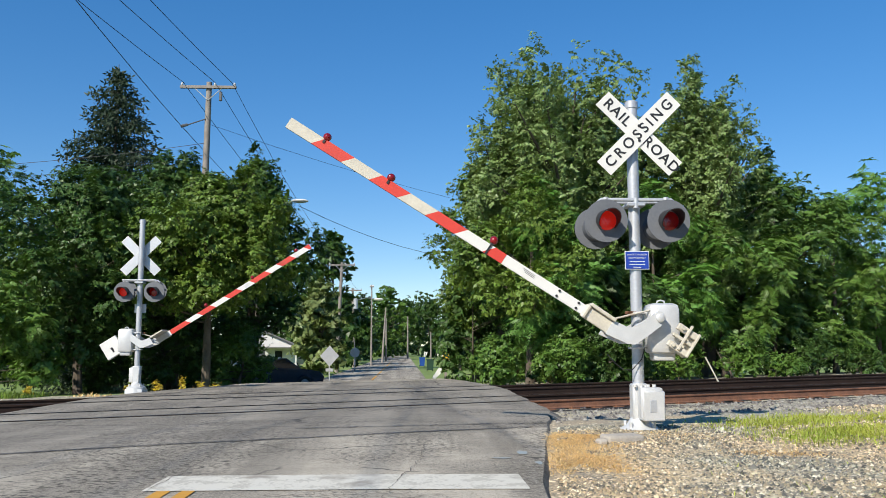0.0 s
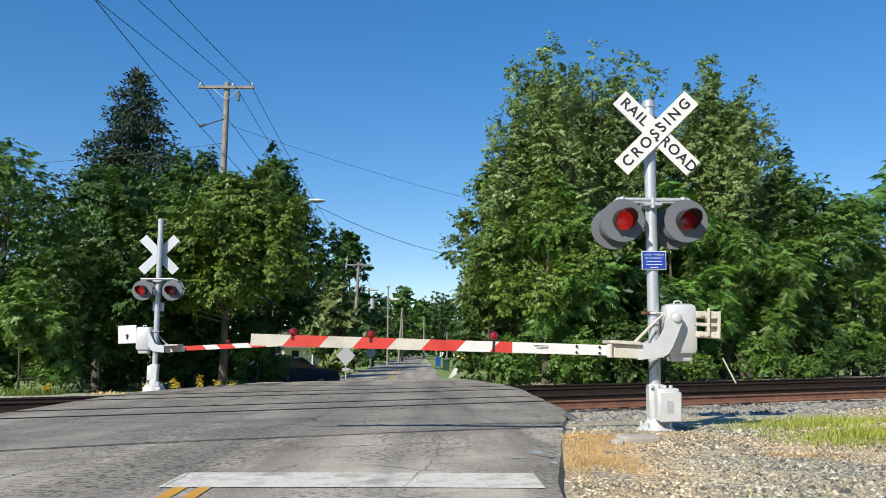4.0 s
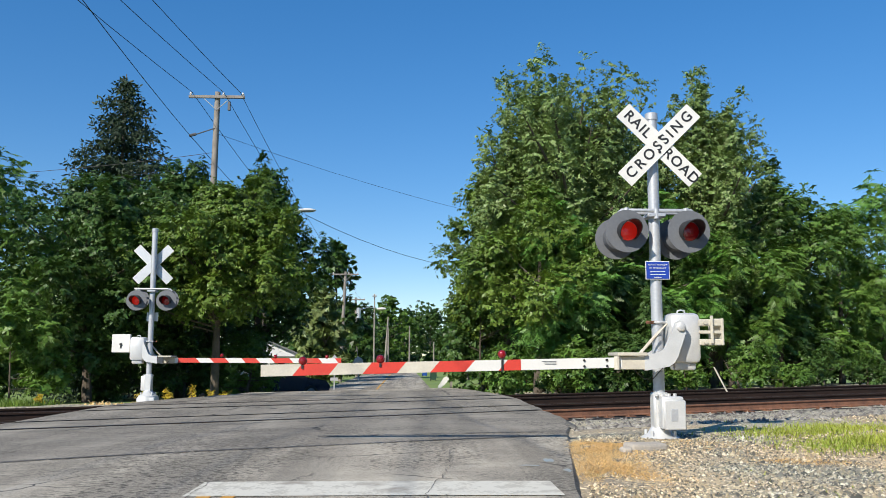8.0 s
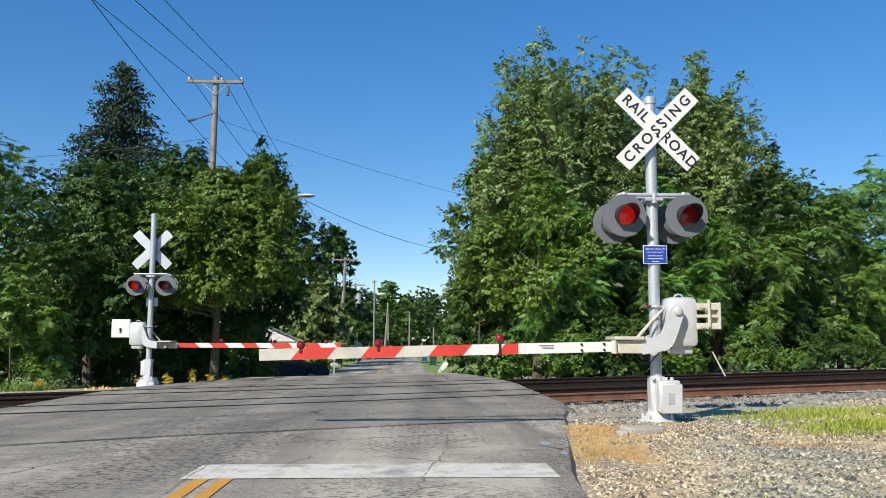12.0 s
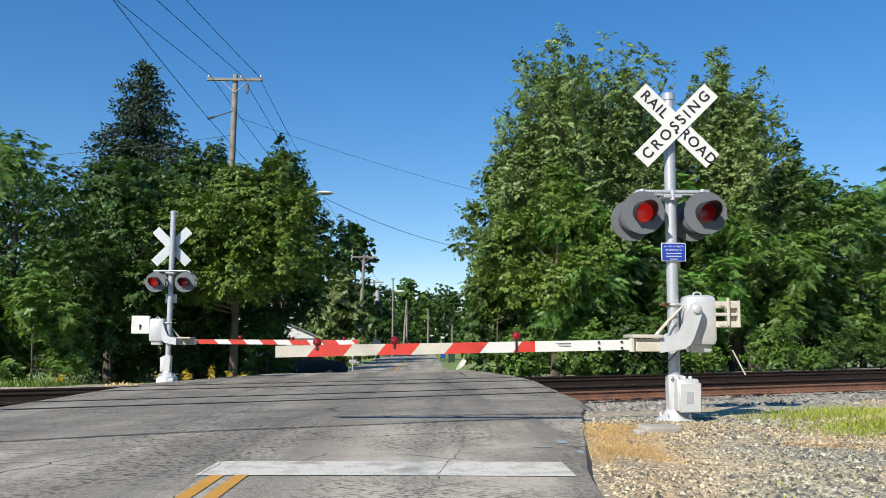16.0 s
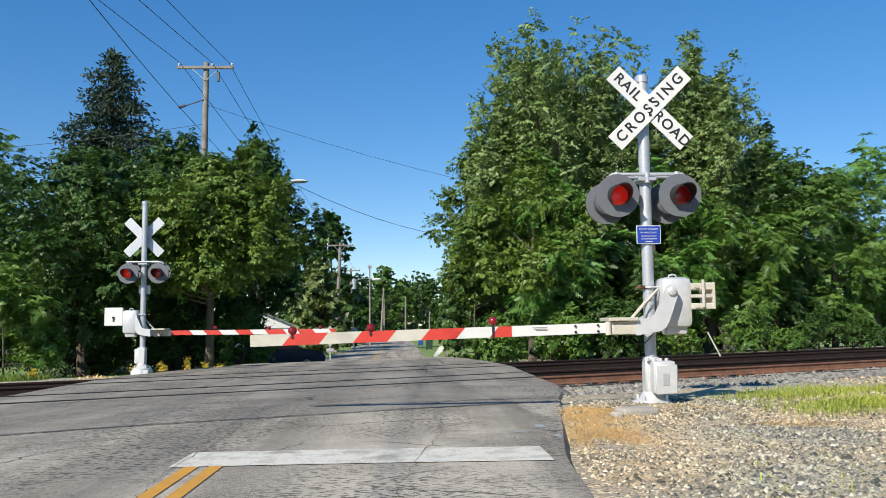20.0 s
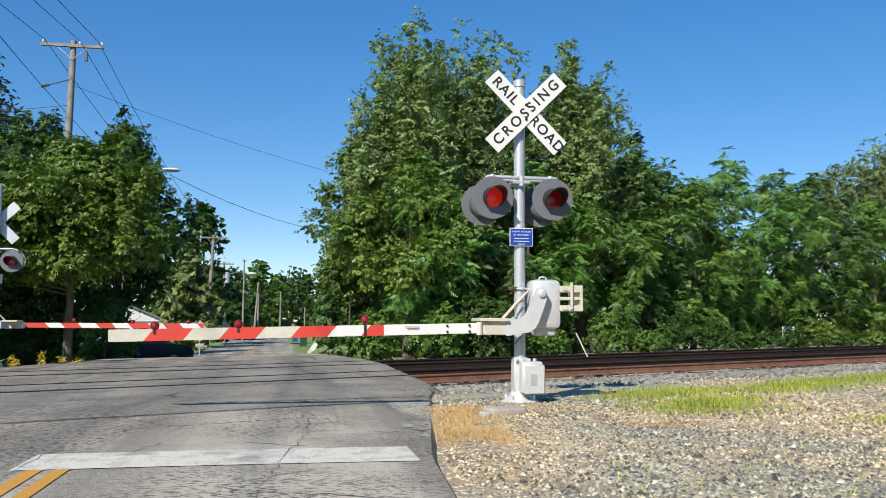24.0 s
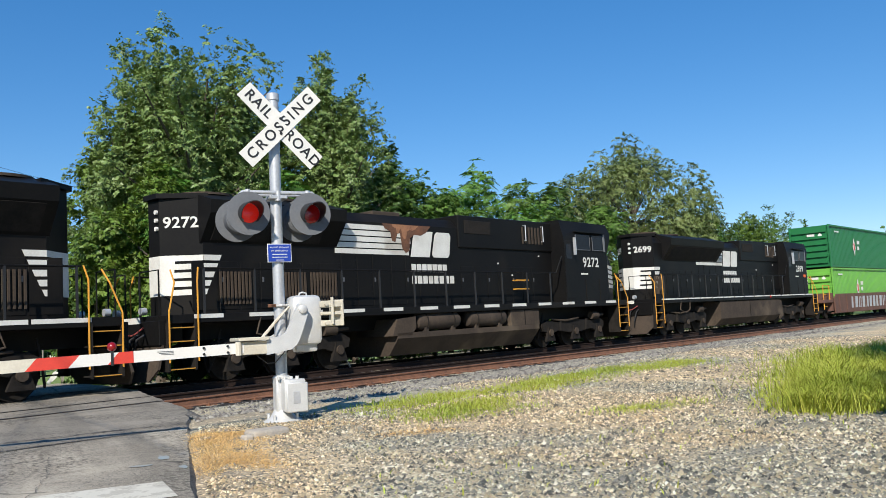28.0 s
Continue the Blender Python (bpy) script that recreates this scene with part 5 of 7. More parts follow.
def maple_thicket(name, x, y, h, r, count, size, seed, label, taper=0.35):
    """Overgrown maple with whole lobed leaves in drooping sprays."""
    rng = np.random.default_rng(seed)
    g, blobs = thicket_frame(name, x, y, h, r, rng, label, taper)
    out = np.array(maple_leaf_outline() if math.hypot(x, y) < 10 else maple_leaf_outline()[::2])
    m = len(out)
    bl = np.array(blobs)
    per = 9
    nc = count // per
    pick = rng.integers(len(bl), size=nc)
    d = rng.normal(size=(nc, 3)) + np.array([0, 0, 0.15])
    d /= np.linalg.norm(d, axis=1)[:, None]
    c = bl[pick, :3] + d * bl[pick, 3:] * (0.45 + 0.55 * rng.random(nc) ** 0.6)[:, None]
    outward = bl[pick, :3] * np.array([1, 1, 0.0]) + d * 0.6
    outward /= np.linalg.norm(outward, axis=1)[:, None] + 1e-6
    c = np.repeat(c, per, 0) + rng.normal(size=(nc * per, 3)) * np.array([0.12, 0.12, 0.05])
    outward = np.repeat(outward, per, 0)
    count = nc * per
    sz = size * (0.5 + 0.8 * rng.random(count))
    nrm = outward * 0.75 + rng.normal(size=(count, 3)) * 0.34 + np.array([0, 0, 1.0]) * np.clip(0.8 - 0.14 * c[:, 2:3], 0.1, 0.8)
    nrm /= np.linalg.norm(nrm, axis=1)[:, None]
    ax = rng.normal(size=(count, 3)) * 0.55 + outward * 0.9 + np.array([0, 0, -0.5])
    ax -= nrm * (ax * nrm).sum(1)[:, None]
    ax /= np.linalg.norm(ax, axis=1)[:, None]
    sd = np.cross(ax, nrm)
    curl = np.abs(out[:, 0]) * 0.22 - out[:, 1] ** 2 * 0.22
    v = c[:, None] + sz[:, None, None] * (out[None, :, 0, None] * sd[:, None] + (out[None, :, 1, None] - 0.5) * ax[:, None] + curl[None, :, None] * nrm[:, None])
    v = v.reshape(-1, 3)
    v[:, 2] = np.maximum(v[:, 2], 0.01)
    part("leaves", arrays_mesh("leaves", v, np.arange(len(v)).reshape(-1, m), LEAF_MAPLE), None, g, "broad lobed maple leaves")
    # core leaves in a darker green: the thicket's inner shade is put into their colour
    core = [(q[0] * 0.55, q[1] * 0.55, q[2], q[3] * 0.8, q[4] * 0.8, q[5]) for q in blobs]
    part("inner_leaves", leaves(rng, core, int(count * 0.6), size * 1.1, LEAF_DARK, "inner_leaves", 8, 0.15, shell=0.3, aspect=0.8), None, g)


def wild_shoots(x, y, h, r, seed):
    """Pale creepers with narrow leaflets at the thicket's foot."""
    rng = np.random.default_rng(seed)
    g, blobs = thicket_frame("creeper", x, y, h, r, rng, "pale green creeper spreading over the gravel edge", 0.3)
    part("leaves", leaves(rng, blobs, 3800, 0.075, LEAF_MAPLE, "leaves", 10, 0.14, 0.3, 0.45, 0.42), None, g)


def thickets():
    tall = "tall overgrown maple thicket with broad lobed leaves beside the gravel"
    maple_thicket("maple_thicket", 10.5, 4.7, 6.2, 1.45, 17000, 0.105, 44, tall, 0.25)
    maple_thicket("maple_thicket", 8.7, 2.9, 5.0, 1.35, 9500, 0.097, 45, tall)
    maple_thicket("maple_thicket", 6.75, 2.05, 4.6, 1.05, 11500, 0.095, 46, tall)
    maple_thicket("maple_thicket", 6.7, 3.05, 2.5, 0.75, 4600, 0.09, 49, tall)
    maple_thicket("maple_thicket", 5.45, 1.3, 3.4, 0.75, 6000, 0.092, 47, tall)
    maple_thicket("maple_thicket", 12.4, 5.6, 6.4, 1.6, 10500, 0.118, 48, tall)
    for k, (x, y, h, r) in enumerate(((5.0, 2.2, 1.0, 0.5), (4.75, 1.55, 1.1, 0.5), (5.9, 2.75, 1.2, 0.5))):
        maple_thicket("maple_shoots", x, y, h, r, 1500, 0.095, 80 + k, "low maple shoots spreading over the gravel edge")
    for k, (x, y, h, r) in enumerate(((6.0, 3.0, 0.8, 0.4), (7.3, 3.75, 1.1, 0.45), (8.6, 4.5, 1.3, 0.5), (7.9, 4.8, 0.9, 0.42), (6.6, 3.95, 0.8, 0.42), (5.6, 3.25, 0.75, 0.42), (4.9, 2.55, 0.7, 0.38))):
        wild_shoots(x, y, h, r, 60 + k)


plant_all()
thickets()


# ---------------------------------------------------------------- poles, wires and the street beyond
CROWN_WHITE = material("white siding", (0.72, 0.71, 0.68), (0.64, 0.63, 0.6), 0.7, scale=1, fine=20, bump=0.1)
ROOF_GREY = material("grey shingles", (0.22, 0.215, 0.21), (0.15, 0.15, 0.148), 0.9, scale=2, fine=20, bump=0.4)
BIN_GREEN = material("green bin plastic", (0.02, 0.06, 0.035), (0.02, 0.05, 0.03), 0.6)
BIN_BLUE = material("blue bin plastic", (0.01, 0.07, 0.32), (0.01, 0.06, 0.26), 0.6)
MARK_YELLOW = material("yellow marker sheet", (0.75, 0.42, 0.02), (0.68, 0.38, 0.02), 0.6)
CAR_BLUE = material("dark blue car paint", (0.012, 0.022, 0.05), (0.015, 0.026, 0.06), 0.25, spec=0.6, coat=0.6, bump=0)
CAR_GREY = material("dark grey car paint", (0.03, 0.033, 0.038), (0.04, 0.043, 0.048), 0.3, coat=0.6, bump=0)
CAR_BEIGE = material("beige car paint", (0.45, 0.40, 0.33), (0.4, 0.36, 0.3), 0.3, coat=0.6, bump=0)
YELLOW_MACHINE = material("yellow machine paint", (0.62, 0.36, 0.02), (0.5, 0.28, 0.02), 0.5)
CERAMIC = material("white insulator", (0.6, 0.6, 0.6), (0.5, 0.5, 0.5), 0.3)
FADED_ORANGE = material("faded orange plate", (0.42, 0.12, 0.05), (0.33, 0.09, 0.04), 0.8)
WEED_YELLOW = leaf_material("yellowed weed", (0.62, 0.48, 0.06), (0.45, 0.36, 0.05), transl=0.3)


def sag(a, b, drop, n=14):
    a, b = Vector(a), Vector(b)
    return [a.lerp(b, i / n) - Vector((0, 0, drop * 4 * (i / n) * (1 - i / n))) for i in range(n + 1)]


def wire(name, a, b, drop=0.6, r=0.012, label="black overhead wire hung between the poles"):
    return tagged(new(name, Build().tube(sag(a, b, drop), r, 4).mesh(name, WIRE)), label, "wire", "overhead wires")


def utility_pole(x, y, top, arm=2.1, arm_z=None, label="weathered grey wooden utility pole with a crossarm", lean=0.0, r=0.15, turn=0.0, transformer=False):
    z0 = ground_z(x, y)
    g = thing("utility_pole", x, y, z0, turn, label, "utility pole", "utility poles")
    h = top - z0
    part("pole", Build().tube([(0, 0, -0.5), (lean * 0.5, 0, h * 0.5), (lean, 0, h)], [r * 1.25, r, r * 0.75], 12), WOOD_POLE, g, smooth=True)
    if arm:
        za = h - 0.25
        part("crossarm", Build().box(lean - arm / 2, lean + arm / 2, -0.20, -0.09, za - 0.06, za + 0.06, 0.01), WOOD_POLE, g)
        for e in (-1, 1):
            part("brace", Build().tube([(lean + e * arm * 0.24, -0.15, za - 0.05), (lean + e * 0.02, -0.14, za - 0.55)], 0.02, 5), GALV, g)
        for dx in (-arm / 2 + 0.08, arm * 0.12, arm / 2 - 0.08):
            part("insulator", Build().tube([(lean + dx, -0.14, za + 0.06), (lean + dx, -0.14, za + 0.12), (lean + dx, -0.14, za + 0.2)], [0.025, 0.06, 0.03], 8), CERAMIC, g)
    if transformer:
        part("transformer", Build().tube([(lean + 0.35, -0.1, h - 2.2), (lean + 0.35, -0.1, h - 1.2), (lean + 0.35, -0.1, h - 1.1)], [0.24, 0.24, 0.1], 14), GALV, g, smooth=True)
    return g


def poles():
    g = utility_pole(-8.45, 35.2, 12.25, 2.35, label="tall weathered wooden utility pole with crossarm above the trees", lean=0.15)
    h = 12.25 - ground_z(-8.45, 35.2)
    part("standoff", Build().tube([(0.1, -0.1, h - 1.6), (-0.7, -0.3, h - 1.95)], 0.025, 6).tube([(-0.62, -0.28, h - 1.9), (-0.9, -0.33, h - 2.0)], 0.06, 6), DARK_GREY, g)
    part("cutout", Build().box(0.62, 0.74, -0.2, -0.1, h - 0.85, h - 0.45, 0.02), DARK_GREY, g)
    utility_pole(-6.35, 74.5, 8.45, 2.3, lean=0.4, r=0.16)
    utility_pole(-5.95, 91, 7.3, 2.0, lean=-0.25, r=0.15, transformer=True)
    utility_pole(-4.1, 120, 6.5, 0, label="leaning bare wooden utility pole", lean=0.5, r=0.14)
    utility_pole(-3.9, 131, 5.4, 0, label="bare wooden pole with a small lamp", r=0.13)
    utility_pole(-0.9, 171, 7.0, 0, label="bare wooden utility pole far down the street", r=0.16)
    utility_pole(2.15, 90, 2.6, 0, label="short bare post beside the street", r=0.08)
    utility_pole(-4.6, 100, 8.3, 0.5, label="thin dark pole beside the street", r=0.10)
    # line wires from the pole behind the camera over to the pole beyond the tracks and on
    ins = ((-9.35, 12.2), (-8.02, 12.2), (-7.32, 12.2))
    for (x, z), out in zip(ins, (-4.1, -4.3, -2.8)):
        wire("line_wire", (x + out, -22, z + 0.6), (x, 35.06, z), 0.9)
        wire("line_wire", (x, 35.06, z), (x * 0.28 - 4.0, 74.4, 8.4), 0.6)
    wire("line_wire", (-4.6, -22, 10.9), (-9.3, 34.9, 10.25), 0.8)
    wire("line_wire", (-9.3, 34.9, 10.25), (-6.6, 74.4, 7.6), 0.5)
    wire("service_wire", (-8.4, 35.1, 9.1), (-26, 33, 7.2), 0.4)
    wire("service_wire", (-8.4, 35.1, 9.6), (-26, 38, 8.9), 0.3)
    wire("service_wire", (-8.2, 35.1, 10.4), (22, 62, 9.4), 1.2, 0.008)
    wire("service_wire", (-4.5, 35.6, 7.05), (10.5, 52, 7.2), 1.5)
    for x in (-6.9, -6.0):
        wire("line_wire", (x, 74.4, 8.4), (x + 0.4, 91, 7.1), 0.3)
    for z in (5.2, 4.6):
        wire("service_wire", (-6.2, 74.5, z), (-5.9, 91, z - 0.3), 0.2, 0.02)
        wire("service_wire", (-5.9, 91, z - 0.2), (-3.6, 120, z), 0.3, 0.02)
    # street lamp reaching out of the tree
    g = thing("street_lamp", -6.3, 36.6, ground_z(-6.3, 36.6), 0, "grey street lamp arm reaching out of the tree", "street lamp")
    z = 7.25 - ground_z(-6.3, 36.6)
    part("pole", Build().tube([(0, 0, -0.3), (0, 0, z)], 0.09, 10), WOOD_POLE, g)
    part("arm", Build().tube([(0, 0, z - 0.4), (0.8, -0.5, z - 0.1), (1.5, -0.9, z)], 0.03, 6), GALV, g)
    part("lamp_head", Build().sphere((1.85, -1.05, z), 0.3, 1.25, 0.7, 0.28, 16, 8), SIGN_WHITE, g, smooth=True)
    g = thing("street_lamp", -4.2, 93, ground_z(-4.2, 93), 0, "street lamp on a pole down the street", "street lamp")
    part("arm", Build().tube([(-1.7, -1.8, 7.2), (-0.6, -0.6, 7.6), (0.3, 0, 7.5)], 0.04, 6), GALV, g)
    part("lamp_head", Build().sphere((0.7, 0, 7.45), 0.45, 1.2, 0.7, 0.35, 12, 6), SIGN_WHITE, g)


def street_things():
    def post(g, h, r=0.035, mat=GALV):
        part("post", Build().box(-r, r, -r, r, -0.4, h, 0.005), mat, g)

    z = ground_z(-4.58, 50.6)
    g = thing("warning_sign", -4.58, 50.6, z, 0, "back of a diamond warning sign on a steel post", "road sign")
    post(g, 2.2)
    part("sign_plate", Build().prism([(0, 1.0), (0.55, 1.62), (0, 2.24), (-0.55, 1.62)], flat(-0.06), 0.012), SIGN_BACK, g)
    part("small_plate", Build().box(-0.22, 0.22, -0.06, -0.05, 0.72, 0.90), SIGN_BACK, g)
    z = ground_z(-4.62, 72.7)
    g = thing("round_sign", -4.62, 72.7, z, 0, "back of a round railway warning sign", "road sign")
    post(g, 2.2)
    part("sign_plate", Build().prism([(0.40 * math.cos(a), 1.75 + 0.40 * math.sin(a)) for a in np.linspace(0, 6.28, 25)[:-1]], flat(-0.06), 0.012), SIGN_BACK, g)
    z = ground_z(2.18, 48.3)
    g = thing("object_marker", 2.18, 48.3, z, 0, "yellow and black diagonal striped marker on a post", "road sign")
    post(g, 1.85)
    pl = part("marker_plate", Build().box(-0.17, 0.17, -0.06, -0.05, 0.95, 1.85), MARK_YELLOW, g)
    for k in range(4):
        zz = 0.98 + 0.23 * k
        part("stripe", Build().prism([(-0.17, zz + 0.16), (0.17, zz), (0.17, zz + 0.11), (-0.17, zz + 0.27 if zz + 0.27 < 1.85 else 1.85)], flat(-0.066), 0.006), BLACK, pl)
    z = ground_z(2.12, 32.2)
    g = thing("wooden_post", 2.12, 32.2, z, 0, "short weathered wooden post at the roadside", "post")
    part("post", Build().tube([(0, 0, -0.3), (0.01, 0, 1.25)], [0.10, 0.09], 10), WOOD_POLE, g)
    g = thing("tilted_board", 1.75, 44.2, ground_z(1.75, 44.2), 0, "white board leaning on a dark post by the roadside", "board")
    part("board", Build().prism([(-0.36, 0.22), (0.2, 0.75), (0.2, 0.98), (-0.1, 0.85), (-0.42, 0.38)], flat(0), 0.06), CROWN_WHITE, g)
    part("post", Build().box(0.2, 0.34, -0.05, 0.1, -0.2, 1.15), WOOD_POLE, g)
    g = thing("fallen_sign", 3.42, 26.2, ground_z(3.42, 26.2), 10, "faded orange plate leaning on a stake", "sign")
    part("plate", Build().prism([(-0.13, 0.32), (0.16, 0.26), (0.20, 0.66), (0.0, 0.78), (-0.12, 0.62)], flat(0), 0.01), FADED_ORANGE, g)
    part("stake", Build().cyl((0.05, 0.03, -0.2), (0.02, 0.03, 0.85), 0.02, n=6), WOOD_POLE, g)
    g = thing("marker_stake", 9.12, 24.26, ground_z(9.12, 24.26), 0, "white plastic stake leaning in the shrubs", "stake")
    part("stake", Build().tube([(0.05, 0, 0.0), (-0.38, 0, 0.86)], 0.024, 8), CREAM, g)
    for x, y, mat, lab in ((1.85, 78.0, BIN_GREEN, "dark green wheeled bin at the kerb"), (1.3, 98.0, BIN_BLUE, "blue wheeled bin at the kerb")):
        g = thing("wheeled_bin", x, y, ground_z(x, y), 5, lab, "bin", "bins")
        b = Build()
        b.add([(-0.24, -0.24, 0.08), (0.24, -0.24, 0.08), (0.24, 0.24, 0.08), (-0.24, 0.24, 0.08), (-0.3, -0.32, 1.0), (0.3, -0.32, 1.0), (0.3, 0.34, 1.0), (-0.3, 0.34, 1.0)], [(3, 2, 1, 0), (4, 5, 6, 7), (0, 1, 5, 4), (1, 2, 6, 5), (2, 3, 7, 6), (3, 0, 4, 7)])
        part("body", b, mat, g)
        part("lid", Build().box(-0.33, 0.33, -0.36, 0.4, 1.0, 1.08, 0.02), mat, g)
        for e in (-0.26, 0.26):
            part("wheel", Build().cyl((e - 0.03, 0.28, 0.1), (e + 0.03, 0.28, 0.1), 0.1, n=12), BLACK, g)
    g = thing("fire_hydrant", -4.75, 42.6, ground_z(-4.75, 42.6), 0, "red fire hydrant with a white cap", "hydrant")
    part("barrel", Build().tube([(0, 0, -0.1), (0, 0, 0.05), (0, 0, 0.06), (0, 0, 0.55)], [0.17, 0.17, 0.12, 0.12], 14), RED_SHEET, g)
    part("cap", Build().sphere((0, 0, 0.58), 0.14, 1, 1, 0.9, 12, 6), SIGN_WHITE, g)
    for e in (-1, 1):
        part("outlet", Build().cyl((e * 0.1, 0, 0.42), (e * 0.2, 0, 0.42), 0.06, n=10), RED_SHEET, g)


def car(x, y, turn, paint, label, name="parked_car"):
    g = thing(name, x, y, ground_z(x, y), turn, label, "car", "parked cars")
    prof = [(-2.2, 0.35), (-2.25, 0.75), (-2.0, 0.95), (-1.35, 1.02), (-0.75, 1.42), (0.55, 1.46), (1.2, 1.0), (2.1, 0.85), (2.3, 0.6), (2.25, 0.35)]
    body = part("body", Build().prism(prof, lambda a, z, d: (a, -0.88 + d, z), 1.76), paint, g)
    for side in (-1, 1):
        part("window", Build().prism([(-1.15, 1.03), (-0.7, 1.36), (-0.1, 1.38), (-0.1, 1.03)], lambda a, z, d: (a, side * (0.885 + d), z), 0.005), LOCO_GLASS_EARLY, body)
        part("window", Build().prism([(0.0, 1.03), (0.0, 1.38), (0.5, 1.38), (1.0, 1.03)], lambda a, z, d: (a, side * (0.885 + d), z), 0.005), LOCO_GLASS_EARLY, body)
        for wx in (-1.4, 1.4):
            w = part("wheel", Build().cyl((wx, side * 0.72, 0.32), (wx, side * 0.92, 0.32), 0.32, n=18), BLACK, g)
            part("rim", Build().cyl((wx, side * 0.90, 0.32), (wx, side * 0.93, 0.32), 0.19, n=14), GALV, w)
        part("headlight", Build().box(2.2, 2.28, side * 0.7 - 0.12, side * 0.7 + 0.12, 0.62, 0.74, 0.02), SIGN_WHITE, body)
        part("tail_light", Build().box(-2.26, -2.2, side * 0.7 - 0.12, side * 0.7 + 0.12, 0.68, 0.82, 0.02), RED_SHEET, body)
    return g


LOCO_GLASS_EARLY = material("dark car glass", (0.02, 0.025, 0.03), (0.02, 0.025, 0.03), 0.08, spec=0.8, bump=0)


def house(x, y, turn, wide, deep, wall, ridge, label):
    g = thing("house", x, y, ground_z(x, y), turn, label, "house", "houses")
    part("wall", Build().prism([(-wide / 2, -0.5), (wide / 2, -0.5), (wide / 2, wall), (0, ridge), (-wide / 2, wall)], lambda a, z, d: (a, d, z), deep), CROWN_WHITE, g, "white siding wall")
    for e in (-1, 1):
        th = math.atan2(ridge - wall, wide / 2)
        b = Build().prism([(0, ridge), (e * (wide / 2 + 0.5), wall - 0.5 * math.tan(th)), (e * (wide / 2 + 0.5), wall + 0.15 - 0.5 * math.tan(th)), (0, ridge + 0.15)], lambda a, z, d: (a, -0.4 + d, z), deep + 0.8)
        part("roof", b, ROOF_GREY, g, "grey shingle roof slope")
    for wx in (-wide * 0.25, wide * 0.25):
        w = part("window", Build().box(wx - 0.45, wx + 0.45, -0.03, 0.03, 0.9, 2.0), LOCO_GLASS_EARLY, g)
        part("window_frame", Build().tube([(wx - 0.45, -0.03, 0.9), (wx + 0.45, -0.03, 0.9), (wx + 0.45, -0.03, 2.0), (wx - 0.45, -0.03, 2.0), (wx - 0.45, -0.03, 0.9)], 0.05, 4), CROWN_WHITE, w)
    for k in range(3):
        yy = deep * (0.2 + 0.3 * k)
        part("window", Build().box(wide / 2 - 0.03, wide / 2 + 0.03, yy - 0.4, yy + 0.4, 0.9, 2.0), LOCO_GLASS_EARLY, g)
    part("door", Build().box(-0.45, 0.45, -0.05, 0.0, 0.0, 2.05), DARK_GREY, g)
    part("porch_post", Build().box(wide / 2 - 0.2, wide / 2 - 0.05, -1.5, -1.35, -0.4, 2.3), CROWN_WHITE, g)
    part("porch_roof", Build().box(0.2, wide / 2 + 0.2, -1.6, 0.0, 2.3, 2.45), ROOF_GREY, g)
    return g


def yellow_machine():
    g = thing("yellow_trailer", -7.6, 43.2, ground_z(-7.6, 43.2), 5, "yellow utility trailer half hidden behind a dark car", "trailer")
    part("bed", Build().box(-1.6, 1.6, -0.8, 0.8, 0.45, 0.75, 0.03), YELLOW_MACHINE, g)
    for x in (-1.5, -0.5, 0.5, 1.5):
        part("stake", Build().box(x - 0.04, x + 0.04, -0.82, -0.76, 0.7, 1.2), YELLOW_MACHINE, g)
    for e in (-0.7, 0.7):
        for side in (-1, 1):
            part("wheel", Build().cyl((e, side * 0.75, 0.3), (e, side * 0.95, 0.3), 0.3, n=16), BLACK, g)


def weeds(x0, x1, y0, y1, n, h, mat, name, label, seed, lean=0.3, wide=0.012):
    rng = np.random.default_rng(seed)
    px, py = x0 + (x1 - x0) * rng.random(n), y0 + (y1 - y0) * rng.random(n)
    base = np.array([(a, b, ground_z(a, b) - 0.02) for a, b in zip(px, py)])
    return blades(base, h, mat, name, label, rng, lean, wide)


def blades(base, h, mat, name, label, rng, lean=0.35, wide=0.012):
    n = len(base)
    a = rng.random(n) * 2 * math.pi
    lump = 0.5 + 0.5 * np.sin(base[:, 0] * 3.1 + 1.3 * np.sin(base[:, 1] * 2.3)) * np.sin(base[:, 1] * 3.7 + 0.9)
    hh = h * (0.25 + 0.75 * rng.random(n)) * (0.6 + 0.7 * lump)
    d = np.stack([np.cos(a), np.sin(a), 0 * a], 1)
    s = np.stack([-np.sin(a), np.cos(a), 0 * a], 1) * wide
    up = np.array([0, 0, 1.0])
    k = lean * (0.4 + rng.random(n))
    m1 = base + up * (hh * 0.55)[:, None] + d * (hh * k * 0.35)[:, None]
    tip = base + up * (hh * (1 - 0.25 * k))[:, None] + d * (hh * k)[:, None]
    v = np.stack([base - s, base + s, m1 + s * 0.8, m1 - s * 0.8, tip], 1).reshape(-1, 3)
    i = np.arange(n)[:, None] * 5
    quads = np.concatenate([i + [0, 1, 2], i + [0, 2, 3], i + [3, 2, 4]], 0)
    return tagged(new(name, arrays_mesh(name, v, quads, mat)), label, "grass", kind="stuff")


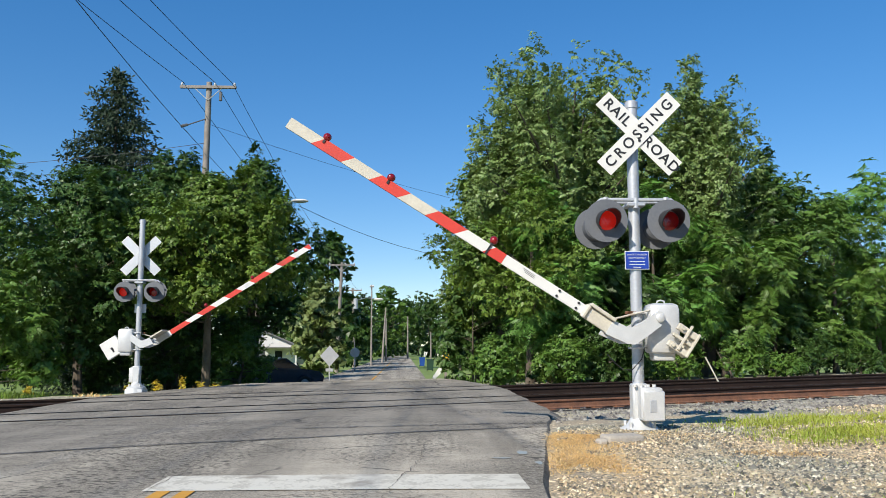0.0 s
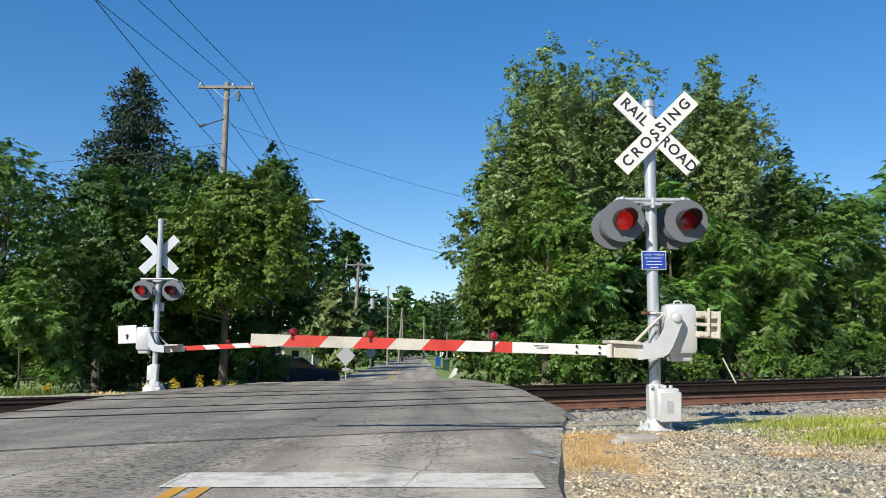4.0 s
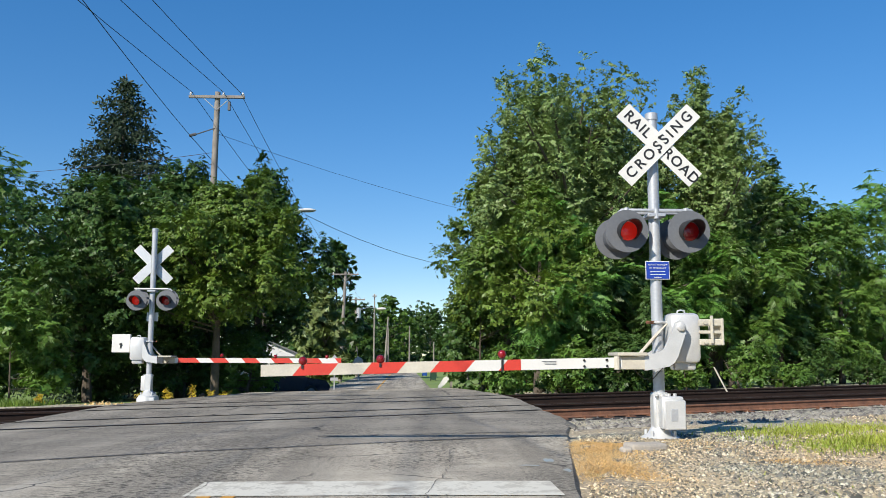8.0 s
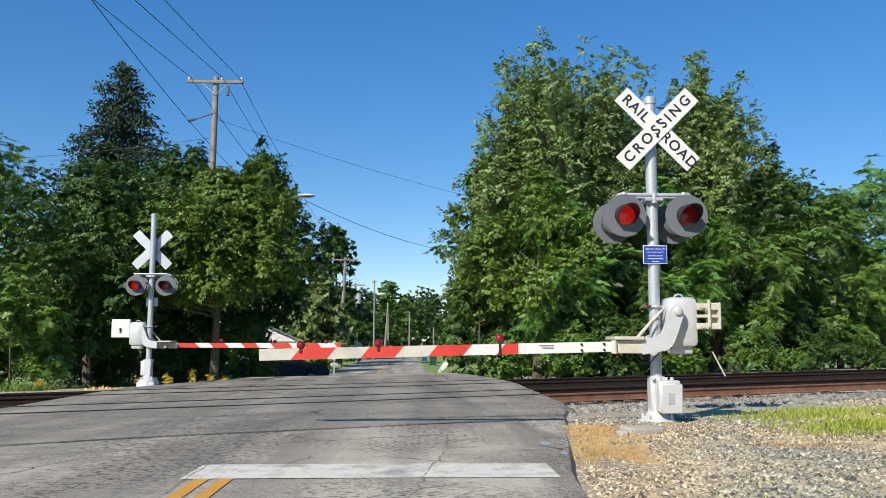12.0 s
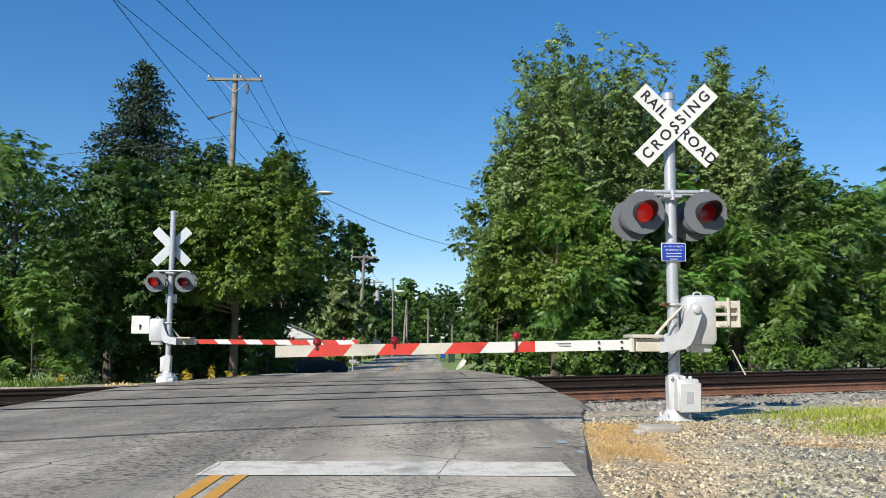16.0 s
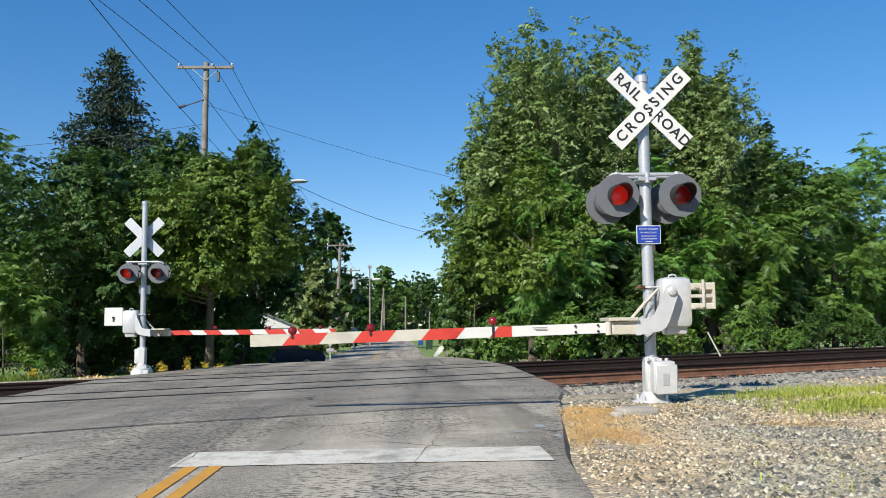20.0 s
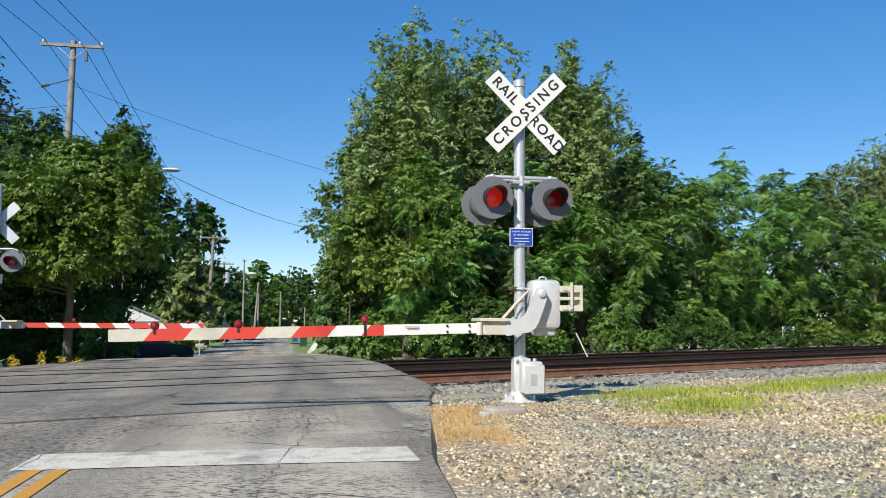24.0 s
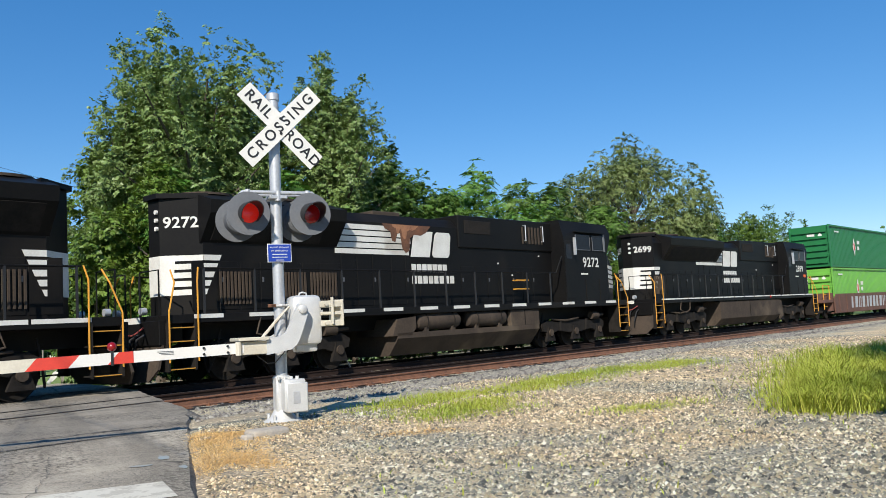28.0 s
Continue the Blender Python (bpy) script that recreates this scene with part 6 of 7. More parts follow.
poles()
street_things()
car(-6.2, 39.6, 20, CAR_BLUE, "dark blue car parked beyond the crossing")
COMING_CAR = car(-5.2, 112, -90, CAR_GREY, "dark grey car coming down the street towards the crossing", "moving_car")
car(-12.0, 101, 4, CAR_BEIGE, "beige sedan parked beside the white house")
house(-17.2, 99, 12, 8.0, 11, 2.6, 4.3, "small white house with a grey gable roof")
house(6.2, 245, 0, 6.0, 8, 2.8, 4.6, "distant white house at the end of the street")
yellow_machine()
for k, (x, y, h) in enumerate(((-9.9, 23.3, 0.34), (-6.7, 24.0, 0.4), (-6.1, 24.2, 0.45), (-5.6, 24.1, 0.3), (-5.1, 24.3, 0.28), (-7.4, 23.9, 0.3))):
    tree_thing("yellow_weed", x, y, 0.02, h, 0.14, 40, 0.16, WEED_YELLOW, "yellowed leafy weed in the sun before the dark trees", 500 + k, 3, 0.01, "weed", "yellow weeds", clump=6, spread=0.08)
weeds(-8.6, -4.4, 22.7, 23.5, 260, 0.17, STRAW, "dry_weeds", "dry straw-coloured weeds along the far road edge", 3, 0.6, 0.03)
weeds(-14, -9.6, 22.4, 24.0, 2600, 0.26, LEAF_YELLOW, "grass_verge", "green grass beside the far gate", 4)


# ---------------------------------------------------------------- train
LOCO_BLACK = material("sooty black locomotive paint", (0.006, 0.006, 0.0065), (0.010, 0.0095, 0.009), 0.5, scale=0.8, fine=14, bump=0.05, c3=(0.016, 0.014, 0.012), stain=0.12, spec=0.10)
GRIME = material("brown road grime", (0.075, 0.056, 0.042), (0.042, 0.033, 0.026), 0.9, spec=0.2, scale=1.6, fine=18, bump=0.3, c3=(0.11, 0.085, 0.06), stain=0.1)
DARK_GRIME = material("oily black running gear", (0.010, 0.009, 0.008), (0.022, 0.018, 0.015), 0.85, spec=0.2, scale=3, fine=18, bump=0.3)
LOCO_WHITE = material("dusty white stripe", (0.70, 0.69, 0.64), (0.56, 0.54, 0.49), 0.55, scale=2, fine=25, bump=0.04, c3=(0.42, 0.38, 0.32), stain=0.08)
LOCO_YELLOW = material("orange-yellow handrail paint", (0.62, 0.30, 0.03), (0.5, 0.23, 0.03), 0.55, fine=40, bump=0.04)
LOCO_GLASS = material("dark cab glass", (0.014, 0.017, 0.022), (0.02, 0.024, 0.03), 0.25, metal=0.0, spec=0.06, bump=0)
RUSTY_PATCH = material("scorched rusty patch", (0.17, 0.07, 0.035), (0.08, 0.04, 0.025), 0.85, scale=3, fine=20, bump=0.2)
BARE_RUST = material("bare orange rust", (0.36, 0.17, 0.085), (0.2, 0.09, 0.05), 0.85, scale=3, fine=20, bump=0.2)
HEADLIGHT = material("lit headlight", (0.9, 0.88, 0.8), (0.9, 0.88, 0.8), 0.2, bump=0, emit=(1.0, 0.93, 0.8), power=1.2)
CABLE_RED = material("faded red cable", (0.32, 0.06, 0.05), (0.24, 0.05, 0.045), 0.7, bump=0.05)
ORANGE = material("orange plate", (0.72, 0.13, 0.03), (0.62, 0.11, 0.03), 0.6, bump=0.05)
GREEN_DARK = material("deep green container paint", (0.012, 0.16, 0.045), (0.012, 0.13, 0.04), 0.5, scale=1, fine=14, bump=0.05)
GREEN_LIGHT = material("bright green container paint", (0.16, 0.42, 0.06), (0.13, 0.36, 0.05), 0.5, scale=1, fine=14, bump=0.05)
WELL_BROWN = material("oxide brown well car", (0.14, 0.065, 0.045), (0.09, 0.045, 0.032), 0.8, scale=1.2, fine=18, bump=0.2)
TRAIN = []
SPEED = 25.44
WHEEL = [None]


def wheelset_mesh():
    b = Build()
    for y in (-0.75, 0.75):
        e = 1 if y > 0 else -1
        b.tube([(0, y + e * 0.065, 0.53), (0, y - e * 0.06, 0.53)], [0.52, 0.53], 24)
        b.tube([(0, y - e * 0.06, 0.53), (0, y - e * 0.085, 0.53)], [0.565, 0.555], 24)
    b.cyl((0, -1.15, 0.53), (0, 1.15, 0.53), 0.09, n=10)
    return b.mesh("wheelset", DARK_GRIME, True)


def truck(g, x):
    t = part("truck", Build().box(x - 1.9, x + 1.9, -0.6, 0.6, 0.55, 0.95, 0.03), DARK_GRIME, g, "three-axle truck caked in grime")
    for side in (-1, 1):
        fr = [(-2.15, 0.62), (-2.2, 0.86), (-1.9, 1.02), (-1.2, 0.92), (-0.6, 1.0), (0.6, 1.0), (1.2, 0.92), (1.9, 1.02), (2.2, 0.86), (2.15, 0.62), (1.55, 0.52), (1.2, 0.62), (0.4, 0.52), (-0.4, 0.52), (-1.2, 0.62), (-1.55, 0.52)]
        b = Build().prism([(x + a, c) for a, c in fr], lambda a, c, d: (a, side * 1.02 + d * side, c), 0.13)
        part("side_frame", b, DARK_GRIME, t)
        for ax in (-1.75, 0.0, 1.75):
            j = Build().prism([(x + ax - 0.30, 0.24), (x + ax - 0.16, 0.62), (x + ax - 0.12, 0.76), (x + ax + 0.12, 0.76), (x + ax + 0.16, 0.62), (x + ax + 0.30, 0.24)], lambda a, c, d: (a, side * 1.10 + d * side, c), 0.10)
            part("journal_box", j, DARK_GRIME, t)
            part("journal_cap", Build().cyl((x + ax, side * 1.18, 0.55), (x + ax, side * 1.25, 0.55), 0.13, n=14), GRIME, t, smooth=True)
        for ax in (-1.0, 0.85):
            part("spring", Build().cyl((x + ax, side * 1.1, 0.6), (x + ax, side * 1.1, 1.0), 0.10, n=10), DARK_GRIME, t)
        part("brake_cylinder", Build().tube([(x + 1.15, side * 1.2, 1.12), (x + 1.6, side * 1.2, 1.12), (x + 1.65, side * 1.2, 1.12), (x + 2.1, side * 1.2, 1.14)], [0.15, 0.15, 0.05, 0.04], 12), GRIME, t, smooth=True)
        part("brake_rod", Build().tube([(x - 1.6, side * 1.16, 1.05), (x - 0.7, side * 1.2, 0.98), (x + 0.2, side * 1.2, 1.06)], 0.035, 6), GRIME, t)
        part("sand_pipe", Build().tube([(x - 2.1, side * 1.1, 1.3), (x - 2.2, side * 1.1, 0.8), (x - 2.35, side * 0.9, 0.25)], 0.03, 6), DARK_GRIME, t)
    if WHEEL[0] is None:
        WHEEL[0] = wheelset_mesh()
    for ax in (-1.75, 0.0, 1.75):
        part("wheelset", WHEEL[0], None, t, m=pose(x + ax, 0, 0))


def decal(g, body, name, x0, x1, z0, z1, y, mat, side, slant=0.0):
    """A thin coloured plate on the side of a body."""
    b = Build().prism([(x0, z0), (x1, z0), (x1 + slant, z1), (x0 + slant, z1)], lambda a, c, d: (a, side * (y + d), c), 0.006)
    return part(name, b, mat, body)


def side_text(body, text, size, x, y, z, side, bold=0.01, mat=None, squeeze=1.0):
    me = text_mesh(text, size, mat or LOCO_WHITE, "lettering", bold=bold, spacing=1.08, squeeze=squeeze)
    part("lettering", me, None, body, m=pose(x, side * (y + 0.006), z, 90, 0, 0 if side < 0 else 180))


def rail_run(g, pts, mat, name="handrail", r=0.021):
    return part(name, Build().tube(pts, r, 6), mat, g)


def locomotive(s0, back, kind, number, label):
    g = thing("locomotive", 0, 0, 0, label=label, category="locomotive", group="locomotives of the train")
    HW, HT = 0.93, 4.42
    # frame and walkway
    fr = Build().box(-10.6, 10.4, -1.52, 1.52, 1.42, 1.62, 0.01).box(-10.2, 10.0, -0.55, 0.55, 1.0, 1.42)
    frame_ob = part("underframe", fr, LOCO_BLACK, g)
    for side in (-1, 1):
        x = -9.9
        while x < 9.6:
            w = 1.25 if kind != "b" else 0.8
            part("sill_stripe", Build().box(x, x + w, side * 1.521 - 0.004, side * 1.521 + 0.004, 1.52 if kind != "c" else 1.56, 1.615), LOCO_WHITE, frame_ob)
            x += w + (0.06 if kind != "b" else 0.75)
    # long hood with chamfered roof
    x0, x1 = -9.23, 5.9
    prof = [(-HW, 1.62), (-HW, HT - 0.28), (-HW + 0.25, HT), (HW - 0.25, HT), (HW, HT - 0.28), (HW, 1.62)]
    hood = part("long_hood", Build().prism(prof, lambda a, c, d: (x0 + d, a, c), x1 - x0), LOCO_BLACK, g, "black long hood with doors and white lettering")
    # hood doors, seams and grilles
    for side in (-1, 1):
        x = -9.6
        k = 0
        while x < 5.2:
            w = 0.62 if k % 3 else 0.78
            top = 3.4 if -5 < x < 0.4 else 2.9
            part("hood_door", Build().box(x + 0.03, x + w - 0.03, side * HW - 0.012, side * HW + 0.014, 1.72, top, 0.006), LOCO_BLACK, hood)
            if k % 2:
                part("door_latch", Build().box(x + 0.08, x + 0.13, side * (HW + 0.012) - 0.012, side * (HW + 0.012) + 0.012, 2.4, 2.52), DARK_GREY, hood)
            x += w
            k += 1
        for gx in (-8.8, -7.0, -5.9) if kind != "c" else (-9.4,):
            for j in range(9):
                part("louvre", Build().box(gx + j * 0.11, gx + j * 0.11 + 0.05, side * (HW + 0.03) - 0.02, side * (HW + 0.03) + 0.02, 1.85, 2.65), GRIME, hood)
        for bx, bz in ((-4.3, 4.0), (-2.2, 3.95), (-0.6, 3.2), (2.5, 3.0), (3.3, 2.6), (5.0, 3.3)):
            decal(g, hood, "warning_label", bx, bx + 0.09, bz, bz + 0.05, HW + 0.016, SIGN_WHITE, side)
    # equipment on the roof
    part("equipment_box", Build().box(0.45, 5.9, -HW - 0.06, HW + 0.06, 3.5, HT + 0.16, 0.04), LOCO_BLACK, hood)
    for side in (-1, 1):
        part("intake_grille", Build().box(0.75, 2.15, side * (HW + 0.06) - 0.02, side * (HW + 0.06) + 0.02, 3.98, 4.42, 0.01), DARK_GRIME, hood, "dark air intake grille")
        for j in range(7):
            part("filter_slat", Build().box(4.0 + 0.2 * j, 4.08 + 0.2 * j, side * (HW + 0.07) - 0.02, side * (HW + 0.07) + 0.02, 3.75, 4.35), GRIME, hood)
    part("exhaust_duct", Build().box(-2.9, -1.7, -0.4, 0.4, HT, HT + 0.17, 0.03), GRIME, hood)
    if kind == "b":
        burn = [(-3.05, 4.13), (-2.95, 3.98), (-2.72, 3.90), (-2.66, 3.62), (-2.52, 3.58), (-2.42, 3.84), (-2.30, 3.86), (-2.22, 3.40), (-2.08, 3.26), (-1.92, 3.34), (-1.86, 3.72), (-1.66, 3.84), (-1.36, 3.82), (-1.12, 3.92), (-0.98, 4.05), (-0.88, 4.13)]
        for side in (-1, 1):
            part("scorch_mark", Build().prism(burn, lambda a, c, d: (a, side * (HW + 0.022 + d), c), 0.004), RUSTY_PATCH, hood, "burnt rusty mark below the exhaust")
            core = [(-2.5 + (a + 2.5) * 0.55 + 0.15, 4.12 - (4.13 - c) * 0.5) for a, c in burn]
            part("scorch_mark", Build().prism(core, lambda a, c, d: (a, side * (HW + 0.027 + d), c), 0.003), BARE_RUST, hood)
    # radiator wings
    ra, rb = (-9.3, -4.9) if kind != "c" else (-8.4, -2.6)
    for side in (-1, 1):
        wing = [(side * HW, 3.35), (side * 1.42, 4.02), (side * 1.46, 4.34), (side * 0.6, 4.60), (side * 0.2, 4.60), (side * 0.2, 3.35)]
        part("radiator_wing", Build().prism(wing, lambda a, c, d: (ra + d, a, c), rb - ra), LOCO_BLACK, hood)
        for j in range(2 if kind != "c" else 1):
            xx = ra + 0.25 + j * 1.8
            m = Build().prism([(side * 0.99, 3.42), (side * 1.39, 3.97), (side * 1.405, 3.96), (side * 1.005, 3.41)], lambda a, c, d: (xx + d, a, c), 1.65 if kind != "c" else 5.2)
            part("radiator_intake", m, DARK_GRIME, hood)
    for fx in (-8.6, -6.4):
        part("fan_hatch", Build().cyl((fx, 0, 4.59), (fx, 0, 4.65), 0.75, n=24), GRIME, hood)
    # emblem: bars and two plain blocks, and two lines of bars below
    for side in (-1, 1):
        a, b = (-4.97, 0.0)
        flip = 1 if side < 0 else -1
        X = lambda p: (a + p) if side < 0 else (b - p)
        for j in range(5):
            z = 3.20 + 0.178 * j
            p0, p1 = 0.0 + 0.03 * j, 3.02 + 0.05 * j
            decal(g, hood, "emblem_bar", min(X(p0), X(p1)), max(X(p0), X(p1)), z, z + 0.142, HW + 0.015, LOCO_WHITE, side)
        blocks = (((3.10, 3.16), (3.98, 3.16), (4.18, 3.96), (3.30, 3.96)), ((4.10, 3.24), (4.18, 3.16), (4.86, 3.16), (4.95, 3.26), (5.04, 3.86), (4.96, 3.96), (4.36, 3.96), (4.26, 3.86)))
        for q in blocks:
            part("emblem_block", Build().prism([(X(u), w) for u, w in q], lambda p, c, d: (p, side * (HW + 0.015 + d), c), 0.006), LOCO_WHITE, hood)
        for z, n, wid in ((2.70, 7, 0.20), (2.34, 8, 0.20)):
            for j in range(n):
                p0 = 3.12 + j * (0.243 if n == 7 else 0.256)
                decal(g, hood, "lettering_bar", min(X(p0), X(p0 + wid)), max(X(p0), X(p0 + wid)), z, z + 0.24, HW + 0.016, LOCO_WHITE, side)
    # rear end: narrow face between two bevelled corners, white with dark bars, number on the bevel
    part("hood_end", Build().prism([(-9.23, -HW), (-10.0, -0.25), (-10.0, 0.25), (-9.23, HW)], lambda a, b, c: (a, b, 1.62 + c), HT - 1.6), LOCO_BLACK, hood, "bevelled end of the long hood")
    part("hood_cap", Build().prism([(-9.1, -1.02), (-10.1, -0.3), (-10.1, 0.3), (-9.1, 1.02)], lambda a, b, c: (a, b, HT + 0.02 + c), 0.12), LOCO_BLACK, hood)
    part("rear_panel", Build().box(-10.014, -9.99, -0.25, 0.25, 2.10, 3.06), LOCO_WHITE, hood, "white panel on the hood end")
    for side in (-1, 1):
        bevel = lambda u, z, d: (-10.0 + 0.77 * u - 0.66 * d, side * (0.25 + 0.68 * u + 0.75 * d), z)
        part("rear_stripe", Build().prism([(0.0, 2.10), (0.26, 2.10), (0.36, 3.06), (0.0, 3.06)], bevel, 0.012), LOCO_WHITE, hood)
        for j in range(5):
            z, w = 2.10 + 0.205 * j, 0.05 + 0.1 * j
            part("rear_stripe", Build().prism([(0.2, z), (1.0, z), (1.0, z + 0.135), (0.2, z + 0.135)], bevel, 0.010), LOCO_WHITE, hood)
            part("rear_stripe", Build().prism([(-9.23, z), (-9.23 + w, z), (-9.17 + w, z + 0.135), (-9.23, z + 0.135)], lambda a, c, d: (a, side * (HW + 0.012 + d), c), 0.01), LOCO_WHITE, hood)
        if kind != "a":
            me = text_mesh(number, 0.37, LOCO_WHITE, "lettering", bold=0.007, spacing=1.05, squeeze=1.12)
            part("lettering", me, None, hood, m=pose(*bevel(0.5, 3.84, 0.014), 90, 0, -41.4 if side < 0 else 221.4))
    for z in (3.72, 3.92, 4.12):
        part("marker_lamp", Build().cyl((-10.06, -0.16, z), (-9.98, -0.16, z), 0.055, n=10), SIGN_WHITE, hood)
    # cab with sloping windscreen and wide nose
    cw = 1.52
    cabm = Build()
    inset = lambda z: 0.16 * max(0.0, z - 4.05) / 0.61
    for outline in ([(5.9, 1.62), (9.0, 1.62), (9.0, 3.42), (9.05, 3.52), (9.31, 4.05), (5.9, 4.05)], [(5.9, 4.05), (9.31, 4.05), (9.42, 4.28), (9.30, 4.62), (5.9, 4.66)]):
        n = len(outline)
        k = len(cabm.v)
        cabm.v += [(xx, -(cw - inset(z)), z) for xx, z in outline] + [(xx, cw - inset(z), z) for xx, z in outline]
        cabm.f += [tuple(k + i for i in range(n)), tuple(k + i for i in reversed(range(n, 2 * n)))] + [(k + i, k + n + i, k + n + (i + 1) % n, k + (i + 1) % n) for i in range(n)]
    cab = part("cab", cabm, LOCO_BLACK, g, "wide black cab with white roof front")
    part("cab_roof_front", Build().prism([(9.43, 4.28), (9.44, 4.32), (9.32, 4.64), (9.28, 4.64)], lambda a, z, d: (a, -1.36 + d, z), 2.72), LOCO_WHITE, cab, "white panel over the windscreen")
    part("number_board", Build().box(9.36, 9.45, -1.2, -0.45, 4.36, 4.56), SIGN_BACK, cab)
    part("number_board", Build().box(9.36, 9.45, 0.45, 1.2, 4.36, 4.56), SIGN_BACK, cab)
    for yy in (-0.82, 0.82):
        me = text_mesh(number, 0.2, BLACK, "lettering", bold=0.008)
        part("lettering", me, None, cab, m=pose(9.455, yy, 4.455, 90, 0, 90))
    for yy in (-0.14, 0.14):
        part("headlight", Build().cyl((9.36, yy, 4.45), (9.47, yy, 4.45), 0.09, n=14), SIGN_WHITE, cab)
    for ya, yb in ((-1.25, -0.12), (0.12, 1.25)):
        ws = Build()
        ws.add([(9.10, ya, 3.60), (9.10, yb, 3.60), (9.40, yb, 4.22), (9.40, ya, 4.22), (9.07, ya, 3.60), (9.07, yb, 3.60), (9.37, yb, 4.22), (9.37, ya, 4.22)], [(0, 1, 2, 3), (7, 6, 5, 4), (0, 4, 5, 1), (1, 5, 6, 2), (2, 6, 7, 3), (3, 7, 4, 0)])
        w = part("windscreen", ws, LOCO_GLASS, cab, "dark blue reflecting windscreen")
        fb = Build()
        cs = [(9.09, ya), (9.09, yb)]
        fb.tube([(9.10, ya, 3.60), (9.10, yb, 3.60), (9.41, yb, 4.22), (9.41, ya, 4.22), (9.10, ya, 3.60)], 0.022, 6)
        part("windscreen_frame", fb, SIGN_BACK, w)
        part("wiper", Build().tube([(9.2, (ya + yb) / 2, 3.72), (9.34, (ya + yb) / 2 + 0.3, 4.05)], 0.012, 5), BLACK, w)
    for side in (-1, 1):
        for xa, xb in ((6.75, 7.75), (7.95, 8.75)):
            w = part("side_window", Build().box(xa, xb, side * 1.525 - 0.01, side * 1.525 + 0.008, 3.56, 4.12, 0.004), LOCO_GLASS, cab, "dark sliding side window")
            part("window_frame", Build().tube([(xa, side * 1.535, 3.56), (xb, side * 1.535, 3.56), (xb, side * 1.53, 4.12), (xa, side * 1.53, 4.12), (xa, side * 1.535, 3.56)], 0.018, 6), DARK_GREY, w)
        part("sun_visor", Build().box(6.7, 8.8, side * 1.53 - 0.1, side * 1.53 + 0.12, 4.22, 4.26), LOCO_BLACK, cab)
        part("wind_deflector", Build().box(6.45, 6.5, side * 1.66 - 0.06, side * 1.66 + 0.06, 3.35, 4.0, 0.004), SIGN_BACK, cab, "pale mirror by the cab window")
        part("window_post", Build().box(8.78, 8.86, side * 1.54 - 0.02, side * 1.54 + 0.02, 3.52, 4.2), DISC_GREY, cab)
        side_text(cab, number, 0.58 if kind == "a" else 0.50, 7.3 if kind == "a" else 7.75, 1.53, 3.08, side, bold=0.010, squeeze=1.1)
        if kind != "b":
            decal(g, cab, "orange_plate", 8.35, 8.75, 2.60, 2.76, 1.526, ORANGE, side)
        decal(g, cab, "lettering_bar", 7.0, 7.5, 2.62, 2.68, 1.526, LOCO_WHITE, side)
        for dx in (6.1, 7.3, 8.3):
            part("cab_seam", Build().box(dx, dx + 0.03, side * 1.526 - 0.006, side * 1.526 + 0.006, 1.66, 2.45), DARK_GRIME, cab)
        part("cab_door", Build().box(5.92, 6.5, side * 1.53 - 0.012, side * 1.53 + 0.012, 1.75, 3.9, 0.01), LOCO_BLACK, cab)
        part("door_window", Build().box(6.03, 6.4, side * 1.545 - 0.01, side * 1.545 + 0.006, 3.2, 3.75, 0.004), LOCO_GLASS, cab)
        for hx in (4.1, 5.2):
            rail_run(g, [(hx, side * 1.0, 3.85), (hx, side * 1.1, 3.85), (hx, side * 1.1, 4.4), (hx, side * 1.0, 4.4)], SIGN_BACK, "grab_iron", 0.02)
    # nose
    nb = Build()
    pts = [(9.0, 1.62), (9.0, 3.50), (10.25, 3.12), (10.32, 3.0), (10.32, 1.62)]
    w0, w1 = 1.50, 0.92
    nb.v = [(xx, -(w0 if xx < 9.5 else w1), z) for xx, z in pts] + [(xx, (w0 if xx < 9.5 else w1), z) for xx, z in pts]
    nb.f = [tuple(range(5)), tuple(reversed(range(5, 10)))] + [(i, 5 + i, 5 + (i + 1) % 5, (i + 1) % 5) for i in range(5)]
    nose = part("nose", nb, LOCO_BLACK, g, "tapered black nose with white bars")
    for j in range(5):
        z = 2.12 + 0.19 * j
        part("nose_stripe", Build().box(10.322, 10.334, -0.92, 0.92, z, z + 0.125), LOCO_WHITE, nose)
        for side in (-1, 1):
            b = Build().prism([(10.32, side * 0.925), (9.05, side * 1.505), (9.05, side * 1.52), (10.33, side * 0.94)], lambda a, y, d: (a, y, z + d), 0.125)
            part("nose_stripe", b, LOCO_WHITE, nose)
    part("emblem_panel", Build().box(10.334, 10.342, -0.30, 0.30, 2.05, 3.08), LOCO_WHITE, nose)
    part("emblem_shape", Build().prism([(-0.10, 2.15), (0.02, 2.5), (-0.08, 2.75), (0.02, 2.98), (0.12, 2.98), (0.16, 2.7), (0.08, 2.45), (0.14, 2.15), (0.05, 2.15), (0.0, 2.38)], lambda a, z, d: (10.342 + d, a, z), 0.006), BLACK, nose)
    part("nose_plate", Build().box(9.75, 9.76, 0.3, 0.9, 3.26, 3.40, m=pose(0.2, 0, 0.02, 0, 0, 0)), ORANGE, nose)
    part("nose_light", Build().box(9.8, 9.9, -0.5, -0.4, 3.2, 3.3), LOCO_YELLOW, nose)
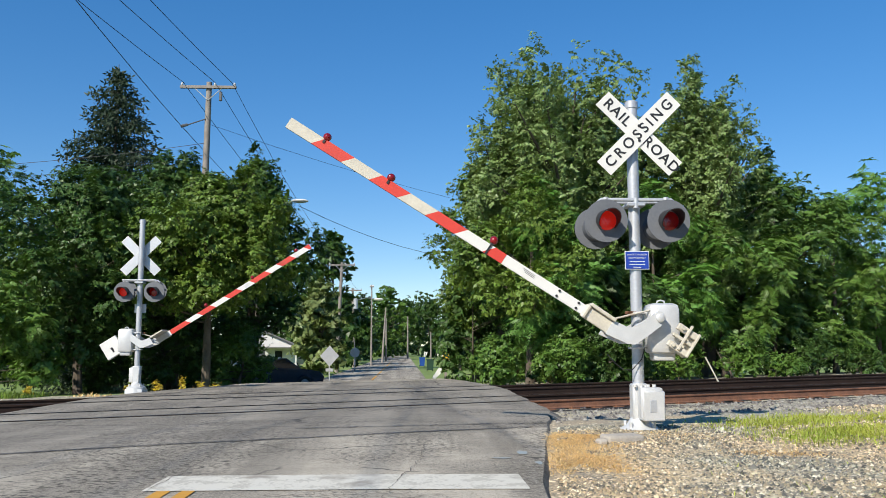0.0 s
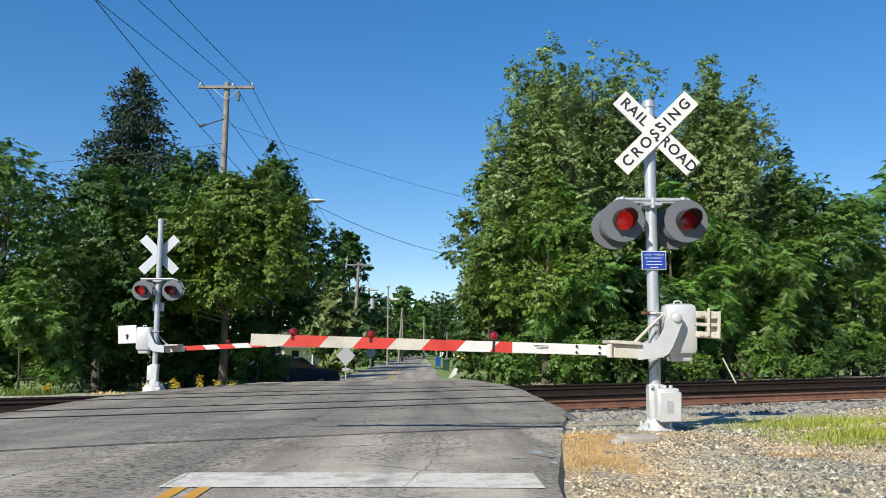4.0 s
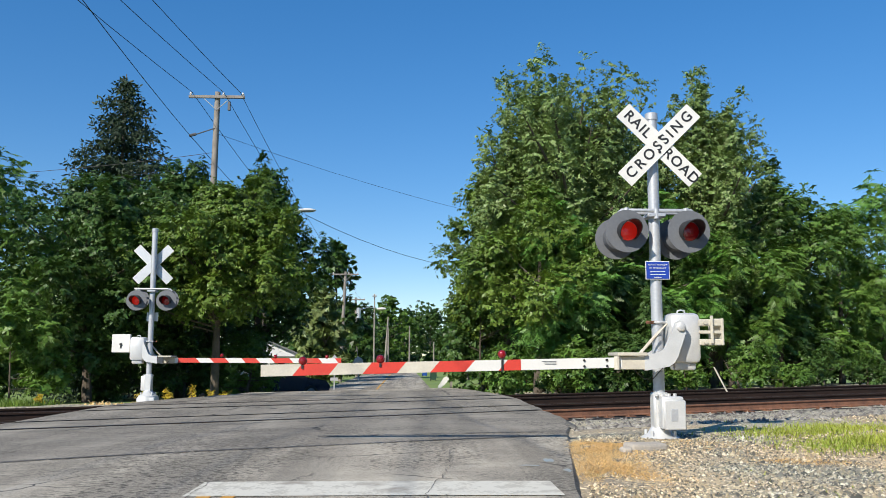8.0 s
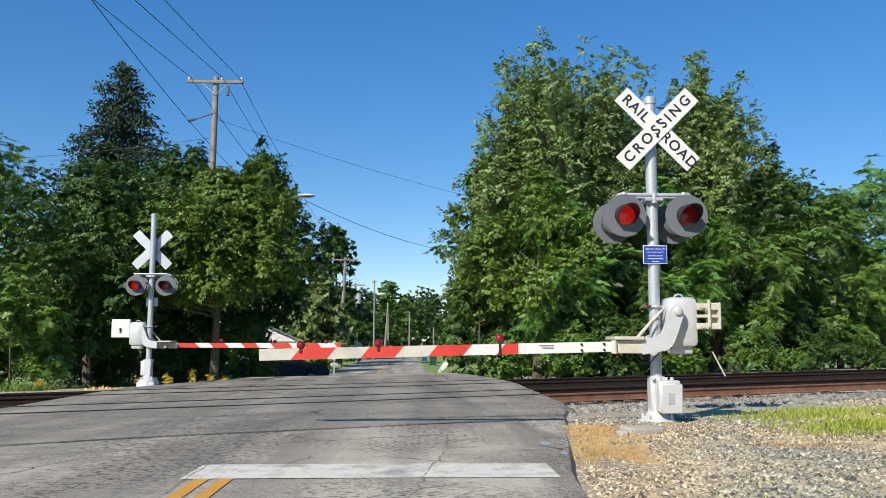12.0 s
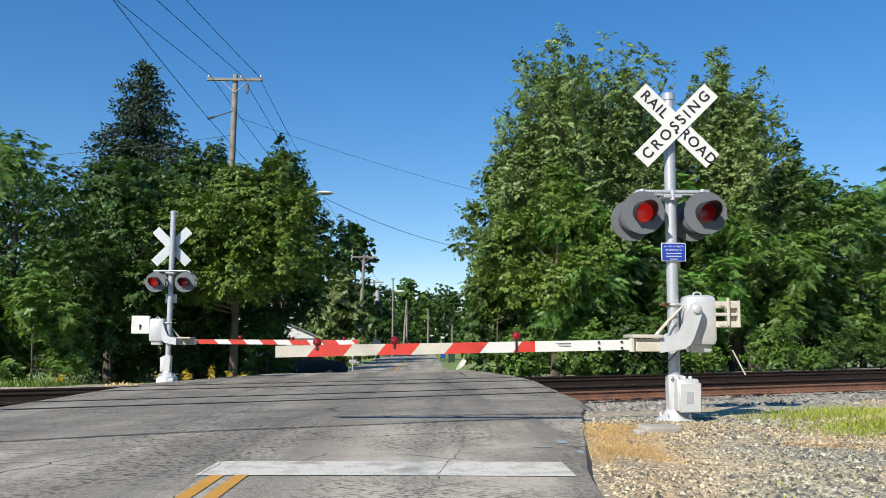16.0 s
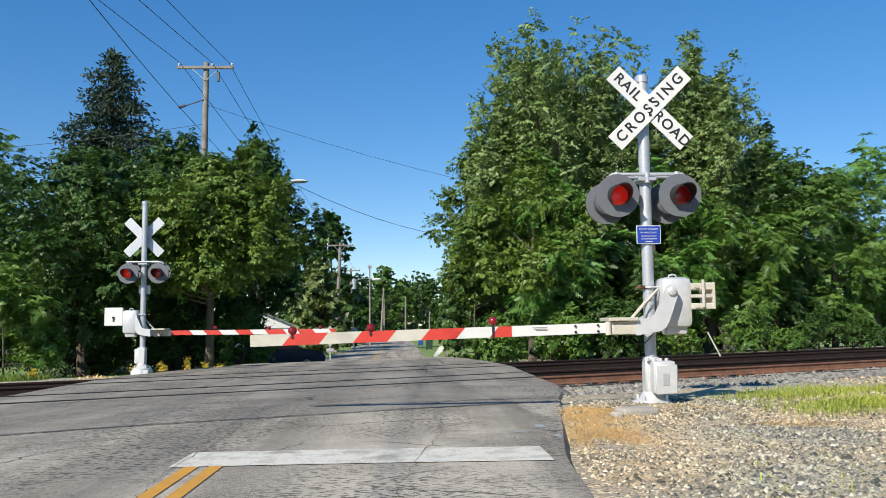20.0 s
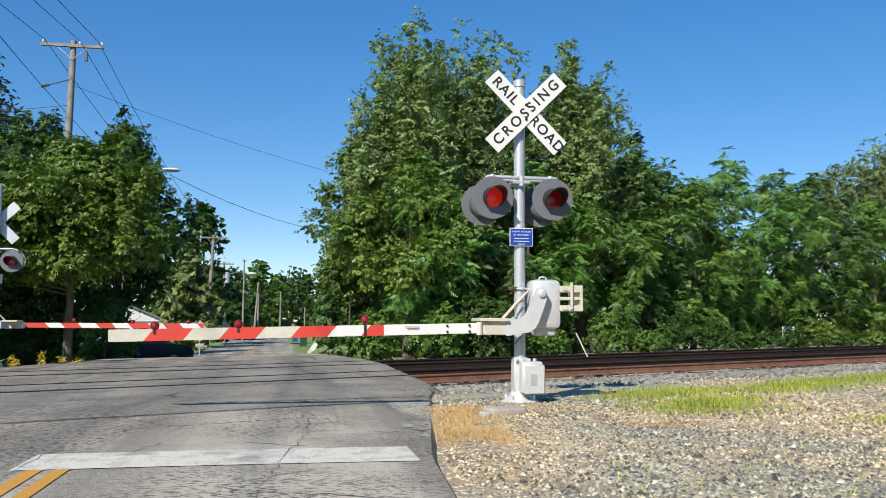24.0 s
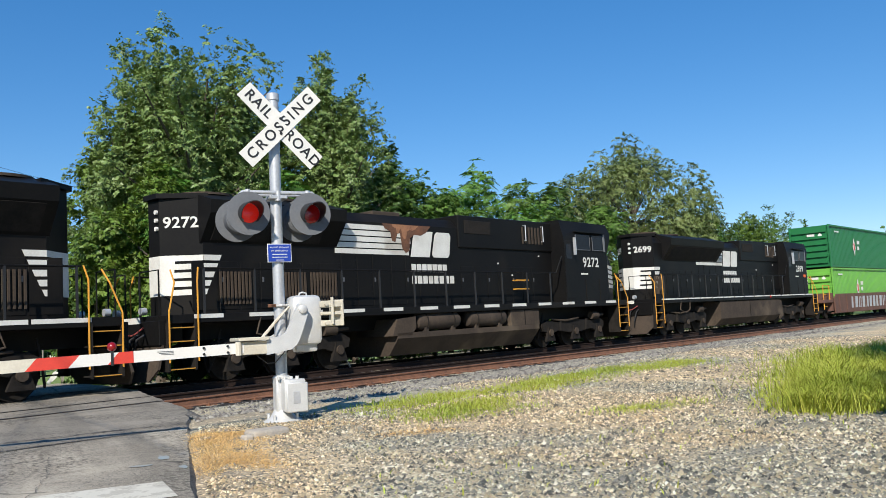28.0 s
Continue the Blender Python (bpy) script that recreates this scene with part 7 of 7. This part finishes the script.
    # front and rear platforms
    for e, tip in ((1, 10.4), (-1, -10.6)):
        pl = part("pilot", Build().box(min(tip, tip + e * 0.16), max(tip, tip + e * 0.16), -1.45, 1.45, 0.95, 1.5, 0.01), LOCO_BLACK, g)
        blade_pts = [(-1.45, 0.95), (1.45, 0.95), (1.5, 0.42), (1.2, 0.15), (-1.2, 0.15), (-1.5, 0.42)]
        pb = Build()
        nn = len(blade_pts)
        pb.v = [(tip + e * (0.10 + 0.28 * (0.95 - z)), y, z) for y, z in blade_pts] + [(tip + e * (0.04 + 0.28 * (0.95 - z)), y, z) for y, z in blade_pts]
        pb.f = [tuple(range(nn)), tuple(reversed(range(nn, 2 * nn)))] + [(i, nn + i, nn + (i + 1) % nn, (i + 1) % nn) for i in range(nn)]
        part("plow", pb, GRIME, pl, "dusty brown snow plow")
        part("white_step_plate", Build().box(min(tip + e * 0.16, tip + e * 0.175), max(tip + e * 0.16, tip + e * 0.175), -0.62, 0.62, 1.46, 1.60), LOCO_WHITE, pl)
        part("coupler", Build().box(min(tip, tip + e * 0.75), max(tip, tip + e * 0.75), -0.13, 0.13, 0.72, 1.0, 0.04).box(min(tip + e * 0.55, tip + e * 0.85), max(tip + e * 0.55, tip + e * 0.85), -0.2, 0.2, 0.66, 1.06, 0.05), DARK_GRIME, pl)
        for yy in (-0.5, 0.45, 0.75, -0.8):
            part("air_hose", Build().tube([(tip + e * 0.16, yy, 1.2), (tip + e * 0.36, yy, 1.1), (tip + e * 0.42, yy * 0.9, 0.75), (tip + e * 0.30, yy * 0.8, 0.5)], 0.028, 6), WIRE, pl)
        part("cable_loop", Build().tube([(tip + e * (0.2 + 0.16 * math.sin(math.pi * q)), -0.8 + 1.5 * q, 1.36 - 0.16 * abs(math.sin(2 * math.pi * q))) for q in np.linspace(0, 1, 19)], 0.02, 6), CABLE_RED, pl)
        for yy in (-0.62, 0.62):
            part("ditch_light", Build().cyl((tip + e * 0.02, yy, 1.74), (tip + e * 0.16, yy, 1.74), 0.085, n=14), HEADLIGHT if (kind == "a" and e > 0) else SIGN_BACK, pl, smooth=True)
        for side in (-1, 1):
            # step well
            st = part("step_well", Build().box(min(tip - e * 0.75, tip - e * 0.70), max(tip - e * 0.75, tip - e * 0.70), side * 1.54 - 0.02 if side > 0 else -1.54, 1.56 if side > 0 else -1.0, 0.35, 1.5).box(min(tip - e * 0.05, tip), max(tip - e * 0.05, tip), min(side * 1.0, side * 1.54), max(side * 1.0, side * 1.54), 0.35, 1.5), DARK_GRIME, g)
            for k in range(4):
                part("step", Build().box(min(tip - e * 0.72, tip - e * 0.02), max(tip - e * 0.72, tip - e * 0.02), min(side * 1.15, side * 1.5), max(side * 1.15, side * 1.5), 0.38 + 0.31 * k, 0.41 + 0.31 * k), DARK_GRIME, st)
                part("step_edge", Build().box(min(tip - e * 0.70, tip - e * 0.05), max(tip - e * 0.70, tip - e * 0.05), side * 1.51 - 0.015, side * 1.51 + 0.015, 0.385 + 0.31 * k, 0.405 + 0.31 * k), LOCO_YELLOW, st)
            rail_run(g, [(tip - e * 0.03, side * 1.56, 0.55), (tip - e * 0.03, side * 1.57, 1.7), (tip - e * 0.25, side * 1.45, 2.35), (tip - e * 0.3, side * 1.2, 2.65)], LOCO_YELLOW)
            rail_run(g, [(tip - e * 0.78, side * 1.56, 0.55), (tip - e * 0.78, side * 1.57, 2.4), (tip - e * 0.85, side * 1.5, 2.7)], LOCO_YELLOW)
        rail_run(g, [(tip, -1.2, 1.6), (tip, -1.2, 2.65), (tip, -0.35, 2.65), (tip, -0.35, 1.6)], LOCO_BLACK)
        rail_run(g, [(tip, 1.2, 1.6), (tip, 1.2, 2.65), (tip, 0.35, 2.65), (tip, 0.35, 1.6)], LOCO_BLACK)
    # walkway rails
    for side in (-1, 1):
        rail_run(g, [(-9.7, side * 1.5, 2.68), (5.3, side * 1.5, 2.68), (5.75, side * 1.5, 3.3)], LOCO_BLACK, r=0.024)
        for x in np.arange(-9.6, 5.5, 1.45):
            part("stanchion", Build().box(x - 0.022, x + 0.022, side * 1.5 - 0.022, side * 1.5 + 0.022, 1.62, 2.68), BLACK, g)
        if kind == "b":
            for z in (2.1, 2.4):
                part("yellow_step", Build().box(3.0, 3.7, side * 1.3 - 0.1, side * 1.3 + 0.1, z, z + 0.04), LOCO_YELLOW, g)
        part("hose_loop", Build().tube([(-8.0, side * 1.5, 1.5), (-8.15, side * 1.52, 1.1), (-7.6, side * 1.52, 0.95), (-7.2, side * 1.52, 1.1), (-7.1, side * 1.5, 1.5)], 0.025, 6), GRIME, g)
    # fuel tank and air reservoirs
    if kind == "b":
        tk = [(-1.45, 0.72), (-1.45, 0.88), (1.45, 0.88), (1.45, 0.72), (1.02, 0.22), (-1.02, 0.22)]
        t = part("fuel_tank", Build().prism(tk, lambda a, z, d: (-3.1 + d, a, z), 7.2), GRIME, g, "dusty brown fuel tank")
        part("tank_end", Build().prism([(-3.3, 0.80), (-3.1, 1.28), (-2.3, 1.34), (-2.3, 1.0), (-2.5, 0.80)], lambda a, z, d: (a, -1.45 + d, z), 2.9), GRIME, t)
        part("tank_end", Build().box(2.45, 4.15, -1.45, 1.45, 0.86, 1.40, 0.03), GRIME, t)
        for side in (-1, 1):
            part("tank_seam", Build().box(3.25, 3.28, side * 1.455 - 0.01, side * 1.455 + 0.01, 0.9, 1.38), DARK_GRIME, t)
            for xa in (-2.15, 0.28):
                part("air_reservoir", Build().tube([(xa, side * 1.22, 1.18), (xa + 0.05, side * 1.22, 1.18), (xa + 0.17, side * 1.22, 1.18), (xa + 1.83, side * 1.22, 1.18), (xa + 1.95, side * 1.22, 1.18), (xa + 2.0, side * 1.22, 1.18)], [0.12, 0.22, 0.27, 0.27, 0.22, 0.12], 20), GRIME, t, smooth=True)
                for xs in (xa + 0.35, xa + 1.6):
                    part("reservoir_strap", Build().tube([(xs, side * 1.22 + 0.285 * math.cos(k), 1.18 + 0.285 * math.sin(k)) for k in np.linspace(0, 2 * math.pi, 17)], 0.02, 5), DARK_GRIME, t)
                    part("reservoir_saddle", Build().box(xs - 0.09, xs + 0.09, side * 1.32 - 0.1, side * 1.32 + 0.1, 0.84, 1.0, 0.01), GRIME, t)
    else:
        tk = [(-1.46, 0.55), (-1.46, 1.38), (1.46, 1.38), (1.46, 0.55), (1.1, 0.22), (-1.1, 0.22)]
        t = part("fuel_tank", Build().prism(tk, lambda a, z, d: (-3.7 + d, a, z), 7.9), GRIME, g, "dusty brown fuel tank")
        for side in (-1, 1):
            part("tank_seam", Build().box(0.0, 0.05, side * 1.465 - 0.01, side * 1.465 + 0.01, 0.6, 1.36), DARK_GRIME, t)
            part("filler", Build().cyl((2.8, side * 1.4, 1.5), (2.8, side * 1.56, 1.55), 0.06, n=8), RED_SHEET, t)
            part("tank_bracket", Build().prism([(4.2, 1.38), (4.6, 1.3), (4.75, 0.5), (4.25, 0.3)], lambda a, z, d: (a, side * 1.35 + side * d, z), 0.1), GRIME, t)
    # true length and height of the body
    for ob in g.children:
        ob.matrix_basis = Matrix.Diagonal((1.025, 1, 1.04, 1)) @ ob.matrix_basis
    truck(g, 7.05)
    truck(g, -7.05)
    TRAIN.append((g, s0, back))


def well_car(s0, label):
    g = thing("well_car", 0, 0, 0, label=label, category="rail wagon", group="well cars")
    for side in (-1, 1):
        sd = part("side_sill", Build().prism([(-8.4, 0.35), (8.4, 0.35), (8.4, 1.35), (7.9, 1.62), (-7.9, 1.62), (-8.4, 1.35)], lambda a, z, d: (a, side * 1.36 + side * d, z), 0.09), WELL_BROWN, g, "oxide brown sill with pale painted scrawl")
        for k in range(12):
            part("paint_bar", Build().prism([(-5 + k * 0.85, 0.62), (-4.45 + k * 0.85, 0.62), (-4.3 + k * 0.85, 1.4), (-4.85 + k * 0.85, 1.4)], lambda a, z, d: (a, side * (1.452 + d), z), 0.004), GALV if k % 2 else SIGN_BACK, sd)
        for x in np.arange(-7.5, 7.6, 1.5):
            part("sill_rib", Build().box(x - 0.04, x + 0.04, side * 1.46 - 0.03, side * 1.46 + 0.03, 0.4, 1.5), WELL_BROWN, sd)
    part("floor_frame", Build().box(-8.4, 8.4, -1.3, 1.3, 0.32, 0.42), WELL_BROWN, g)
    for e in (-1, 1):
        pl = part("end_platform", Build().box(min(e * 8.3, e * 10.3), max(e * 8.3, e * 10.3), -1.35, 1.35, 1.05, 1.25, 0.02).box(min(e * 8.2, e * 8.5), max(e * 8.2, e * 8.5), -1.3, 1.3, 0.5, 1.7), WELL_BROWN, g)
        for y in (-1.3, 1.3):
            rail_run(pl, [(e * 10.2, y, 0.6), (e * 10.2, y, 2.2), (e * 9.0, y, 2.2), (e * 9.0, y, 1.25)], LOCO_YELLOW, "end_ladder", 0.03)
            for z in (0.8, 1.2, 1.6, 1.9):
                rail_run(pl, [(e * 10.2, y, z), (e * 9.6, y, z)], LOCO_YELLOW, "rung", 0.02)
        tr = part("truck", Build().box(e * 9.3 - 1.0, e * 9.3 + 1.0, -0.9, 0.9, 0.5, 0.8, 0.04), DARK_GRIME, g)
        for ax in (-0.85, 0.85):
            part("wheelset", WHEEL[0], None, tr, m=Matrix.Translation((e * 9.3 + ax, 0, 0)) @ Matrix.Diagonal((0.85, 1, 0.85, 1)))
        part("coupler", Build().box(min(e * 10.2, e * 10.8), max(e * 10.2, e * 10.8), -0.13, 0.13, 0.72, 1.0, 0.04), DARK_GRIME, g)
    TRAIN.append((g, s0, False))


def container(s0, z, mat, label):
    g = thing("shipping_container", 0, 0, 0, label=label, category="shipping container", group="shipping containers")
    L, W, Hc = 8.05, 1.28, 2.9
    b = Build().box(-L + 0.05, L - 0.05, -W + 0.04, W - 0.04, z + 0.06, z + Hc - 0.04)
    body = part("body", b, mat, g)
    for side in (-1, 1):
        for k in range(54):
            x = -L + 0.3 + k * 0.29
            part("side_rib", Build().box(x, x + 0.16, side * (W - 0.04) - 0.012, side * (W - 0.04) + 0.022, z + 0.15, z + Hc - 0.15), mat, body)
        for zz in (z, z + Hc - 0.12):
            part("rail_beam", Build().box(-L, L, side * W - 0.05, side * W + 0.01, zz, zz + 0.12, 0.008), mat, body)
        for e in (-1, 1):
            part("corner_post", Build().box(e * L - 0.07, e * L + 0.07, side * W - 0.07, side * W + 0.02, z, z + Hc, 0.01), mat, body)
        # diamond mark and bars
        mx = -2.6
        part("mark", Build().prism([(mx, z + 0.85), (mx + 0.33, z + 1.5), (mx, z + 2.15), (mx - 0.33, z + 1.5)], lambda a, q, d: (a, side * (W + 0.012 + d), q), 0.006), SIGN_WHITE, body)
        part("mark_block", Build().box(mx - 0.12, mx + 0.12, side * (W + 0.022) - 0.006, side * (W + 0.022) + 0.006, z + 1.25, z + 1.75), RED_SHEET, body)
        for j, w in enumerate((0.55, 0.4)):
            part("mark_bar", Build().box(mx + 0.75, mx + 0.75 + w, side * (W + 0.016) - 0.006, side * (W + 0.016) + 0.006, z + 1.72 - 0.42 * j, z + 1.98 - 0.42 * j), SIGN_WHITE, body)
        part("code_bar", Build().box(-L + 1.3, -L + 2.2, side * (W + 0.016) - 0.006, side * (W + 0.016) + 0.006, z + 2.4, z + 2.5), SIGN_WHITE, body)
    for e in (-1, 1):
        for k in range(6):
            part("end_rib", Build().box(e * L - 0.07, e * L + 0.03, -W + 0.15, W - 0.15, z + 0.3 + k * 0.42, z + 0.45 + k * 0.42), mat, body)
        part("mark", Build().prism([(-0.75, z + 2.35), (-0.6, z + 2.2), (-0.75, z + 2.05), (-0.9, z + 2.2)], lambda a, q, d: (e * (L + 0.035 + d), a, q), 0.006), SIGN_WHITE, body)
        part("code_bar", Build().box(min(e * (L + 0.03), e * (L + 0.045)), max(e * (L + 0.03), e * (L + 0.045)), -0.4, 0.1, z + 2.15, z + 2.3), SIGN_WHITE, body)
    TRAIN.append((g, s0, False))


locomotive(-0.9, True, "a", "9879", "leading black diesel locomotive with white bars on its nose")
locomotive(21.8, False, "b", "9272", "black diesel locomotive running long hood first, with scorched rusty hood")
locomotive(45.6, False, "c", "2699", "black diesel locomotive with broad flared radiators, dusty underneath")
for k in range(2):
    well_car(68.3 + 21.0 * k, "oxide brown well car loaded with two stacked containers")
    container(68.3 + 21.0 * k, 0.50, GREEN_LIGHT, "bright green ribbed container in the well of the wagon")
    container(68.3 + 21.0 * k, 3.44, GREEN_DARK, "deep green ribbed container stacked on the other")


# ---------------------------------------------------------------- gravel, grass and straw
def stones(name, pts, size, mat, label, seed, flatten=0.6):
    """Angular stones sitting in the ground at the given places."""
    rng = np.random.default_rng(seed)
    n = len(pts)
    cap = np.array([(1, 0, 0), (0, 1, 0), (-1, 0, 0), (0, -1, 0), (0, 0, 1)], float)
    tri = np.array([(0, 1, 4), (1, 2, 4), (2, 3, 4), (3, 0, 4)])
    sc = size * (0.35 + 0.95 * rng.random(n) ** 1.7)
    jit = 1 + 0.55 * (rng.random((n, 5, 3)) - 0.5)
    v = cap[None] * jit + 0.35 * (rng.random((n, 5, 3)) - 0.5)
    v *= np.stack([0.7 + 0.6 * rng.random(n), 0.6 + 0.5 * rng.random(n), flatten * (0.6 + 0.6 * rng.random(n))], 1)[:, None]
    a, b = rng.random(n) * 6.283, (rng.random(n) - 0.5) * 0.5
    ca, sa, cb, sb = np.cos(a), np.sin(a), np.cos(b), np.sin(b)
    x, y, z = v[..., 0].copy(), v[..., 1].copy(), v[..., 2].copy()
    x, z = x * cb[:, None] + z * sb[:, None], -x * sb[:, None] + z * cb[:, None]
    x, y = x * ca[:, None] - y * sa[:, None], x * sa[:, None] + y * ca[:, None]
    z[:, :4] -= 0.25
    v = np.stack([x, y, z], -1) * sc[:, None, None] + np.asarray(pts)[:, None]
    f = (np.arange(n)[:, None, None] * 5 + tri[None]).reshape(-1, 3)
    return tagged(new(name, arrays_mesh(name, v.reshape(-1, 3), f, mat)), label, "gravel", kind="stuff")


def scatter(n, x0, x1, y0, y1, keep, seed):
    rng = np.random.default_rng(seed)
    out = []
    for x, y in zip(x0 + (x1 - x0) * rng.random(n), y0 + (y1 - y0) * rng.random(n)):
        if keep(x, y):
            out.append((x, y, ground_z(x, y) + 0.004))
    return np.array(out)


def q_of(x, y):
    return x * N0[0] + y * N0[1]


def clear(x, y):
    return x > road_right(y) + 0.12


def loose():
    near = scatter(84000, 1.2, 9.0, 2.6, 10.5, lambda x, y: clear(x, y) and q_of(x, y) < 9.6 and not (x < road_right(y) + 0.75 and 6.9 < y < 9.6 and noise.noise(Vector((x * 3, y * 3, 7))) > -0.25), 1)
    stones("gravel", near, 0.021, STONE, "loose pale and grey gravel beside the road", 1)
    big = scatter(5600, 1.8, 9.0, 2.8, 9.8, lambda x, y: clear(x, y) and q_of(x, y) < 8.8 and x - 0.35 * (y - 5) > 1.9, 2)
    stones("coarse_gravel", big, 0.038, STONE, "coarse pale stones lying on the gravel", 2)
    mid = scatter(40000, 6.0, 22.0, 4.0, 19.0, lambda x, y: q_of(x, y) < 9.6 and q_of(x, y) > 0.2, 3)
    stones("gravel_drive", mid, 0.032, STONE, "pale gravel of the track beside the railway", 3)
    rng = np.random.default_rng(9)
    pts = []
    for s, q in zip(-8 + 58 * rng.random(42000) ** 1.25, 9.4 + 13.0 * rng.random(42000)):
        x, y, _ = track(s, q)
        if road_left(y) - 0.2 < x < road_right(y) + 0.12:
            continue
        if min(abs(q - NEAR_Q), abs(q - FAR_Q)) < 1.22 and rng.random() > 0.06:
            continue
        pts.append((x, y, ground_z(x, y) + 0.012))
    stones("ballast", np.array(pts), 0.05, BALLAST, "grey crushed-stone ballast along the tracks", 10)
    pts = []
    for s, q in zip(-14 + 17.5 * rng.random(7000), 20.6 + 2.6 * rng.random(7000)):
        x, y, _ = track(s, q)
        pts.append((x, y, ground_z(x, y) + 0.012))
    stones("ballast_shoulder", np.array(pts), 0.05, STONE, "pale stones beyond the far track", 11)
    # grass beside the tracks
    rng = np.random.default_rng(21)

    def patch(cs, n, spread):
        out = []
        for _ in range(n):
            cx, cy, rx, ry = cs[int(rng.integers(len(cs)))]
            x, y = cx + rng.normal() * rx * spread, cy + rng.normal() * ry * spread
            out.append((x, y, ground_z(x, y) - 0.01))
        return np.array(out)

    strip_at = [(4.5 + 0.62 * k, 10.2 + 0.27 * k + 0.25 * math.sin(k), 0.5, 0.42) for k in range(13)] + [(4.9, 9.3, 0.5, 0.3), (5.6, 9.7, 0.5, 0.3), (4.6, 8.9, 0.4, 0.35), (5.2, 9.0, 0.4, 0.3), (6.7, 7.8, 0.45, 0.2)]
    blades(patch(strip_at, 17000, 0.8), 0.11, GRASS, "grass_strip", "thin strip of yellowish grass in the gravel", rng, 0.8, 0.004)
    tuft = [(8.1, 6.4, 0.45, 0.4), (8.9, 6.9, 0.6, 0.55), (10.0, 7.5, 0.8, 0.65), (11.3, 8.5, 1.0, 0.9), (13.3, 9.8, 1.2, 1.1), (15.5, 11.0, 1.4, 1.1)]
    blades(patch(tuft, 26000, 0.66), 0.38, GRASS, "tall_grass", "tall sunlit grass at the edge of the gravel", rng, 1.1, 0.005)
    blades(patch([(9.3, 12.6, 3.0, 0.3), (3.4, 5.2, 1.0, 1.0), (6.3, 6.0, 1.2, 0.8)], 500, 0.9), 0.08, GRASS, "sparse_grass", "sparse grass sprigs between the stones", rng, 0.7, 0.006)
    # dead straw by the gate
    straw = [(2.15, 9.3, 0.22, 0.35), (2.05, 8.4, 0.28, 0.45), (1.95, 7.5, 0.26, 0.4), (2.75, 9.6, 0.35, 0.2), (3.3, 9.0, 0.4, 0.25), (3.9, 8.0, 0.4, 0.15)]
    blades(patch(straw[:3], 8500, 0.8), 0.05, STRAW, "dead_grass", "dead straw-coloured grass at the road edge", rng, 2.6, 0.003)
    blades(patch(straw[3:], 3500, 0.85), 0.045, STRAW, "dead_grass", "dead straw-coloured grass at the gate foot", rng, 2.6, 0.003)
    for k, (px, py, rx, ry) in enumerate(((1.42, 8.15, 0.06, 0.16), (1.18, 7.75, 0.10, 0.06), (1.48, 7.45, 0.04, 0.12))):
        b = Build()
        ring = [(px + rx * math.cos(a) * (0.6 + 0.5 * rng.random()), py + ry * math.sin(a) * (0.6 + 0.5 * rng.random())) for a in np.linspace(0, 6.283, 15)[:-1]]
        b.add([(x, y, road_z(x, y) + 0.005) for x, y in ring], [tuple(range(14))])
        tagged(part("paint_mark", b, PAINT_BLUE, ROAD), "faded pale blue survey paint on the asphalt")
    g = thing("white_board", 21.6, 33.6, ground_z(21.6, 33.6), 15, "small white board standing in the shrubs", "board")
    part("board", Build().box(-0.36, 0.36, -0.02, 0.02, 0.45, 0.95, 0.008), SIGN_WHITE, g)
    for dx in (-0.25, 0.25):
        part("post", Build().box(dx - 0.03, dx + 0.03, 0.02, 0.07, -0.2, 0.9), WOOD_POLE, g)
    g = thing("concrete_block", 2.55, 8.85, ground_z(2.55, 8.85), 12, "broken slab of concrete by the gate", "concrete slab")
    part("slab", Build().box(-0.21, 0.2, -0.12, 0.12, -0.05, 0.065, 0.03), SLAB, g)
    part("slab_chip", Build().box(-0.34, -0.24, -0.2, -0.07, -0.03, 0.04, 0.02), SLAB, g)


loose()


# ---------------------------------------------------------------- what moves
def motions():
    near = ((0.0, 33.9), (0.25, 30.3), (0.5, 27.2), (0.75, 24.2), (1.0, 21.1), (1.25, 17.9), (1.5, 15.1), (1.8, 12.2), (2.1, 10.1), (2.4, 9.7), (2.7, 8.6), (3.0, 7.0), (3.5, 5.0), (4.2, 2.0), (4.8, 0.2), (5.2, 0.0), (5.5, 0.0), (28.0, 0.0))
    far = ((0.0, 32.5), (0.5, 28.0), (1.0, 23.5), (1.5, 18.4), (2.0, 13.2), (2.5, 10.0), (3.2, 6.5), (3.9, 3.6), (4.6, 0.9), (5.1, 0.0), (5.5, 0.0), (28.0, 0.0))
    for arm, rows in ((NEAR_ARM, near), (FAR_ARM, far)):
        walk(arm, [(t, pose(*PIVOT, 0, a, 0)) for t, a in rows])
    rows = []
    for t, y in ((0.0, 312), (11.0, 312), (12.5, 304), (17.0, 228), (21.5, 150), (23.5, 114), (24.2, 102), (26.0, 76), (28.0, 62)):
        x = road_mid(y) - 1.6
        rows.append((t, pose(x, y, road_z(x, y) + 0.004, 0, 0, -90)))
    walk(COMING_CAR, rows)
    for car, s0, back in TRAIN:
        keys = []
        for t in (0.0, 8.0, 16.0, 20.0, 22.0, 23.0, 24.0, 24.5, 25.0, 25.5, 26.0, 26.5, 27.0, 27.5, 28.0):
            x, y, h = track(s0 + SPEED * (28.0 - t), FAR_Q)
            keys.append((t, pose(x, y, ZR + GRADE * (s0 + SPEED * (28.0 - t)), 0, math.degrees(GRADE) * (1 if back else -1), 90 - math.degrees(h) + (180 if back else 0))))
        walk(car, keys)


motions()
